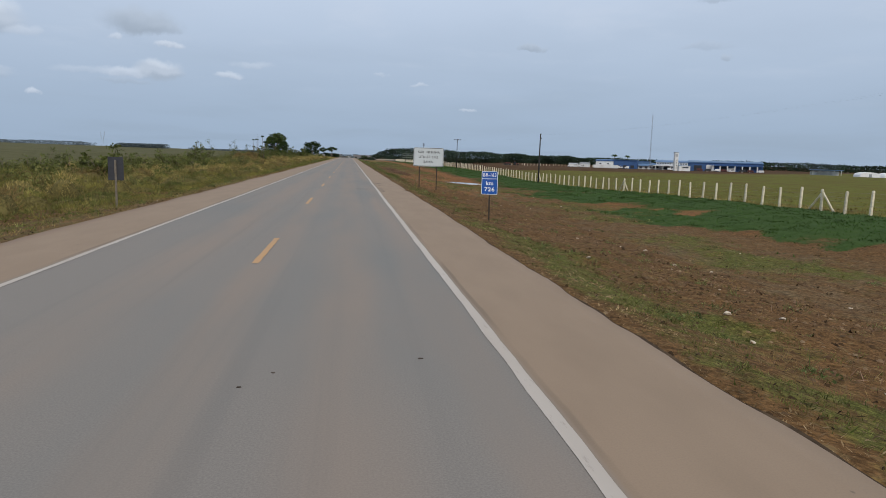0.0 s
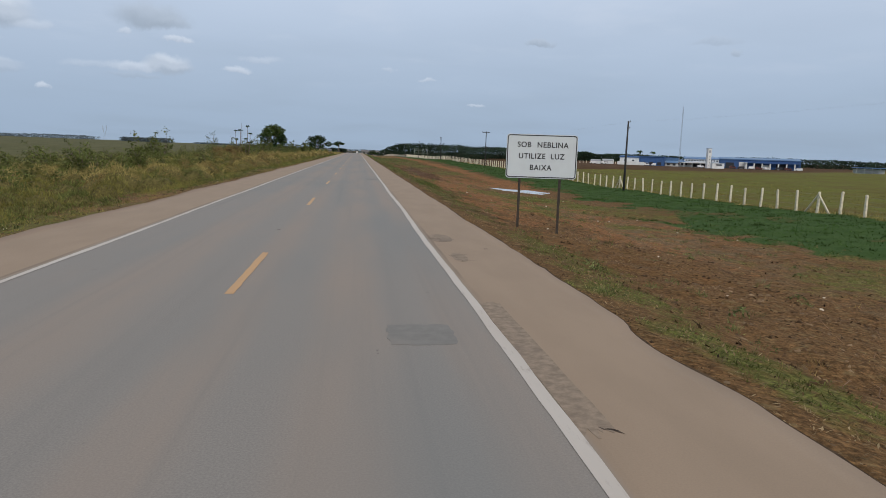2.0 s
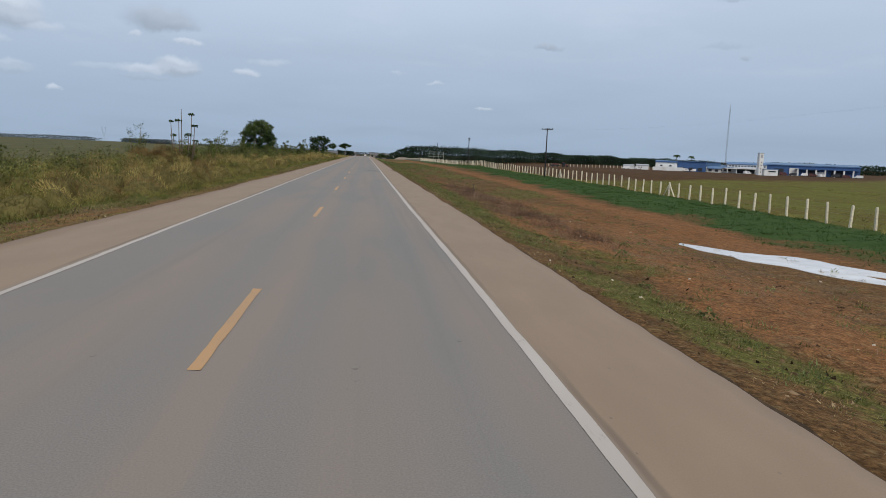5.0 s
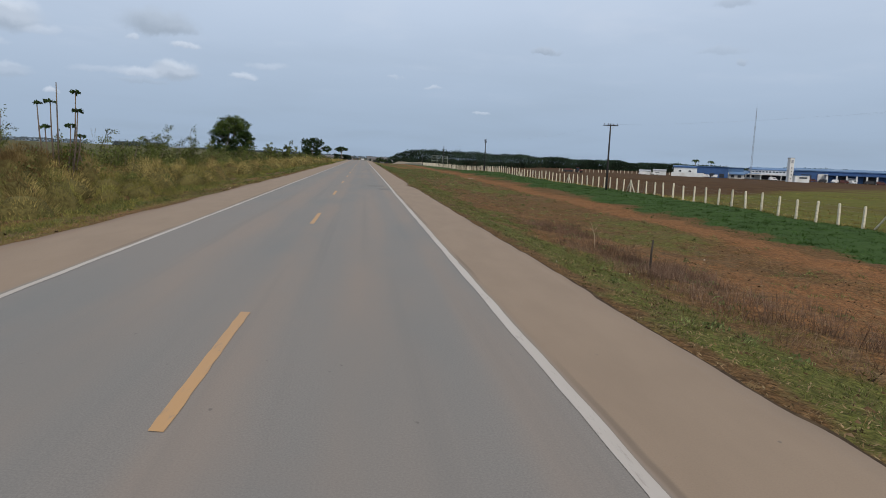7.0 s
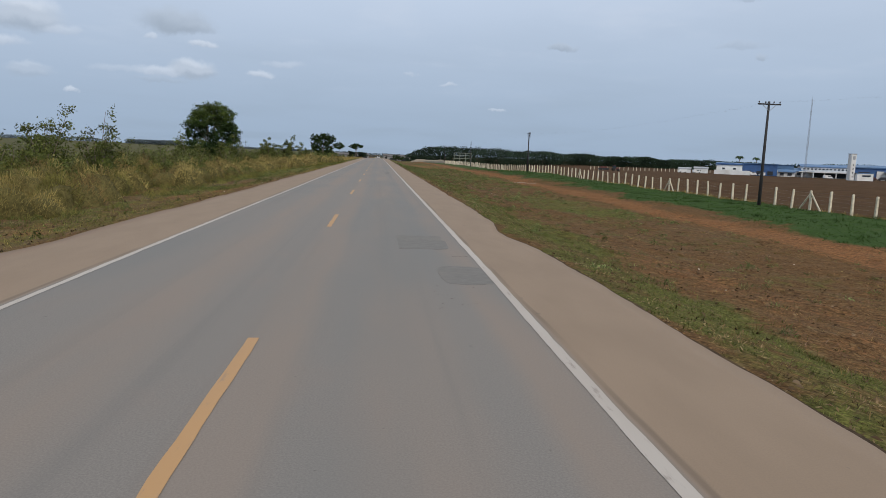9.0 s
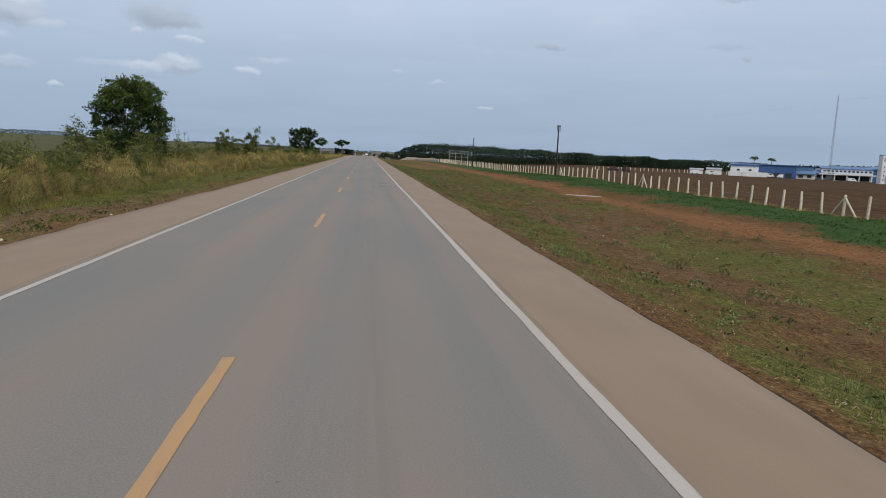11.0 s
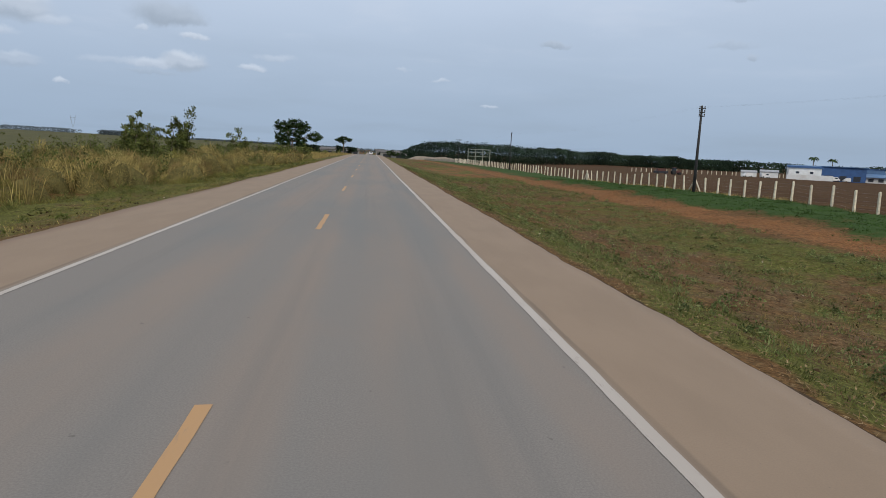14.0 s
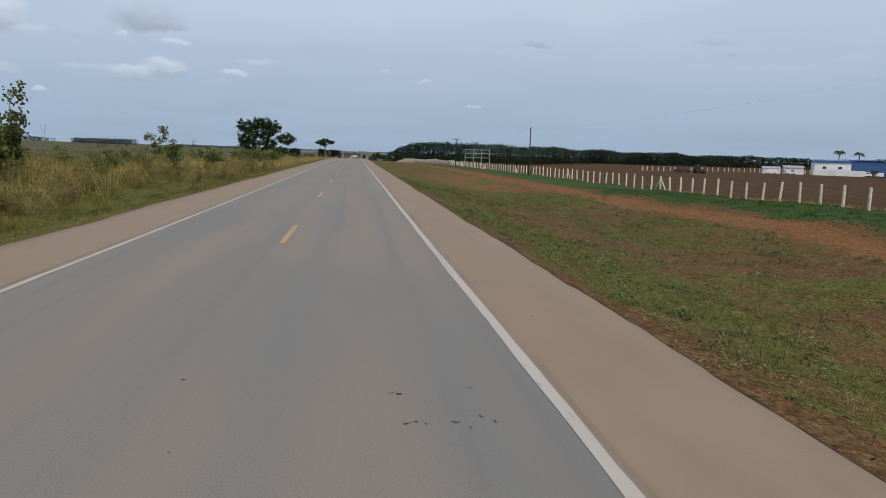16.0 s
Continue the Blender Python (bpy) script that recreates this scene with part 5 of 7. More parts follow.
def works():
    # main hall: its front runs from (263, 532) towards (333, 496)
    z = -3.4
    turn = math.degrees(math.atan2(-36, 70))
    t = thing("factory_hall", 263, 532, z, "long blue factory hall with white columns and doors", "factory", turn=turn)
    gabled(t, "hall", 22, 79, 0, 26, 0, 6.9, 8.4, M_BLUE_WALL, M_BLUE_ROOF)
    part("fascia", box((50.5, -0.4, 7.2), (58, 0.4, 0.5)), M_BLUE_ROOF, t)
    for x0, w, h in ((29.5, 6, 4.6), (50, 7, 4.0), (66, 8, 4.2)):
        part("door_opening", box((x0, -0.10, h / 2), (w, 0.2, h)), M_DARK, t)
    for k in range(7):
        part("column", box((41 + 5.6 * k, -3.0, 2.3), (0.9, 0.9, 4.6)), M_WALL, t)
    part("porch_roof", box((59, -1.9, 4.75), (39, 3.4, 0.3)), M_BLUE_WALL, t)
    part("white_panel", box((39, -0.35, 2.6), (6, 0.5, 5.2)), M_WALL, t)
    part("white_panel", box((55.5, -0.35, 1.6), (5, 0.5, 3.2)), M_WALL, t)
    o = thing("office_block", 263, 532, z, "white office block with a window strip and blue roof", "office building", turn=turn)
    gabled(o, "office", -4, 21.5, -2, 20, 0, 6.6, 7.9, M_WALL, M_BLUE_ROOF)
    for k in range(12):
        window(o, -2.4 + 2.05 * k, -2.0, 5.3, 1.3, 1.0)
    part("canopy", box((8, -5, 3.5), (28, 6, 0.35)), M_BLUE_ROOF, o)
    part("canopy_edge", box((8, -8.1, 3.55), (28, 0.2, 0.55)), M_WALL, o)
    part("dark_front", box((8, -2.2, 1.6), (24, 0.2, 2.6)), M_DARK, o)
    for k in range(5):
        part("column", box((-4 + 6 * k, -7.8, 1.7), (0.5, 0.5, 3.3)), M_WALL, o)
    # water tower
    w = thing("water_tower", 245, 470, z + 0.1, "tall slim white water tower", "water tower")
    part("shaft", box((0, 0, 6.8), (2.7, 2.7, 13.6), 0.15), M_WALL, w)
    part("cap", box((0, 0, 13.65), (3.0, 3.0, 0.3), 0.05), M_GREY_ROOF, w)
    part("emblem", box((0, -1.38, 11.6), (1.4, 0.06, 1.9), 0.02), M_GREY_ROOF, w, "grey emblem shape")
    for k in range(4):
        part("slot", box((0, -1.37, 2.0 + 2.0 * k), (0.5, 0.05, 0.7)), M_DARK, w)
    a = thing("annex", 251, 468, z + 0.1, "white flat-roofed annex beside the tower", "building")
    part("wall", box((0, 2, 1.9), (9, 6, 3.8), 0.05), M_WALL, a)
    part("roof", box((0, 2, 3.95), (9.6, 6.6, 0.3)), M_BLUE_ROOF, a)
    window(a, 0.5, -1.05, 2.6, 5.0, 1.0)
    # low long wing
    l = thing("long_wing", 221, 545, -3.2, "low white wing with dark openings and blue roof", "building", turn=-21)
    gabled(l, "wing", 6, 46, 0, 12, 0, 3.4, 5.2, M_WALL, M_BLUE_ROOF)
    for k in range(11):
        part("opening", box((12 + 2.9 * k, -0.08, 1.9), (1.9, 0.16, 1.5)), M_DARK, l)
    h = thing("gatehouse", 209, 541, -3.2, "two-storey white house with a blue front beside it", "house", turn=-29)
    gabled(h, "house", 0, 14.5, -1, 12, 0, 6.0, 7.0, M_WALL, M_BLUE_ROOF)
    part("roof_band", box((7.25, -1.35, 6.3), (15.4, 0.5, 1.0)), M_BLUE_WALL, h, "dark blue band under the eaves")
    for k in range(2):
        window(h, 4.0 + 6.2 * k, -1.0, 3.6, 1.7, 1.2)
    part("blue_front", box((24.2, 5.5, 3.5), (19.0, 10.0, 7.0), 0.06), M_BLUE_WALL, h, "blue sheet-metal front")
    part("blue_front_cornice", box((24.2, 5.3, 7.15), (19.8, 11.0, 0.3)), M_BLUE_ROOF, h)
    for k in range(3):
        part("front_opening", box((18.0 + 6.0 * k, 0.46, 1.6), (3.0, 0.14, 2.4)), M_DARK, h)
    part("rear_wall", box((31, 17, 1.9), (24, 10, 3.8), 0.05), M_WALL, h)
    part("rear_upper_wall", box((31, 17, 5.2), (24.4, 10.4, 2.7), 0.05), M_BLUE_ROOF, h, "blue sheet-metal cladding")
    part("rear_roof", box((31, 17, 6.7), (25, 11, 0.25)), M_BLUE_WALL, h)
    part("link_roof", prism_roof(34.2, 44.0, 4.0, 9.6, 2.9, 4.4), M_BLUE_ROOF, h)
    part("link_wall", box((39, 5.2, 1.45), (9.4, 0.3, 2.9)), M_WALL, h)
    for k in range(2):
        part("link_opening", box((36.6 + 4.2 * k, 5.0, 1.4), (2.2, 0.16, 1.5)), M_DARK, h)
    part("low_wall", box((9, -4.4, 1.3), (20, 5, 2.6), 0.05), M_WALL, h)
    # small white houses and vans west of it
    for x, y, sx, hh, lab in ((189.5, 543, 7, 2.4, "low white shed at the field edge"), (198.5, 540, 8, 3.0, "small white house with grey roof")):
        s = thing("shed", x, y, -3.1, lab, "shed", "white sheds", turn=-28)
        gabled(s, "shed", -sx / 2, sx / 2, 0, 7, 0, hh, hh + 0.8, M_WALL, M_GREY_ROOF, 0.3)
        part("opening", box((-sx * 0.15, -0.05, 1.2), (sx * 0.3, 0.12, 1.5)), M_DARK, s)
    # shelter and plant tunnels further right
    q = thing("open_shelter", 352, 462, -3.8, "open shelter with blue roof on white posts", "shelter", turn=-25)
    part("roof", box((10, 4, 4.2), (22, 9, 0.5)), M_BLUE_ROOF, q)
    for k in range(5):
        part("post", box((0.5 + 4.8 * k, 0, 2.0), (0.4, 0.4, 4.0)), M_WALL, q)
    part("back_wall", box((10, 8, 1.6), (20, 0.3, 3.2)), M_WALL, q)
    for k in range(7):
        g = thing("plant_tunnel", 356 + 13.6 * k, 408 - 6 * k, -3.7, "white plastic-covered plant tunnel", "greenhouse", "row of plant tunnels", turn=-24)
        bm = bmesh.new()
        sec = [(-6.3, 0), (-6.1, 1.5), (-5.2, 2.6), (-3, 3.3), (0, 3.55), (3, 3.3), (5.2, 2.6), (6.1, 1.5), (6.3, 0)]
        rows = [[bm.verts.new((x, y, zz)) for x, zz in sec] for y in (0, 16)]
        for i in range(len(sec) - 1):
            bm.faces.new((rows[0][i], rows[0][i + 1], rows[1][i + 1], rows[1][i]))
        bm.faces.new(rows[0])
        bm.faces.new(rows[1])
        bmesh.ops.recalc_face_normals(bm, faces=bm.faces)
        part("cover", bm, M_PLASTIC, g)
        part("door", box((0, -0.06, 1.1), (1.8, 0.12, 2.2)), M_GALV, g)


def radio_mast():
    t = thing("radio_mast", 235, 493, -3.3, "tall thin lattice radio mast", "radio mast")
    H = 42.6
    for k in range(3):
        a = 2 * math.pi * k / 3
        part("leg", tube([(0.55 * math.cos(a), 0.55 * math.sin(a), 0), (0.28 * math.cos(a), 0.28 * math.sin(a), H)], [0.055, 0.04], 5), M_MAST, t)
    bm = bmesh.new()
    for i in range(30):
        z0, z1 = H * i / 30, H * (i + 1) / 30
        for k in range(3):
            a, b = 2 * math.pi * k / 3, 2 * math.pi * (k + 1) / 3
            r0, r1 = 0.55 - 0.27 * i / 30, 0.55 - 0.27 * (i + 1) / 30
            add_tube(bm, [(r0 * math.cos(a), r0 * math.sin(a), z0), (r1 * math.cos(b), r1 * math.sin(b), z1)], [0.022, 0.022], 4)
    part("bracing", bm, M_MAST, t)
    part("tip", tube([(0, 0, H), (0, 0, H + 2.2)], [0.05, 0.03], 5), M_MAST, t)


def board_frame():
    t = thing("billboard_frame", 46.6, 504.2, gz(46.6, 504.2), "empty pale billboard frame on posts", "billboard")
    z = 4.1 - gz(46.6, 504.2)
    for k in range(4):
        part("post", box((-4.6 + 3.07 * k, 0, z / 2), (0.28, 0.28, z), 0.02), M_FRAME, t)
    for h in (z - 0.2, z - 1.5, z - 3.1):
        part("rail", box((0, -0.17, h), (9.5, 0.06, 0.24), 0.01), M_FRAME, t)


def tractor():
    t = thing("tractor", 126.7, 491, gz(126.7, 491), "dark red tractor with a trailed implement in the field", "tractor")
    part("body", box((1.2, 0, 1.25), (2.2, 0.9, 0.9), 0.12), M_TRACTOR, t)
    part("cab", box((-0.5, 0, 1.9), (1.5, 1.5, 1.7), 0.12), M_GLASS, t)
    part("cab_roof", box((-0.5, 0, 2.82), (1.7, 1.7, 0.16), 0.04), M_TRACTOR, t)
    for x, r in ((-0.7, 0.85), (1.8, 0.55)):
        for y in (-0.85, 0.85):
            part("wheel", tube([(x, y - 0.22, r), (x, y - 0.12, r), (x, y + 0.12, r), (x, y + 0.22, r)], [r * .85, r, r, r * .85], 16), M_RUBBER, t)
    i = thing("field_implement", 120.5, 491, gz(120.5, 491), "dark trailed field implement with a dull hopper", "farm machine")
    part("hopper", box((0, 0, 1.7), (3.4, 1.6, 0.9), 0.1), M_TRACTOR, i)
    part("frame", box((0, 0, 0.8), (5.6, 1.8, 0.9), 0.05), M_DARK, i)
    for x in (-1.6, 1.6):
        part("wheel", tube([(x, -1.1, 0.5), (x, -0.8, 0.5)], [0.5, 0.5], 14), M_RUBBER, i)


def car(x, y):
    t = thing("car", x, y, float(crest(y)), "white hatchback car seen from behind on the road", "car")
    sec = ((-2.0, 0.30), (-2.05, 0.75), (-1.95, 0.95), (-1.55, 1.45), (0.3, 1.48), (1.1, 1.0), (1.95, 0.85), (2.05, 0.5), (1.95, 0.30))
    bm = bmesh.new()
    rows = [[bm.verts.new((sx * (0.84 if z < 1.1 else 0.68), yy, z)) for yy, z in sec] for sx in (-1, 1)]
    n = len(sec)
    for k in range(n):
        bm.faces.new((rows[0][k], rows[1][k], rows[1][(k + 1) % n], rows[0][(k + 1) % n]))
    bm.faces.new(rows[0][::-1])
    bm.faces.new(rows[1])
    bmesh.ops.recalc_face_normals(bm, faces=bm.faces)
    part("body", bm, M_CARBODY, t)
    m = Matrix.Translation((0, -1.79, 1.2)) @ Euler((radians(-38.6), 0, 0)).to_matrix().to_4x4()
    part("rear_window", add_box(bmesh.new(), (0, 0, 0), (1.15, 0.04, 0.42), m), M_GLASS, t)
    part("bumper", box((0, -2.04, 0.42), (1.6, 0.12, 0.26), 0.03), M_RUBBER, t)
    for s in (-1, 1):
        part("tail_lamp", box((s * 0.68, -2.03, 0.84), (0.22, 0.06, 0.2), 0.01), M_REDLAMP, t)
        for yy in (-1.3, 1.3):
            part("wheel", tube([(s * 0.80 - 0.1, yy, 0.31), (s * 0.80 + 0.1, yy, 0.31)], [0.31, 0.31], 14), M_RUBBER, t)


def pylon(x, y, h, turn):
    """Slim lattice tower that opens into two horns."""
    t = thing("transmission_tower", x, y, gz(x, y), "distant slim steel tower with two horns", "pylon", turn=turn)
    sec = ((0.0, 3.2, 3.2), (0.42, 1.0, 1.0), (0.72, 2.6, 4.0), (0.88, 3.6, 4.4), (1.0, 4.4, 4.6))
    for s in (-1, 1):
        bm = bmesh.new()
        for inner in (0, 1):
            add_tube(bm, [(s * (a if inner else b), 0, h * u) for u, a, b in sec], [0.10] * 5, 4)
        for (u0, a0, b0), (u1, a1, b1) in zip(sec[:-1], sec[1:]):
            for k in range(4):
                p, q = u0 + (u1 - u0) * k / 4, u0 + (u1 - u0) * (k + 1) / 4
                add_tube(bm, [(s * (a0 + (a1 - a0) * k / 4), 0, h * p), (s * (b0 + (b1 - b0) * (k + 1) / 4), 0, h * q)], [0.06, 0.06], 4)
        part("horn", bm, M_GALV, t)
    bm, zig = bmesh.new(), []
    for k in range(5):
        z = h * (0.06 + 0.08 * k)
        w = 3.2 - 2.2 * (0.06 + 0.08 * k) / 0.42
        zig += [(-w, 0, z), (w * 0.85, 0, z + h * 0.07)]
    add_tube(bm, zig, [0.06] * len(zig), 4)
    part("bracing", bm, M_GALV, t)
    part("crossarm", tube([(-4.0, 0, h * 0.88), (4.0, 0, h * 0.88)], [0.10, 0.10], 4), M_GALV, t)


def van(x, y, turn, paint=None, label="white van parked beside the works"):
    t = thing("van", x, y, gz(x, y), label, "van", "parked vans", turn)
    sec = ((-2.4, 0.4), (-2.45, 1.3), (-2.3, 2.1), (1.2, 2.1), (1.9, 1.25), (2.5, 1.05), (2.55, 0.4))
    bm = bmesh.new()
    rows = [[bm.verts.new((xx, sy * 0.9, z)) for xx, z in sec] for sy in (-1, 1)]
    n = len(sec)
    for k in range(n):
        bm.faces.new((rows[0][k], rows[1][k], rows[1][(k + 1) % n], rows[0][(k + 1) % n]))
    bm.faces.new(rows[0][::-1])
    bm.faces.new(rows[1])
    bmesh.ops.recalc_face_normals(bm, faces=bm.faces)
    part("body", bm, paint or M_CARBODY, t)
    part("side_window", box((0.4, -0.91, 1.6), (1.6, 0.03, 0.55)), M_GLASS, t)
    for xx in (-1.5, 1.5):
        for yy in (-0.8, 0.8):
            part("wheel", tube([(xx, yy - 0.1, 0.36), (xx, yy + 0.1, 0.36)], [0.36, 0.36], 12), M_RUBBER, t)


works()
van(194.0, 536, 0)
van(186.0, 538, 180)
van(226.0, 530, 0)
van(232.5, 529, 180)
van(262.0, 512, 0)
van(296.0, 500, 200)
van(306.0, 497, 20)
van(284.0, 505, -25, M_TRACTOR, "dull red van parked before the hall")
van(289.5, 503, 150, M_SIGN_BACK, "dark van parked before the hall")
van(301.0, 498, -30, M_TRACTOR, "dull red van parked before the hall")
van(313.0, 492, 155, M_SIGN_BACK, "dark van parked before the hall")
van(318.5, 489, -25, M_TRACTOR, "dull red van parked before the hall")
van(325.0, 486, 150)
radio_mast()
board_frame()
tractor()
car(1.7, 560)
pylon(-451, 1325, 27, -18)


def far_posts():
    t = thing("fence", 135, 560, 0, "far row of pale fence posts across the field", "fence")
    first = None
    for k in range(34):
        x, y = 135 + 2.9 * k + (0.6 if k % 5 == 0 else 0), 560 + 0.3 * k
        if first is None:
            first = part("fence_post", box((0, 0, 0.9), (0.34, 0.3, 2.2), 0.03), M_CONCRETE, t)
            ob = first
        else:
            ob = new("fence_post", first.data)
            ob.parent = t
        ob.matrix_basis = pose(x - 135, y - 560, gz(x, y))
    # white boarded fence by the frame
    w = thing("white_fence", 36, 505, 0, "low white fence running towards the woodland", "fence")
    first = None
    for k in range(90):
        x, y = 37.7 - 0.05 * k, 505 + 2.0 * k
        if first is None:
            first = part("fence_post", box((0, 0, 0.55), (0.18, 0.16, 1.3), 0.02), M_GREYWHITE, w)
            ob = first
        else:
            ob = new("fence_post", first.data)
            ob.parent = w
        ob.matrix_basis = pose(x - 36, y - 505, gz(x, y))
    for h in (0.45, 0.95):
        a, b = (37.7, 505.0), (33.25, 683.0)
        part("rail", tube([(a[0] - 36, 0, gz(*a) + h), (b[0] - 36, b[1] - 505, gz(*b) + h)], [0.05, 0.05], 4), M_GREYWHITE, w)


far_posts()


def sandy_bank():
    rs = np.random.RandomState(3)
    t = tagged(new("sandy_bank"), "pale heap of sandy spoil below the woodland", "earth bank")
    t.matrix_basis = pose(43, 640, gz(43, 640))
    n, m = 60, 9
    V = np.array([[-20 + 40 * i / (n - 1), -7 + 14 * j / (m - 1), 0] for i in range(n) for j in range(m)])
    prof = 1 - (np.abs(V[:, 1]) / 7) ** 1.5
    ends = np.clip((20 - np.abs(V[:, 0])) / 6, 0, 1)
    V[:, 2] = (1.3 + 1.9 * fbm(V[:, 0] + 300, V[:, 1], 7, 2)) * prof * ends + rs.uniform(-.1, .1, len(V)) - 0.1
    i = (np.arange(n - 1)[:, None] * m + np.arange(m - 1)[None, :]).ravel()
    mesh_part("heap", V, np.stack([i, i + m, i + m + 1, i + 1], -1), M_ROCKBANK, t)


sandy_bank()


# far end of the road: sheds and trees
for x, y, sx, sy, hh, lab in ((-33, 790, 12, 14, 4.4, "pale shed with a grey roof beside the road"), (-21, 905, 11, 14, 5.6, "grey building beside the road"), (-15, 985, 9, 14, 6.4, "tall grey building beside the road"),
                                (17, 860, 12, 14, 5.0, "low grey-roofed building beside the road"), (29, 850, 13, 16, 5.2, "low grey-roofed building beside the road"), (12, 1010, 8, 12, 7.0, "grey building beside the road")):
    s = thing("roadside_building", x, y, gz(x, y), lab, "building", "far roadside buildings")
    gabled(s, "b", -sx / 2, sx / 2, -sy / 2, sy / 2, 0, hh, hh + 1.6, M_DRAB, M_DULL_ROOF)
    part("opening", box((0, -sy / 2 - 0.06, hh * 0.4), (sx * 0.6, 0.15, hh * 0.7)), M_DARK, s)


# ---------------------------------------------------------------- puddles, stones
def water_material():
    m, nt, b = material("puddle_water")
    co = nt.nodes.new("ShaderNodeTexCoord").outputs["Object"]
    n = noisen(nt, co, 0.8, 3.0)
    # milky base colour carries the bright mirrored sky; raised IOR strengthens it
    nt.links.new(mixc(nt, ramp(nt, n, 0.3, 0.7), (0.64, 0.61, 0.56), (0.76, 0.73, 0.69)), b.inputs["Base Color"])
    b.inputs["Roughness"].default_value = 0.04
    b.inputs["IOR"].default_value = 2.2
    bump(nt, b, noisen(nt, co, 5.0, 2.0), 0.02, 0.01)
    return m


M_WATER = water_material()


def puddle(cx, cy, length, width, turn, seed, lift):
    rs = random.Random(seed)
    pts = []
    ph = [rs.uniform(0, 6.28) for _ in range(3)]
    for k in range(64):
        a = 2 * math.pi * k / 64
        r = 1 + 0.22 * math.sin(3 * a + ph[0]) + 0.14 * math.sin(5 * a + ph[1]) + 0.09 * math.sin(9 * a + ph[2])
        pts.append((length * r * math.cos(a), width * r * math.sin(a)))
    ob = part("puddle", prism(pts, -0.4, 0.0), M_WATER)
    z = gz(cx, cy)
    ob.matrix_basis = pose(cx, cy, z + 0.02 + lift, 0, 0, turn)
    tagged(ob, "shallow rain puddle reflecting the sky on red earth", "puddle", kind="structure")


puddle(21.6, 102.5, 5.4, 1.8, -70, 5, 0.0)
puddle(23.4, 239.4, 1.5, 0.7, -25, 6, 0.0)


def stone_mesh(seed, m, name, r=1.0):
    rs = random.Random(seed)
    bm = bmesh.new()
    bmesh.ops.create_icosphere(bm, subdivisions=1, radius=r)
    for v in bm.verts:
        v.co *= rs.uniform(0.7, 1.2)
        v.co.z *= 0.65
    me = bpy.data.meshes.new(name)
    bm.to_mesh(me)
    bm.free()
    me.materials.append(m)
    return me


rnd = random.Random(21)
stones = [stone_mesh(k, M_STONE, "stone") for k in range(4)]
spots = [(13.75, 12.6, .16), (13.2, 9.0, .15), (11.2, 13.6, .10), (9.0, -1.4, .13), (8.4, -3.2, .09), (10.6, 75.1, .12), (9.6, 69.6, .11), (9.2, 143.4, .10), (12.2, 141.6, .12)]
spots += [(rnd.uniform(8.5, 20), rnd.uniform(-5, 110), rnd.uniform(.05, .13)) for _ in range(36)]
spots += [(rnd.uniform(7, 20), rnd.uniform(110, 290), rnd.uniform(.04, .10)) for _ in range(24)]
spots += [(rnd.uniform(5.8, 18), rnd.uniform(-8, 300), rnd.uniform(.03, .07)) for _ in range(90)]
spots += [(-rnd.uniform(6.3, 9.2), rnd.uniform(5, 300), rnd.uniform(.04, .09)) for _ in range(24)]
for k, (x, y, r) in enumerate(spots):
    r *= 0.66
    ob = new("stone", stones[k % 4])
    ob.matrix_basis = pose(x, y, gz(x, y) + r * 0.25, rnd.uniform(0, 30), rnd.uniform(0, 30), rnd.uniform(0, 360)) @ Matrix.Diagonal((r, r * rnd.uniform(.7, 1.2), r * .8, 1))
    tagged(ob, "small pale stone lying on the verge", "stone", "stones on the verge")


def verge_post(x, y, h):
    t = thing("stub_post", x, y, gz(x, y), "short weathered wooden post among dead weeds", "post", turn=14)
    part("shaft", tube([(0, 0, -0.2), (0.02, 0.01, h * 0.6), (0.05, 0.01, h)], [0.036, 0.032, 0.026], 7), M_POST, t, smooth=True)


def dead_twig(x, y, h):
    t = thing("dead_twig", x, y, gz(x, y), "bare pale twig standing in the verge", "twig")
    part("stem", tube([(0, 0, -0.1), (-0.05, 0, h * 0.5), (-0.22, 0.05, h)], [0.012, 0.009, 0.005], 5), M_TWIG, t)
    for u, dx, dz in ((0.35, 0.22, 0.30), (0.55, -0.26, 0.22), (0.65, 0.16, 0.30)):
        part("branch", tube([(-0.05, 0, h * u), (dx * 0.6, 0.03, h * u + dz * 0.7), (dx, 0.02, h * u + dz)], [0.006, 0.005, 0.003], 4), M_TWIG, t)


verge_post(10.1, 125.9, 0.98)
dead_twig(10.3, 131.3, 1.05)


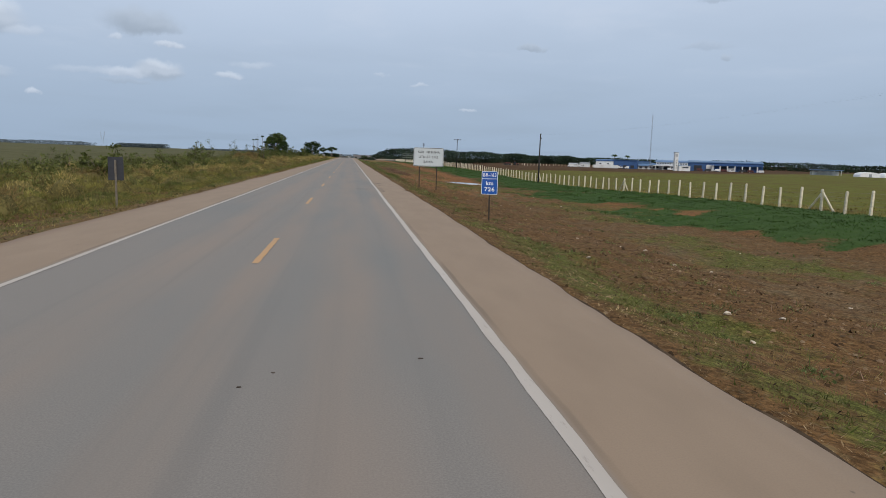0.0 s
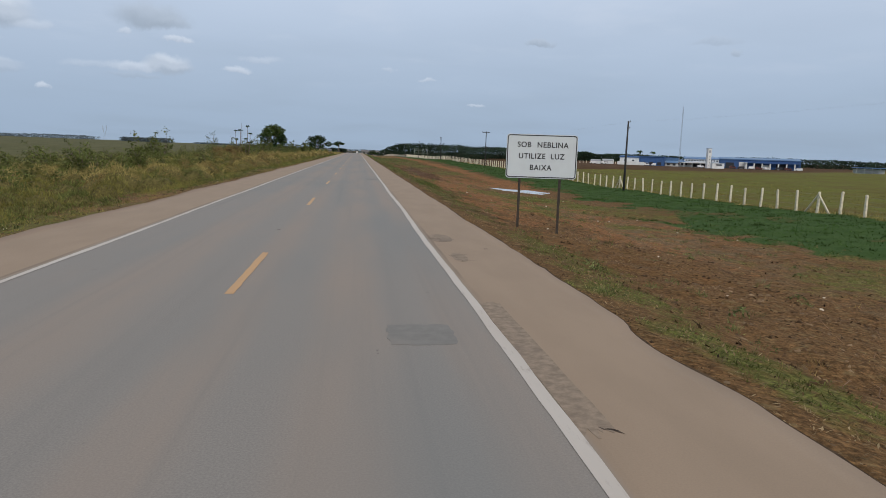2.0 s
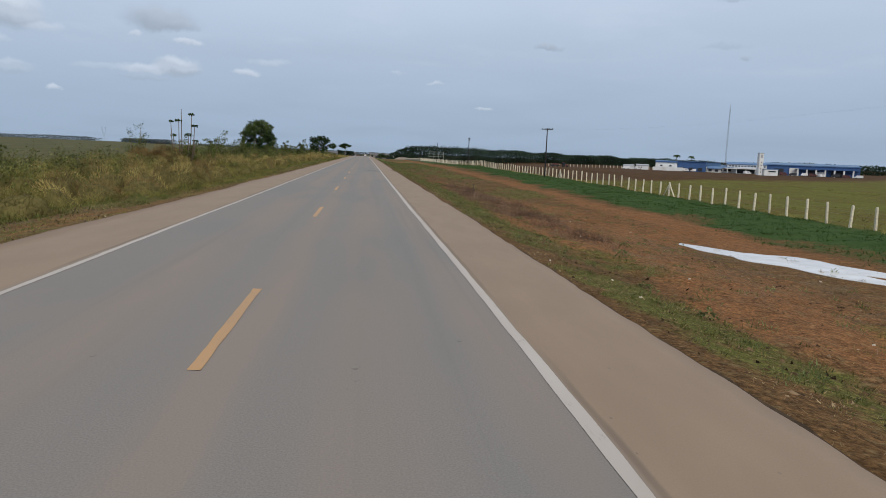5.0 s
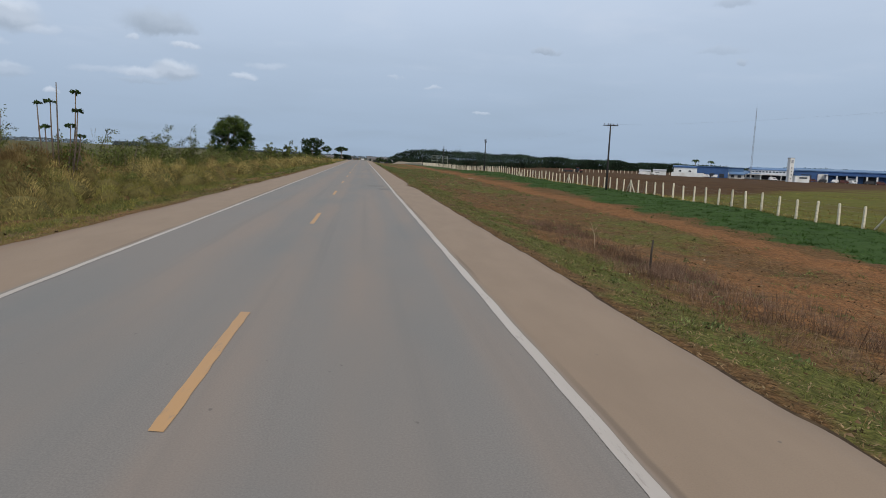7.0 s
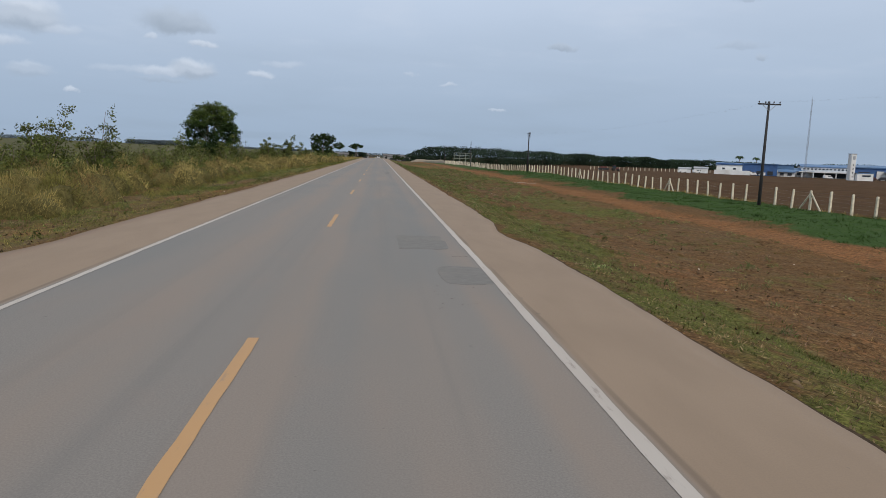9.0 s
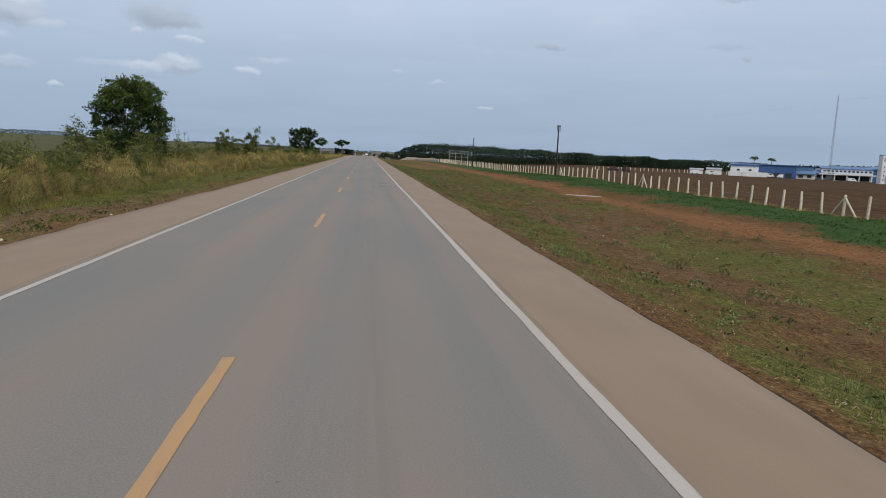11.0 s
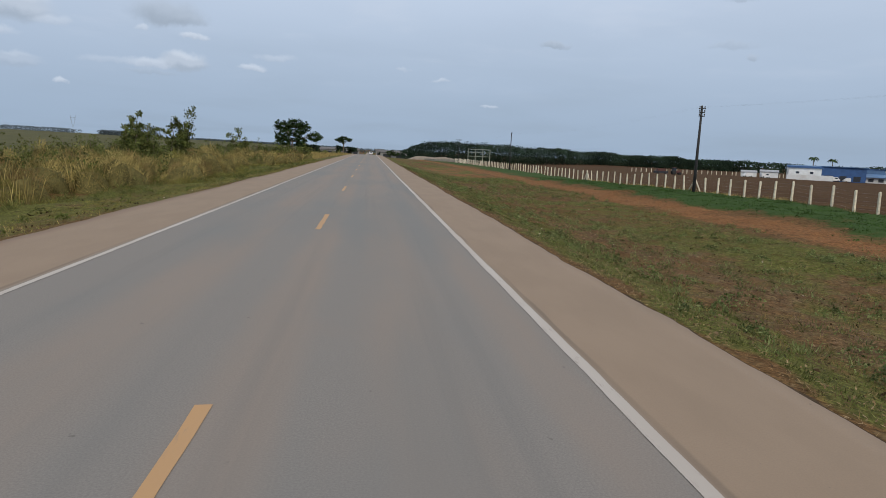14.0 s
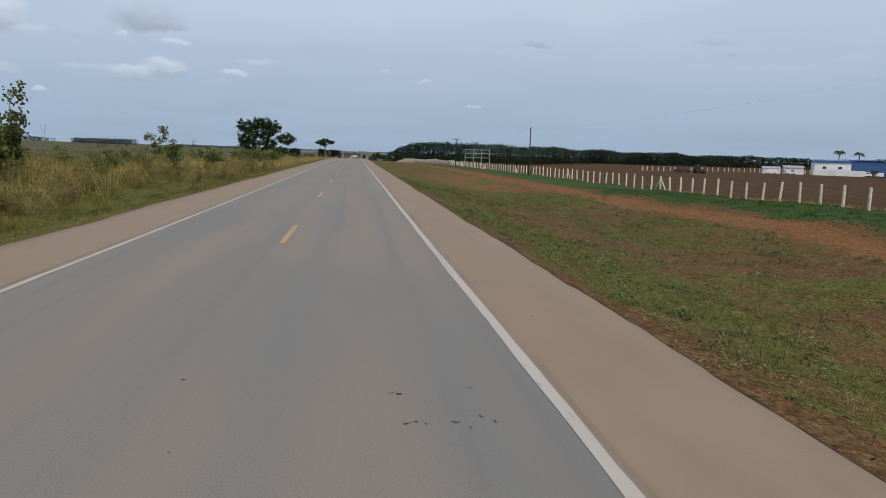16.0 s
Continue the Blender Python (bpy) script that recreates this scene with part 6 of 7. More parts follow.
def clods(name, label, n, x0, x1, y0, y1, low, high, material_, seed, prob):
    """Lumps of earth or sod lying on the soil, each a small uneven heap."""
    rs = np.random.RandomState(seed)
    x, y = rs.uniform(x0, x1, n), rs.uniform(y0, y1, n)
    keep = rs.uniform(0, 1, n) < prob(x, y)
    x, y = x[keep], y[keep]
    r = (low + (high - low) * rs.uniform(0, 1, len(x)) ** 2.5) * (1 - 0.5 * step(cover(x, y)[1], .6, .9))
    base = np.array([[1, 0, 0], [0, 1, 0], [-1, 0, 0], [0, -1, 0], [.25, .15, .62], [-.35, -.2, .5]])
    tri = np.array([[0, 1, 4], [1, 2, 5], [1, 5, 4], [2, 3, 5], [3, 0, 4], [3, 4, 5]])
    V = base[None] * rs.uniform(.55, 1.3, (len(x), 6, 3)) * r[:, None, None]
    a = rs.uniform(0, 6.28, len(x))
    c, s = np.cos(a)[:, None], np.sin(a)[:, None]
    V = np.stack([V[..., 0] * c - V[..., 1] * s, V[..., 0] * s + V[..., 1] * c, V[..., 2]], -1)
    V += np.stack([x, y, land(x, y) - 0.01], -1)[:, None, :]
    F = (np.arange(len(x))[:, None, None] * 6 + tri[None]).reshape(-1, 3)
    tagged(mesh_part(name, V.reshape(-1, 3), F, material_), label, "earth", kind="stuff")


clods("earth_clods", "brown clods of earth strewn along the verge", 60000, 5.42, 20, -12, 305, 0.014, 0.075, L_SOIL, 12,
      lambda x, y: (0.12 + 0.88 * step(fbm(x, y, 3.2, 51), 0.42, 0.60)) * (1 - 0.7 * step(x, 13, 21)) * (1 - 0.6 * step(cover(x, y)[1], .6, .9)))
clods("earth_clods", "dark broken clods of the dug strip", 17000, 7.6, 13.5, -12, 75, 0.014, 0.085, L_SOIL, 14,
      lambda x, y: 0.2 + 0.8 * step(fbm(x, y, 2.5, 53), 0.40, 0.58))
clods("earth_clods", "brown clods of earth at the road edge", 5000, -9.5, -6.0, 0, 330, 0.015, 0.075, L_SOIL, 16, lambda x, y: step(fbm(x, y, 4.0, 54), 0.40, 0.6))


# ---------------------------------------------------------------- grass
def scatter(n, x0, x1, y0, y1, seed, prob):
    rs = np.random.RandomState(seed)
    x, y = rs.uniform(x0, x1, n), rs.uniform(y0, y1, n)
    keep = rs.uniform(0, 1, n) < prob(x, y)
    x, y = x[keep], y[keep]
    return np.stack([x, y, land(x, y)], -1)


def stuff(ob, label, category="grass"):
    return tagged(ob, label, category, kind="stuff")


clumpy = lambda x, y: step(fbm(x, y, 6.0, 61), 0.42, 0.6)
# right verge
near_first = lambda y: 1.0 - 0.45 * step(y, 120, 200) * (1 - step(y, 205, 235))
P = scatter(62000, 5.4, 11.5, -12, 320, 71, lambda x, y: np.clip(cover(x, y)[0] * 1.6 - 0.2, 0, 1) * (1 - step(x, 9.5, 11.5) * 0.5))
stuff(fuzz("verge_grass", P, 0.025, 0.070, 0.010, 0.9, L_GRASS, 72, 5, 0.10), "short green grass along the road edge")
P = scatter(46000, 9.0, 26, -12, 330, 73, lambda x, y: np.clip(cover(x, y)[0] * 1.5 - 0.12, 0, 1) * near_first(y))
stuff(fuzz("verge_grass", P, 0.03, 0.09, 0.013, 0.9, L_VERGE, 74, 5, 0.13), "patchy green grass on the verge")
P = scatter(15000, 5.55, 10.5, -12, 320, 441, lambda x, y: np.clip(cover(x, y)[0] * 1.5 - 0.1, 0, 1) * (1 - 0.6 * step(x, 8.5, 10.5)))
stuff(mounds("grass_sod", P, (0.07, 0.22), np.random.RandomState(31).uniform(.03, .11, len(P)), L_GRASS, 442, 24, 0.075, 0.013, 0.45), "small uneven sods of green grass along the road edge")
P = scatter(11000, 8.0, 23, -12, 320, 443, lambda x, y: np.clip(cover(x, y)[0] * 1.6 - 0.1, 0, 1))
stuff(mounds("grass_sod", P, (0.10, 0.30), np.random.RandomState(32).uniform(.04, .14, len(P)), L_VERGE, 444, 20, 0.09, 0.016, 0.45), "small uneven sods of grass on the verge")
P = scatter(9000, 6.0, 21, -12, 320, 445, lambda x, y: step(fbm(x, y, 3.0, 83), .40, .6) * (1 - 0.8 * step(cover(x, y)[1], .5, .8)))
stuff(mounds("dead_sod", P, (0.07, 0.24), np.random.RandomState(33).uniform(.03, .10, len(P)), L_DEAD, 446, 14, 0.09, 0.010, 0.6), "small brown sods of dead grass on the verge")
P = scatter(22000, 5.6, 24, -12, 320, 75, lambda x, y: np.clip(cover(x, y)[2] * 1.2 - 0.02, 0, 1) * step(fbm(x, y, 4.0, 63), .32, .6))
stuff(fuzz("dry_grass", P, 0.03, 0.09, 0.010, 1.1, L_BROWN, 76, 4, 0.14), "flattened dry straw on the verge")
P = scatter(14000, 6.2, 24, -12, 320, 404, lambda x, y: (0.15 + 0.85 * step(fbm(x, y, 2.6, 59), .40, .60)) * (1 - 0.5 * step(y, 235, 260)) * (1 - 0.9 * step(cover(x, y)[1], .5, .8)))
stuff(fuzz("stubble", P, 0.03, 0.11, 0.009, 0.8, L_DEAD, 405, 4, 0.12), "short dead stubble on the dug verge", "weeds")
P = scatter(16000, 6.0, 24, -12, 315, 406, lambda x, y: step(fbm(x, y, 3.1, 60), .44, .62) * (1 - 0.9 * step(cover(x, y)[1], .5, .8)) * (1 - 0.7 * step(x, 12, 15)))
stuff(fuzz("stubble", P, 0.03, 0.11, 0.007, 0.9, L_STRAW, 407, 4, 0.10), "short straw-coloured stubble on the verge", "weeds")
P = scatter(5200, 6.0, 22, -12, 320, 77, lambda x, y: (0.25 + 0.75 * step(y, 222, 240)) * step(fbm(x, y, 5.0, 64), .36, .55))
stuff(mounds("grass_tuft", P, (0.12, 0.42), np.random.RandomState(1).uniform(.06, .24, len(P)) * (1 + 0.8 * step(P[:, 1], 222, 240)), L_TUFT, 78, 64, 0.13, 0.016, 0.45), "loose tufts of green grass")
P = scatter(1500, 7.5, 24, -12, 320, 79, lambda x, y: 0.8 * (1 - 0.9 * step(cover(x, y)[1], .5, .8)))
stuff(mounds("grass_tuft", P, (0.10, 0.30), np.random.RandomState(2).uniform(.05, .18, len(P)), L_BROWN, 80, 56, 0.14, 0.010, 0.6), "loose tufts of dry grass")
P = scatter(46000, 16.0, 37.0, -5, 330, 81, lambda x, y: np.clip(cover(x, y)[4] * 1.2, 0, 1))
stuff(fuzz("lush_grass", P, 0.07, 0.16, 0.07, 0.9, L_LUSH, 82, 3, 0.30), "lush dark green strip of grass beside the fence")
P = scatter(350, 24.0, 36.5, 0, 330, 83, lambda x, y: step(cover(x, y)[4], .7, .95) * step(fbm(x, y, 6.0, 56), .4, .6))
stuff(mounds("lush_grass", P, (0.25, 0.7), np.random.RandomState(13).uniform(.08, .22, len(P)), L_LUSH, 84, 60, 0.25, 0.05, 0.5), "lush tufts in the green strip beside the fence")
# dry grass that stands along the fence line
P = scatter(14000, 35.9, 37.3, 0, 330, 87, lambda x, y: np.exp(-((x - 36.6) / .35) ** 2) * step(fbm(x, y, 8.0, 55), .34, .6))
stuff(fuzz("dry_grass", P, 0.12, 0.38, 0.030, 0.45, L_STRAW, 88, 3, 0.18), "dry grass standing along the fence")


P = scatter(11000, 37.0, 52, 0, 330, 451, lambda x, y: (1 - step(x, 39, 52)) * step(fbm(x, y, 6.0, 84), .36, .6) * (1 - step(cover(x, y)[3], .3, .7)))
stuff(fuzz("dry_grass", P, 0.10, 0.30, 0.045, 0.6, L_BROWN, 452, 3, 0.3), "brown dry grass at the edge of the crop")
P = scatter(9000, 37.5, 90, 0, 240, 453, lambda x, y: cover(x, y)[5] * (0.2 + 0.8 * step(fbm(x, y, 9.0, 85), .42, .6)))
stuff(fuzz("field_grass", P, 0.08, 0.22, 0.10, 0.8, L_OLIVE, 454, 3, 0.5), "uneven yellow-green growth in the crop field")


def loose_straw(n, x0, x1, y0, y1, seed, material_, label, prob, length=(0.04, 0.15), half=(0.003, 0.007), rise=0.14):
    """Dead stems lying flat on the soil, one sliver each."""
    rs = np.random.RandomState(seed)
    P = scatter(n, x0, x1, y0, y1, seed, prob)
    n = len(P)
    a, l = rs.uniform(0, 6.28, n), rs.uniform(length[0], length[1], n)
    d = np.stack([np.cos(a) * l, np.sin(a) * l, rs.uniform(-0.02, rise, n)], -1)
    s = np.stack([-np.sin(a), np.cos(a), np.zeros(n)], -1) * rs.uniform(half[0], half[1], n)[:, None]
    P[:, 2] += 0.02
    V = np.stack([P, P + d * 0.4 - s, P + d, P + d * 0.55 + s], 1).reshape(-1, 3)
    i = np.arange(n) * 4
    stuff(mesh_part("loose_straw", V, np.stack([i, i + 1, i + 2, i + 3], -1), material_), label, "straw")


dug = lambda x, y: step(x, 7.0, 9.5) * (1 - step(x, 19, 23)) * step(fbm(x, y, 3.5, 57), .34, .58)
loose_straw(9000, 5.5, 12, -12, 325, 431, L_BROWN, "pale bits of cut grass on the rim", lambda x, y: 0.25 + 0.75 * step(fbm(x, y, 2.2, 80), .42, .6))
loose_straw(16000, 6.5, 22, -12, 310, 401, L_BROWN, "loose dry straw strewn over the dug verge", dug)
rim_chaff = lambda x, y: (0.25 + 0.75 * step(fbm(x, y, 1.6, 91), .40, .58)) * (1 - 0.85 * step(x, 6.4, 7.4))
loose_straw(45000, 5.38, 7.4, -12, 325, 461, L_CHAFF, "pale chaff and dead leaves along the road edge", rim_chaff, (0.03, 0.085), (0.006, 0.014), 0.05)
loose_straw(9000, 5.38, 8.6, -12, 325, 462, L_LITTER, "dark rotted bits along the road edge", lambda x, y: 0.2 + 0.8 * step(fbm(x, y, 1.3, 92), .44, .60), (0.04, 0.13), (0.006, 0.016), 0.03)
loose_straw(30000, 8.0, 19, -12, 310, 463, L_DEAD, "grey dead stalks lying over the dug verge", dug, (0.12, 0.38), (0.004, 0.009), 0.16)
loose_straw(14000, -10.5, -6.0, 0, 330, 403, L_STRAW, "loose dry straw along the road edge", lambda x, y: step(fbm(x, y, 2.5, 58), .36, .6))


P = scatter(6000, 5.8, 10.5, -12, 325, 421, lambda x, y: 0.3 + 0.7 * step(fbm(x, y, 2.4, 76), .42, .6))
stuff(fuzz("dry_grass", P, 0.03, 0.09, 0.010, 0.9, L_BROWN, 422, 4, 0.10), "brown dead grass among the green rim")
P = scatter(26000, 5.40, 7.4, -12, 325, 471, lambda x, y: (0.35 + 0.65 * step(fbm(x, y, 1.4, 94), .42, .58)) * (1 - 0.8 * step(x, 6.2, 7.2)))
stuff(fuzz("dry_grass", P, 0.02, 0.065, 0.012, 1.0, L_CHAFF, 472, 4, 0.09), "short bleached grass and chaff at the road edge")
P = scatter(12000, 5.40, 7.0, -12, 325, 473, lambda x, y: step(fbm(x, y, 1.2, 95), .44, .58) * (1 - 0.6 * step(x, 6.2, 7.0)))
stuff(fuzz("plant_litter", P, 0.015, 0.05, 0.016, 1.0, L_LITTER, 474, 4, 0.09), "dark rotted stems at the road edge", "litter")
P = scatter(10000, 5.7, 23, -12, 325, 423, lambda x, y: step(fbm(x, y, 3.0, 77), .40, .6) * (1 - 0.85 * step(cover(x, y)[1], .5, .8)))
stuff(fuzz("plant_litter", P, 0.02, 0.08, 0.07, 1.0, L_LITTER, 424, 2, 0.14), "dark rotted plant litter on the verge", "litter")
P = scatter(7000, -14, -5.9, 0, 335, 425, lambda x, y: step(fbm(x, y, 3.0, 78), .42, .6) * (1 - step(-x - verge_line(y), 0, 1)))
stuff(fuzz("plant_litter", P, 0.03, 0.09, 0.08, 1.0, L_LITTER, 426, 2, 0.16), "dark rotted plant litter at the road edge", "litter")
P = scatter(9000, -9.0, -5.85, 0, 335, 427, lambda x, y: np.exp(-((x + 6.6) / 0.9) ** 2) * (0.3 + 0.7 * step(fbm(x, y, 4.0, 79), .42, .6)))
stuff(fuzz("dry_grass", P, 0.03, 0.10, 0.03, 1.2, L_BROWN, 428, 3, 0.15), "brown trampled grass at the road edge")


def low_weeds(n, x0, x1, y0, y1, seed, material_, label, prob):
    """Low broad-leaved weeds, each a small dome of leaves."""
    rs = np.random.RandomState(seed)
    C = []
    for p in scatter(n, x0, x1, y0, y1, seed, prob):
        big = 1.0 + (0.7 if p[1] > 172 else 0.0) * rs.uniform(0, 1)
        r, h, k = rs.uniform(0.12, 0.34) * big, rs.uniform(0.08, 0.24) * big, int(rs.randint(26, 62) * big ** 1.6)
        a, q = rs.uniform(0, 6.28, k), np.sqrt(rs.uniform(0, 1, k))
        C.append(np.stack([p[0] + r * q * np.cos(a), p[1] + r * q * np.sin(a), p[2] + h * (1 - q * q) * rs.uniform(.5, 1.1, k) + 0.02], -1))
    V, F = leaf_arrays(np.concatenate(C), 0.065, rs, -0.3)
    stuff(mesh_part("low_weeds", V, F, material_), label, "weeds")


low_weeds(2400, 6.0, 21, -10, 310, 411, L_TUFT, "low green weeds scattered on the verge", lambda x, y: (0.12 + 0.6 * step(y, 172, 185)) * (0.3 + 0.7 * step(fbm(x, y, 5.0, 86), .42, .58)))
low_weeds(420, -11, -6.8, 5, 320, 412, L_SHRUB, "low dark weeds at the road edge", lambda x, y: 0.7)
# dead weeds on the dug bank
P = scatter(480, 8.8, 13.5, 108, 143, 83, lambda x, y: np.exp(-((x - 11.2) / 1.2) ** 2) * step(fbm(x, y, 4.0, 62), .38, .6))
stuff(blades("dead_weeds", P, np.random.RandomState(3).uniform(.2, .55, len(P)), np.full(len(P), 0.010), 0.5, L_DEAD, 84, per=30, spread=0.22), "reddish brown dead weeds", "weeds")
P = scatter(30000, 8.0, 13.0, 95, 156, 183, lambda x, y: np.exp(-((x - 10.5) / 1.15) ** 2) * (0.25 + 0.75 * step(fbm(x, y, 4.0, 62), .36, .55)) * step(y, 96, 103) * (1 - step(y, 132, 146)))
stuff(fuzz("dead_weeds", P, 0.14, 0.50, 0.011, 0.40, L_DEAD, 184, 4, 0.15), "reddish brown dead weeds in a dense strip", "weeds")
# green bush patch at the road edge
P = scatter(420, 6.4, 8.4, 70, 80, 85, lambda x, y: np.exp(-((x - 7.3) / .5) ** 2 - ((y - 75) / 2.6) ** 2))
stuff(blades("weed_patch", P, np.random.RandomState(4).uniform(.12, .28, len(P)), np.full(len(P), 0.025), 1.1, L_GRASS, 86, per=30, spread=0.3), "low bright green weed patch", "weeds")

# left verge
P = scatter(42000, -10.5, -5.9, -5, 335, 91, lambda x, y: np.clip(cover(x, y)[0] * 1.3, 0, 1) * step(fbm(x, y, 3.0, 65), .32, .6))
stuff(fuzz("verge_grass", P, 0.05, 0.14, 0.016, 0.7, L_OLIVE, 92, 3, 0.13), "short sparse grass along the road edge")
P = scatter(26000, -14.5, -6.6, -5, 340, 93, lambda x, y: (0.04 + 0.96 * step(fbm(x, y, 4.0, 66), .46, .62)) * step(-x, 6.8, 8.0) * (1 - 0.85 * np.exp(-((x + 7.6) / 1.6) ** 2 - ((y - 226) / 13.0) ** 2)) * (1 - step(-x - verge_line(y), 0.5, 1.5)))
stuff(fuzz("verge_grass", P, 0.06, 0.20, 0.020, 0.7, L_GRASS, 94, 4, 0.2), "green grass at the foot of the tall grass")


def strawy(y):
    return np.interp(y, (20, 100, 120, 165, 240, 255, 300, 345), (0.40, 0.38, 0.62, 0.58, 0.50, 0.80, 0.76, 0.60))


def spaced(P, gap):
    kept, cells = [], {}
    for p in P:
        k = (int(p[0] // gap), int(p[1] // gap))
        if k not in cells:
            cells[k] = 1
            kept.append(p)
    return np.array(kept)


def tussocks(n, x0, x1, seed, pick, low, high, material_, label, per, gap, radius, length=0.34, shift=0.0, wild=0.4, width=0.036):
    """Rounded clumps of tall grass behind the mown rim."""
    P = spaced(scatter(n, x0, x1, 12, 352, seed, lambda x, y: pick(x, y) * step(-x + shift - verge_line(y), 0.0, 1.6)), gap)
    hh = np.random.RandomState(seed + 1).uniform(low, high, len(P)) * (0.6 + 0.8 * fbm(P[:, 0], P[:, 1], 7.0, 67))
    if high > 0.6:
        hh = hh * np.interp(P[:, 1], (20, 105, 120, 205, 225, 255, 345), (0.9, 0.95, 1.35, 1.35, 1.0, 1.2, 1.15))
    stuff(mounds("tall_grass", P, radius, hh, material_, seed + 2, per, length, width, wild, 0.62 if high > 0.6 else 0.0), label)


def big_clumps():
    """Waist-high tussocks of several kinds, standing apart."""
    rs = np.random.RandomState(115)
    P = scatter(9000, -25, -9.4, 12, 352, 113, lambda x, y: step(-x - verge_line(y), 0.2, 1.2) * (0.25 + 0.75 * step(fbm(x, y, 7.0, 61), .36, .52)))
    P = spaced(P, 2.6)
    dry = strawy(P[:, 1]) + (fbm(P[:, 0], P[:, 1], 16.0, 75) - 0.5) * 0.9
    pick = rs.uniform(0, 1, len(P))
    kind = np.where(pick < dry * 0.62, 0, np.where(pick < dry * 0.86, 1, np.where(pick < 0.5 + dry * 0.5, 2, 3)))
    tall = np.interp(P[:, 1], (20, 105, 120, 205, 225, 255, 270, 345), (0.85, 0.9, 1.3, 1.3, 1.0, 1.2, 1.45, 1.35))
    for k, (m, lab, lo, hi) in enumerate(((L_STRAW, "tall dry yellow grass in rounded clumps", 1.0, 1.8), (L_BROWN, "brown dead grass in rounded clumps", 0.9, 1.6),
                                          (L_OLIVE, "half dry olive grass in rounded clumps", 0.7, 1.4), (L_GRASS, "green grass in rounded clumps", 0.6, 1.2))):
        Q = P[kind == k]
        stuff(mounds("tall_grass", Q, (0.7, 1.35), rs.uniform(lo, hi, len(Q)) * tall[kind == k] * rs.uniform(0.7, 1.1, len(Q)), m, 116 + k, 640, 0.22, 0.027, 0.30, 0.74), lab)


big_clumps()
P = np.array([(x, y, gz(x, y)) for x, y in ((-22.6, 159.0), (-20.9, 161.2), (-24.2, 157.2), (-22.0, 156.6))])
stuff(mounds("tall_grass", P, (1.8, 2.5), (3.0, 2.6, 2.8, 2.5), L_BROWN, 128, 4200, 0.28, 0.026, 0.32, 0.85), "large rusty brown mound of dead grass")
P = scatter(60000, -30, -9.0, 12, 352, 131, lambda x, y: 0.6 * step(-x - verge_line(y), -0.5, 0.8))
stuff(fuzz("rough_grass", P, 0.10, 0.30, 0.030, 0.45, L_SHRUB, 132, 3, 0.3), "rough green grass between the clumps")
P = scatter(14000, -26, -9.0, 12, 352, 133, lambda x, y: strawy(y) * step(fbm(x, y, 5.0, 68), .42, .6) * step(-x - verge_line(y), -0.5, 0.8))
stuff(fuzz("dry_grass", P, 0.18, 0.45, 0.022, 0.45, L_BROWN, 134, 3, 0.3), "brown dry grass between the clumps")
tussocks(5000, -15, -7.4, 161, lambda x, y: 0.75 * step(fbm(x, y, 4.0, 71), .40, .55), 0.16, 0.50, L_OLIVE, "knee-high olive grass along the verge", 90, 0.9, (0.25, 0.6), 0.22, 2.4, 0.4, 0.020)
tussocks(5000, -15, -7.0, 171, lambda x, y: 0.75 * step(fbm(x, y, 4.0, 72), .42, .58), 0.14, 0.45, L_GRASS, "knee-high green grass along the verge", 90, 0.9, (0.25, 0.6), 0.22, 2.6, 0.4, 0.020)
# stalks that stand out of the clumps
P = scatter(480, -22, -10, 20, 350, 180, lambda x, y: (0.25 + 0.6 * strawy(y)) * step(-x - verge_line(y), 0.2, 1.8))
stuff(blades("tall_grass", P, np.random.RandomState(6).uniform(.7, 1.4, len(P)), np.full(len(P), 0.016), 0.5, L_STRAW, 182, per=3, spread=0.5), "thin dry stalks over the grass clumps")


def weed_belt(n, x0, x1, seed, pick, low, high, material_, label, gap, leaf, per):
    """Leafy weeds in rounded heaps."""
    rs = np.random.RandomState(seed + 1)
    P = spaced(scatter(n, x0, x1, 20, 352, seed, pick), gap)
    grow = np.interp(P[:, 1], (60, 120, 160, 270, 300, 350), (0.85, 1.0, 1.5, 1.5, 1.3, 1.4))
    C = []
    for p, g in zip(P, grow):
        h, r, k = rs.uniform(low, high) * g, rs.uniform(0.6, 1.3), int(per * rs.uniform(.6, 1.3))
        a, q = rs.uniform(0, 6.28, k), np.sqrt(rs.uniform(0, 1, k))
        C.append(np.stack([p[0] + r * q * np.cos(a), p[1] + r * q * np.sin(a), p[2] + h * (1 - q ** 2.5) * rs.uniform(.25, 1.1, k)], -1))
    V, F = leaf_arrays(np.concatenate(C), leaf, rs, -0.4)
    stuff(mesh_part("weeds", V, F, material_), label, "weeds")


weed_belt(3400, -36, -19.5, 151, lambda x, y: 0.4 + 0.6 * step(fbm(x, y, 9.0, 70), .4, .6), 1.0, 2.0, L_WEED, "tall dull green weeds behind the grass", 2.3, 0.22, 100)
weed_belt(1500, -34, -13.5, 155, lambda x, y: step(fbm(x, y, 8.0, 74), .46, .6) * step(-x - verge_line(y), 1.5, 4.0), 0.7, 1.6, L_SHRUB, "dark leafy weeds among the grass", 2.1, 0.18, 110)
P = scatter(5000, -60, -25, 20, 420, 99, lambda x, y: 0.7 * (1 - 0.6 * step(-x, 28, 60)))
stuff(blades("tall_grass", P, np.random.RandomState(8).uniform(.4, .8, len(P)), np.full(len(P), 0.05), 0.8, L_WEED, 100, per=6, spread=0.8), "rough grass towards the pasture")
P = scatter(6500, -30, -9.5, 345, 760, 101, lambda x, y: 0.35 + 0.65 * clumpy(x, y))
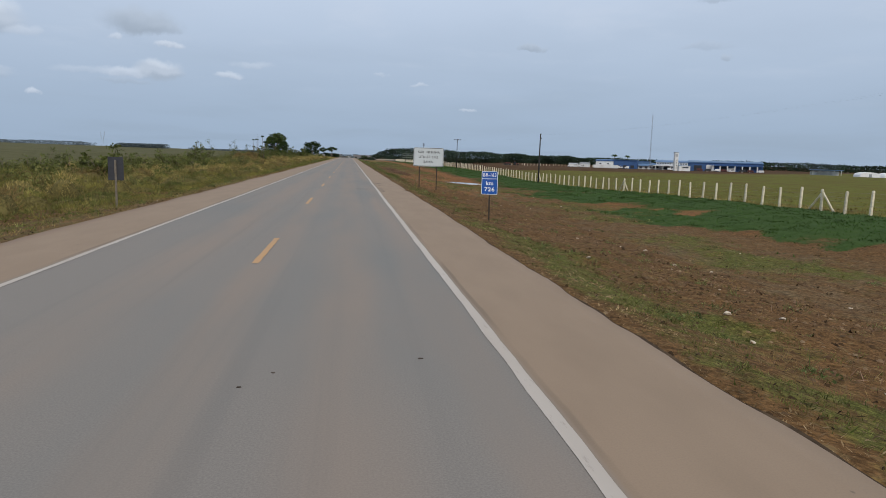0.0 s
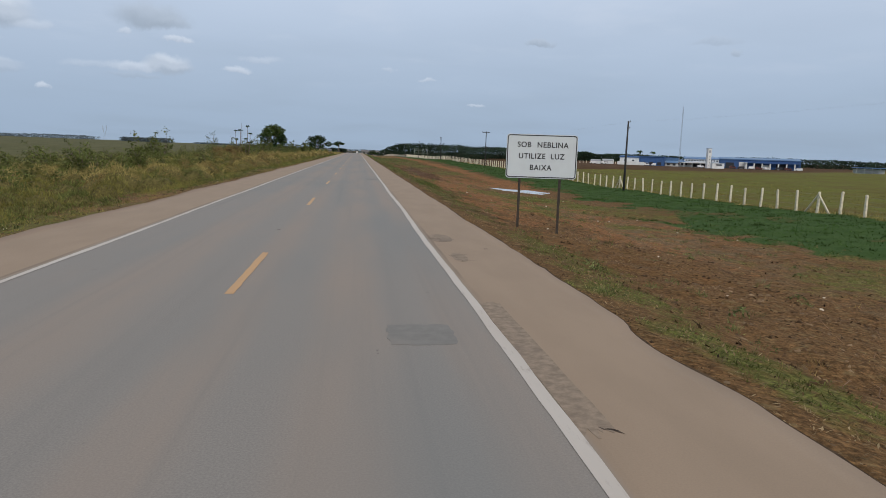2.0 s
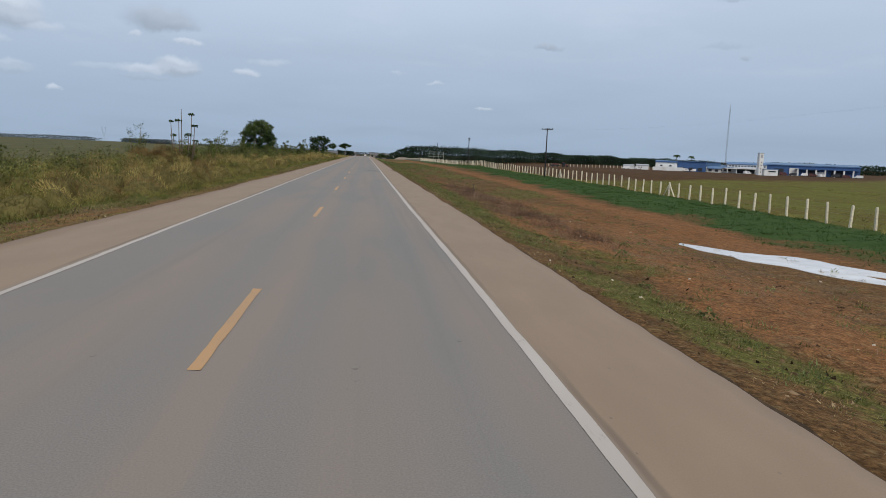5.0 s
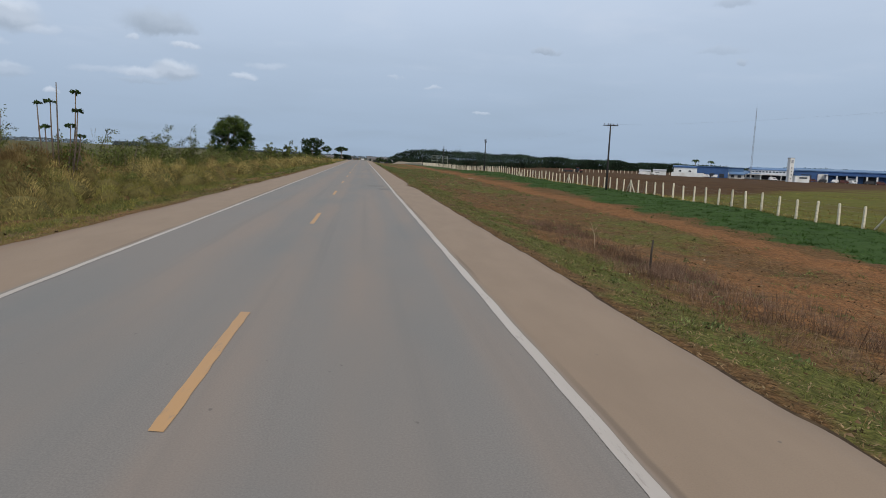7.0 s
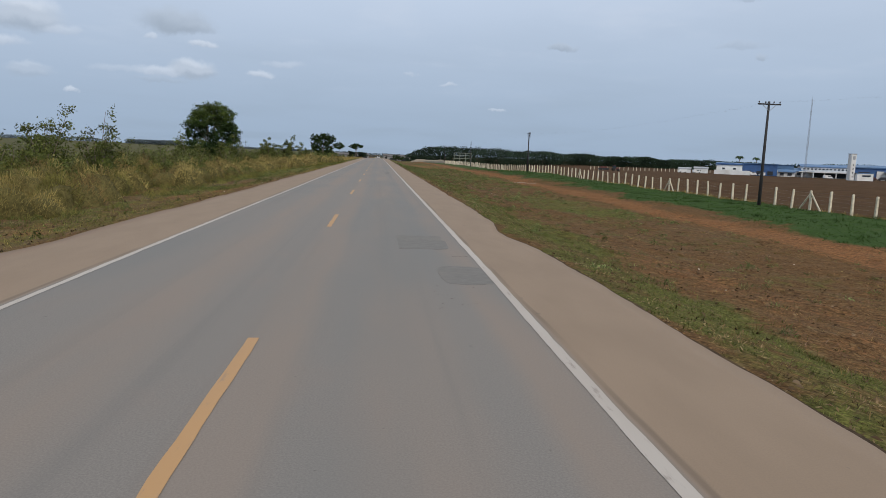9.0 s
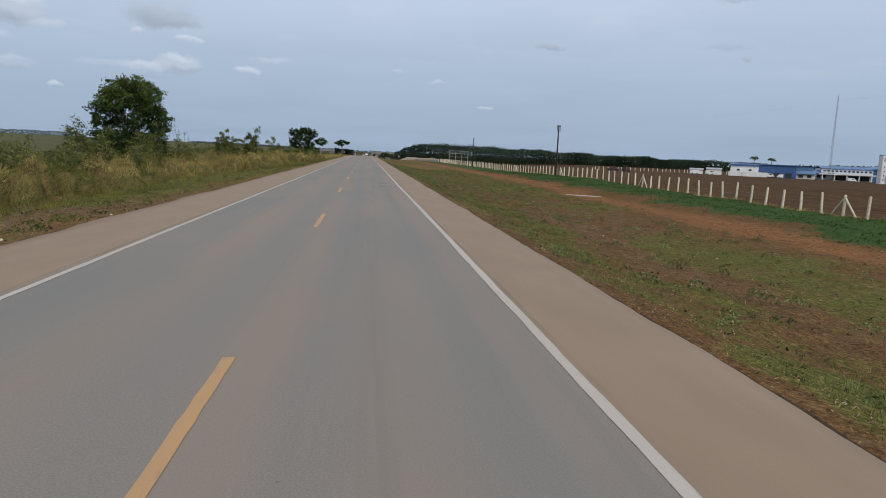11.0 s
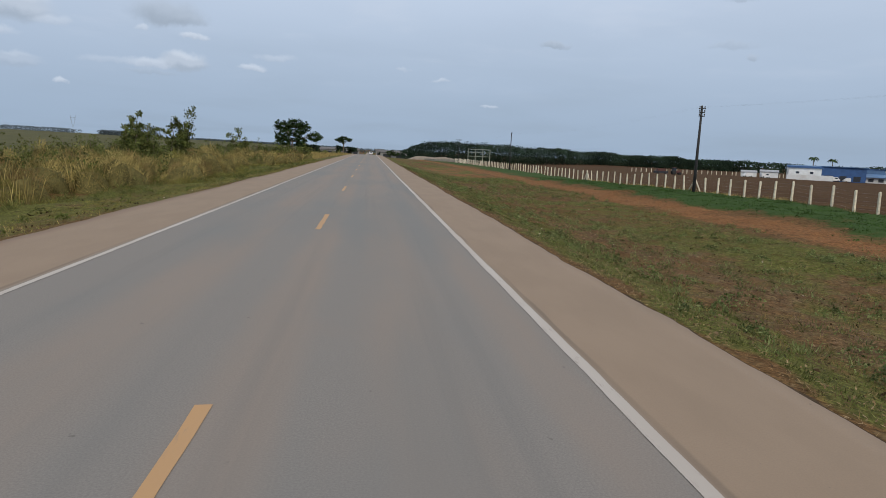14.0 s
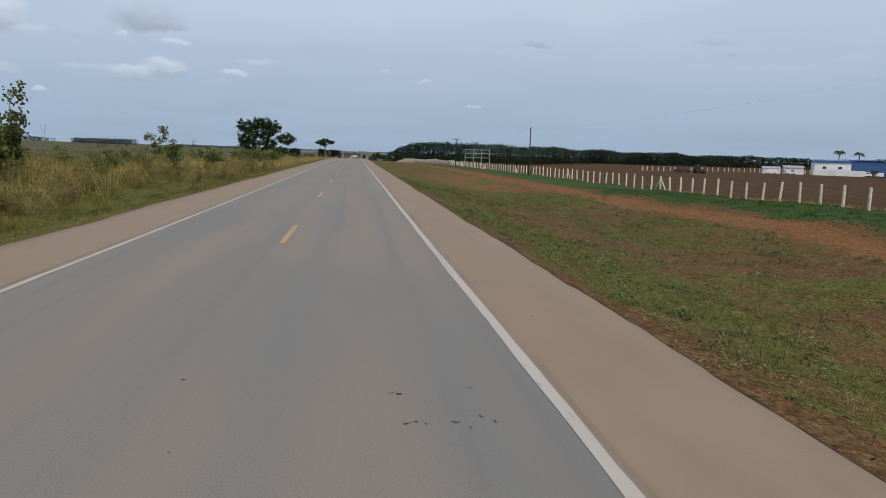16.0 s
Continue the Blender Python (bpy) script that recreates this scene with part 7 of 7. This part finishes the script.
stuff(blades("tall_grass", P, np.random.RandomState(9).uniform(.6, 1.5, len(P)), np.full(len(P), 0.06), 0.65, L_STRAW, 102, per=4, spread=0.7), "tall dry grass further along the road")
# a few long reeds stand over the grass
P = scatter(180, -20, -13, 225, 312, 103, lambda x, y: 0.8)
stuff(blades("reed_grass", P, np.random.RandomState(10).uniform(1.4, 2.4, len(P)), np.full(len(P), 0.03), 0.6, L_STRAW, 104, per=9, spread=0.5), "long leaning dry reeds")


# ---------------------------------------------------------------- shrubs and trees of the left side
shrub("shrub", -19.0, 48.0, "leafy green shrub behind the dry grass", 3.1, 3.4, 1, leaf=0.30, density=80)
shrub("shrub", -25.5, 122.0, "tall open shrub with bunched leaves", 4.8, 3.6, 2, leaf=0.28, density=34)
shrub("shrub", -20.1, 95.0, "open shrub with bunched leaves", 4.2, 2.8, 19, leaf=0.3, density=44)
shrub("shrub", -30.9, 136.4, "open shrub with bunched leaves", 4.6, 3.0, 20, leaf=0.3, density=44)
shrub("shrub", -30.5, 109.4, "low leafy green shrub", 2.8, 3.4, 21, leaf=0.26, density=60)
shrub("shrub", -28.9, 130.5, "low leafy green shrub", 3.8, 3.0, 22, leaf=0.26, density=60)
shrub("shrub", -23.3, 108.0, "low leafy green shrub", 3.0, 3.0, 3)
shrub("shrub", -27.6, 165.4, "thin grey-green shrub with sparse twigs", 5.4, 4.8, 4, leaf=0.2, density=40)
shrub("shrub", -24.3, 195.4, "sparse upright shrub with thin leaves", 5.7, 5.0, 5, leaf=0.24, density=54)
shrub("shrub", -23.4, 193.0, "dense low green shrub", 3.4, 4.6, 17, leaf=0.24, density=70)
shrub("shrub", -20.6, 196.0, "dense low green shrub", 3.6, 3.0, 18, leaf=0.24, density=60)
shrub("shrub", -20.8, 197.0, "sparse upright shrub with thin leaves", 5.5, 4.0, 6, leaf=0.24, density=50)
shrub("shrub", -27.6, 190.0, "open grey-green shrub with thin leaves", 4.8, 4.6, 63, leaf=0.24, density=48)
shrub("shrub", -24.6, 301.0, "dense green shrub among dry grass", 5.2, 4.0, 7, leaf=0.30, density=115, bare=0.15)
shrub("shrub", -19.4, 300.0, "upright green shrub with bunched leaves", 6.0, 3.6, 8, leaf=0.30, density=105, bare=0.15)
shrub("shrub", -22.7, 299.2, "dense green shrub among dry grass", 5.5, 3.8, 9, leaf=0.30, density=105, bare=0.15)
shrub("shrub", -21.4, 297.6, "low bushy green shrub among dry grass", 3.2, 4.2, 64, leaf=0.28, density=80, bare=0.1)
shrub("shrub", -23.9, 298.2, "low bushy green shrub among dry grass", 3.4, 4.0, 65, leaf=0.28, density=80, bare=0.1)
shrub("shrub", -20.2, 339.0, "rounded green shrub among dry grass", 5.2, 4.0, 10, leaf=0.34, density=80)
shrub("shrub", -18.2, 342.0, "thin upright green shrub", 3.8, 1.6, 11, leaf=0.2, density=26)
shrub("shrub", -23.0, 268.0, "pale twiggy shrub beside the big tree", 5.6, 3.6, 12, leaf=0.2, density=24)
shrub("shrub", -27.5, 249.0, "dense dark shrub under the big tree", 5.0, 5.0, 13, leaf=0.26, density=60)
shrub("shrub", -30.0, 252.0, "dense dark shrub under the big tree", 4.6, 4.4, 15, leaf=0.26, density=60)
shrub("shrub", -25.6, 247.5, "dense dark shrub under the big tree", 3.6, 4.4, 16, leaf=0.26, density=60)
shrub("shrub", -22.8, 252.0, "dense dark shrub under the big tree", 5.0, 5.2, 14, leaf=0.26, density=60)
rnd = random.Random(77)
for k in range(96):
    if k < 40:
        x, y, hh = -rnd.uniform(19.5, 31), rnd.uniform(163, 264), rnd.uniform(2.3, 3.5)
    elif k < 62:
        x, y, hh = -rnd.uniform(17.5, 28), rnd.uniform(290, 352), rnd.uniform(2.2, 3.3)
    else:
        x, y = -rnd.uniform(15.5, 33), rnd.uniform(40, 150)
        hh = rnd.uniform(1.3, 2.3) if x > -22 else rnd.uniform(1.8, 3.0)
    shrub("shrub", x, y, "low olive-green shrub among dry grass" if k % 2 else "low leafy green shrub", hh, hh * rnd.uniform(1.0, 1.5), 200 + k, leaf=0.2, density=54, bare=0.1)
for k in range(22):
    y = rnd.uniform(345, 690)
    x = -rnd.uniform(15, 40)
    shrub("shrub", x, y, "green shrub far along the verge", rnd.uniform(1.8, 3.6), rnd.uniform(2.5, 4.5), 300 + k, leaf=0.4, density=26, bare=0.3)

BIG = ((-1.3, 0, 9.5, 1.7, 1.7, 1.2), (0.9, 0.3, 9.8, 1.7, 1.6, 1.1), (2.5, -0.4, 8.9, 1.4, 1.5, 1.1), (-2.8, 0.3, 8.5, 1.4, 1.4, 1.1),
       (-3.4, 0, 7.1, 1.3, 1.4, 1.0), (-1.5, -0.8, 7.6, 1.6, 1.5, 1.1), (0.5, 0.9, 7.9, 1.7, 1.6, 1.1), (2.5, -0.6, 7.1, 1.5, 1.6, 1.1), (3.7, 0.4, 6.2, 1.1, 1.3, 0.9),
       (-3.7, 0.4, 5.3, 1.2, 1.3, 0.9), (-1.5, 0.7, 5.6, 1.3, 1.3, 0.9), (1.5, -0.9, 5.6, 1.4, 1.4, 0.9), (3.5, 0, 4.7, 1.3, 1.4, 1.0),
       (-2.8, -0.6, 3.2, 1.8, 1.6, 1.3), (0.2, -1.4, 3.2, 2.0, 1.6, 1.4), (2.8, -0.7, 2.9, 1.8, 1.6, 1.3), (-3.6, 0, 1.6, 1.6, 1.5, 1.2), (0, -1.6, 1.4, 2.0, 1.6, 1.2), (3.2, -0.6, 1.4, 1.8, 1.5, 1.2))
BIG = tuple((x * .90, y * .85, z * .95, a * 1.12, b * 1.12, c * 1.10) for x, y, z, a, b, c in BIG)
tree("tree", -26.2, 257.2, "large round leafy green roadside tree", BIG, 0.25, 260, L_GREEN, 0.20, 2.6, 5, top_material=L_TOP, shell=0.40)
SPREAD = ((-3.0, 0, 8.6, 2.3, 2.2, 1.7), (0.4, 0.4, 9.3, 2.5, 2.3, 1.6), (3.2, -0.3, 8.4, 2.2, 2.2, 1.6), (-1.6, -0.8, 7.0, 2.0, 2.0, 1.5), (1.6, 0, 6.6, 2.0, 2.0, 1.2), (6.2, 0.2, 5.8, 2.5, 2.4, 1.3), (-3.8, 0.4, 5.6, 1.8, 1.6, 1.4), (-2.2, 0.2, 4.2, 2.2, 2.0, 1.5), (2.4, 0.0, 4.4, 2.4, 2.0, 1.6))
tree("tree", -21.5, 427.0, "spreading flat-topped tree with open crown", SPREAD, 0.42, 105, L_GREEN, 0.30, 4.2, 6, shell=0.45)
for x, y, hh, w, sd in ((-25.5, 423.0, 3.6, 5.0, 51), (-17.5, 424.0, 3.2, 4.6, 52), (-21.0, 421.0, 3.0, 5.0, 53), (-19.0, 362.0, 2.6, 4.0, 54), (-21.5, 372.0, 2.8, 4.2, 55), (-18.5, 384.0, 2.6, 4.4, 56), (-20.0, 398.0, 2.8, 4.6, 57), (-18.0, 409.0, 2.4, 4.0, 58)):
    shrub("shrub", x, y, "dense dark green shrub along the verge", hh, w, sd, leaf=0.4, density=34, bare=0.25)
UMB = ((-2.8, 0, 9.2, 2.4, 2.4, 1.2), (0.1, 0, 10.1, 2.9, 2.6, 1.3), (2.9, 0.2, 9.3, 2.4, 2.4, 1.2), (-0.8, 0, 7.9, 1.8, 1.8, 0.9))
tree("tree", -14.8, 640.0, "umbrella-shaped tree with dark crown", UMB, 0.6, 70, L_GREEN, 0.36, 6.6, 7)
tree("tree", -44.0, 690.0, "rounded dark roadside tree", ((0, 0, 4.8, 3.4, 3, 2.4), (2.6, 0, 4.0, 2.4, 2.4, 1.8)), 0.8, 34, L_GREEN, 0.3, 2.6, 9)
tree("tree", 20.0, 835.0, "rounded dark roadside tree", ((0, 0, 4.2, 4.4, 3, 2.4), (4.6, 0, 3.4, 3.4, 2.4, 1.8)), 0.8, 34, L_GREEN, 0.3, 2.6, 10)
for k in range(9):
    tree("tree", rnd.uniform(-80, -16), rnd.uniform(860, 1050), "small dark tree far along the road", ((0, 0, 6.4, 4, 4, 2.6), (3.0, 0, 5.4, 3.4, 3, 2.0), (-1.6, 0, 3.4, 3.6, 3, 2.2)), 1.2, 18, L_FAR, 0.3, 3, 20 + k, "far roadside trees")
for k in range(7):
    tree("tree", rnd.uniform(15, 44), rnd.uniform(880, 1040), "small dark tree far along the road", ((0, 0, 5.4, 4, 4, 2.2), (3.0, 0, 4.6, 3.4, 3, 1.8), (-1.6, 0, 3.0, 3.4, 3, 2.0)), 1.2, 18, L_FAR, 0.3, 3, 40 + k, "far roadside trees")


def papaya(x, y, h, seed):
    """Bare stems, each topped by a flat tuft of large leaves."""
    rs = np.random.RandomState(seed)
    t = thing("papaya_tree", x, y, gz(x, y), "slender bare stems topped by flat tufts of leaves", "tree")
    C = []
    for dx, dy, k in ((0, 0, 1.0), (1.0, 0.8, 0.93), (-1.1, -0.6, 0.80), (1.75, -0.8, 0.74), (0.7, 0.5, 0.60), (-1.15, 0.6, 0.58), (1.5, 0.2, 0.50), (-0.15, -0.7, 0.82)):
        top = h * k
        part("stem", tube([(dx * .6, dy * .6, -0.1), (dx * .9, dy, top * .6), (dx, dy, top)], [0.075, 0.055, 0.035], 6), M_BARK, t, smooth=True)
        if k == 1.0:
            continue
        n = 42
        a = rs.uniform(0, 6.28, n)
        r = np.sqrt(rs.uniform(0, 1, n)) * 0.36
        C.append(np.stack([dx + r * np.cos(a), dy + r * np.sin(a), top - 0.28 * r + rs.normal(0, .05, n)], -1))
    V, F = leaf_arrays(np.concatenate(C), 0.27, rs)
    mesh_part("leaves", V, F, L_GREEN, t)


papaya(-20.6, 159.8, 7.4, 3)
shrub("shrub", -20.8, 160.6, "leafy green shrub round bare stems", 3.6, 3.6, 61, leaf=0.24, density=50, bare=0.3)
shrub("shrub", -18.6, 160.0, "leafy green shrub round bare stems", 3.0, 2.6, 62, leaf=0.24, density=50, bare=0.3)


def palm(x, y, h, seed):
    rs = np.random.RandomState(seed)
    t = thing("palm_tree", x, y, gz(x, y), "palm with arching fronds above the roofs", "palm tree", "palms by the gatehouse")
    part("trunk", tube([(0, 0, 0), (0.1, 0, h * .5), (0, 0, h)], [0.3, 0.22, 0.2], 8), M_BARK, t, smooth=True)
    for k in range(13):
        a, up = 2 * math.pi * k / 13 + rs.uniform(-.2, .2), rs.uniform(0.2, 1.6)
        V, F = [], []
        for j in range(9):
            u = j / 8
            c = Vector((math.cos(a) * 2.9 * u, math.sin(a) * 2.9 * u, h + up * 2.2 * u - (1.2 + up) * 1.6 * u * u))
            s = Vector((-math.sin(a), math.cos(a), -0.35)) * 0.62 * math.sin(math.pi * min(1, u * .85 + .12))
            s2 = Vector((s.x, s.y, -abs(s.z))) 
            V += [c - Vector((s2.x, s2.y, abs(s2.z))), c, c + s2]
        for j in range(8):
            F += [(3 * j, 3 * j + 1, 3 * j + 4, 3 * j + 3), (3 * j + 1, 3 * j + 2, 3 * j + 5, 3 * j + 4)]
        mesh_part("frond", [tuple(v) for v in V], F, L_GREEN, t)


palm(230.0, 553.0, 11.2, 1)
palm(243.0, 556.0, 10.8, 2)


# ---------------------------------------------------------------- woods in the distance
def wood(name, label, line, rows, spacing, top, leaf, per, material_, seed, even=0.1):
    """A belt of trees: joined, flat-domed crowns of coarse leaf clumps. top: level of the treetops along the line."""
    rs = np.random.RandomState(seed)
    C = []
    (x0, y0), (x1, y1) = line
    n = int(math.hypot(x1 - x0, y1 - y0) / spacing)
    for r in range(rows):
        for k in range(n):
            u = (k + 0.5 * (r % 2) + rs.uniform(-.3, .3)) / n
            x, y = x0 + (x1 - x0) * u + rs.normal(0, 1.0), y0 + (y1 - y0) * u + r * spacing * 0.8 + rs.normal(0, 1.5)
            z = gz(x, y)
            h = (top(min(max(u, 0), 1)) - z) * (1 + rs.uniform(-even, even * 0.5))
            d = rs.normal(0, 1, (per, 3))
            d /= np.linalg.norm(d, axis=1)[:, None]
            d = np.sign(d) * np.abs(d) ** 0.85 * rs.uniform(0.55, 1.0, per)[:, None] ** 0.6
            d[:, 2] = np.where(d[:, 2] < 0, d[:, 2] * 1.15, d[:, 2])
            w = spacing * rs.uniform(0.9, 1.25)
            C.append(np.stack([x + d[:, 0] * w, y + d[:, 1] * w, z + h * 0.54 + d[:, 2] * h * 0.48], -1))
    V, F = leaf_arrays(np.concatenate(C), leaf, rs, 0.0)
    tagged(mesh_part(name, V, F, material_), label, "woodland", kind="stuff")


def wood_top(u):
    """Treetops climb quickly at the near end of the wood and then sink slowly."""
    x = 33 + 297 * u
    return float(np.interp(x, (33, 39, 50, 72, 100, 136, 200, 290, 330), (3.0, 7.5, 10.6, 12.0, 11.4, 10.0, 8.4, 6.4, 6.0)) + (1.0 + 1.6 * min(1, max(0, (x - 90) / 60))) * (vnoise(x, 3, 15, 3) - 0.5) + 1.2 * (vnoise(x, 9, 6, 6) - 0.5))


wood("woodland", "dark green belt of woodland beyond the fields", ((33, 800), (330, 800)), 4, 6.0, wood_top, 1.25, 330, L_FAR, 1, 0.07)
wood("woodland", "dark green belt of woodland behind the works", ((330, 800), (1000, 760)), 3, 8.0, lambda u: 4.6 + 2.6 * float(vnoise(u * 670, 5, 40, 4)) + 1.6 * float(vnoise(u * 670, 8, 13, 9)), 2.0, 110, L_FAR, 2)
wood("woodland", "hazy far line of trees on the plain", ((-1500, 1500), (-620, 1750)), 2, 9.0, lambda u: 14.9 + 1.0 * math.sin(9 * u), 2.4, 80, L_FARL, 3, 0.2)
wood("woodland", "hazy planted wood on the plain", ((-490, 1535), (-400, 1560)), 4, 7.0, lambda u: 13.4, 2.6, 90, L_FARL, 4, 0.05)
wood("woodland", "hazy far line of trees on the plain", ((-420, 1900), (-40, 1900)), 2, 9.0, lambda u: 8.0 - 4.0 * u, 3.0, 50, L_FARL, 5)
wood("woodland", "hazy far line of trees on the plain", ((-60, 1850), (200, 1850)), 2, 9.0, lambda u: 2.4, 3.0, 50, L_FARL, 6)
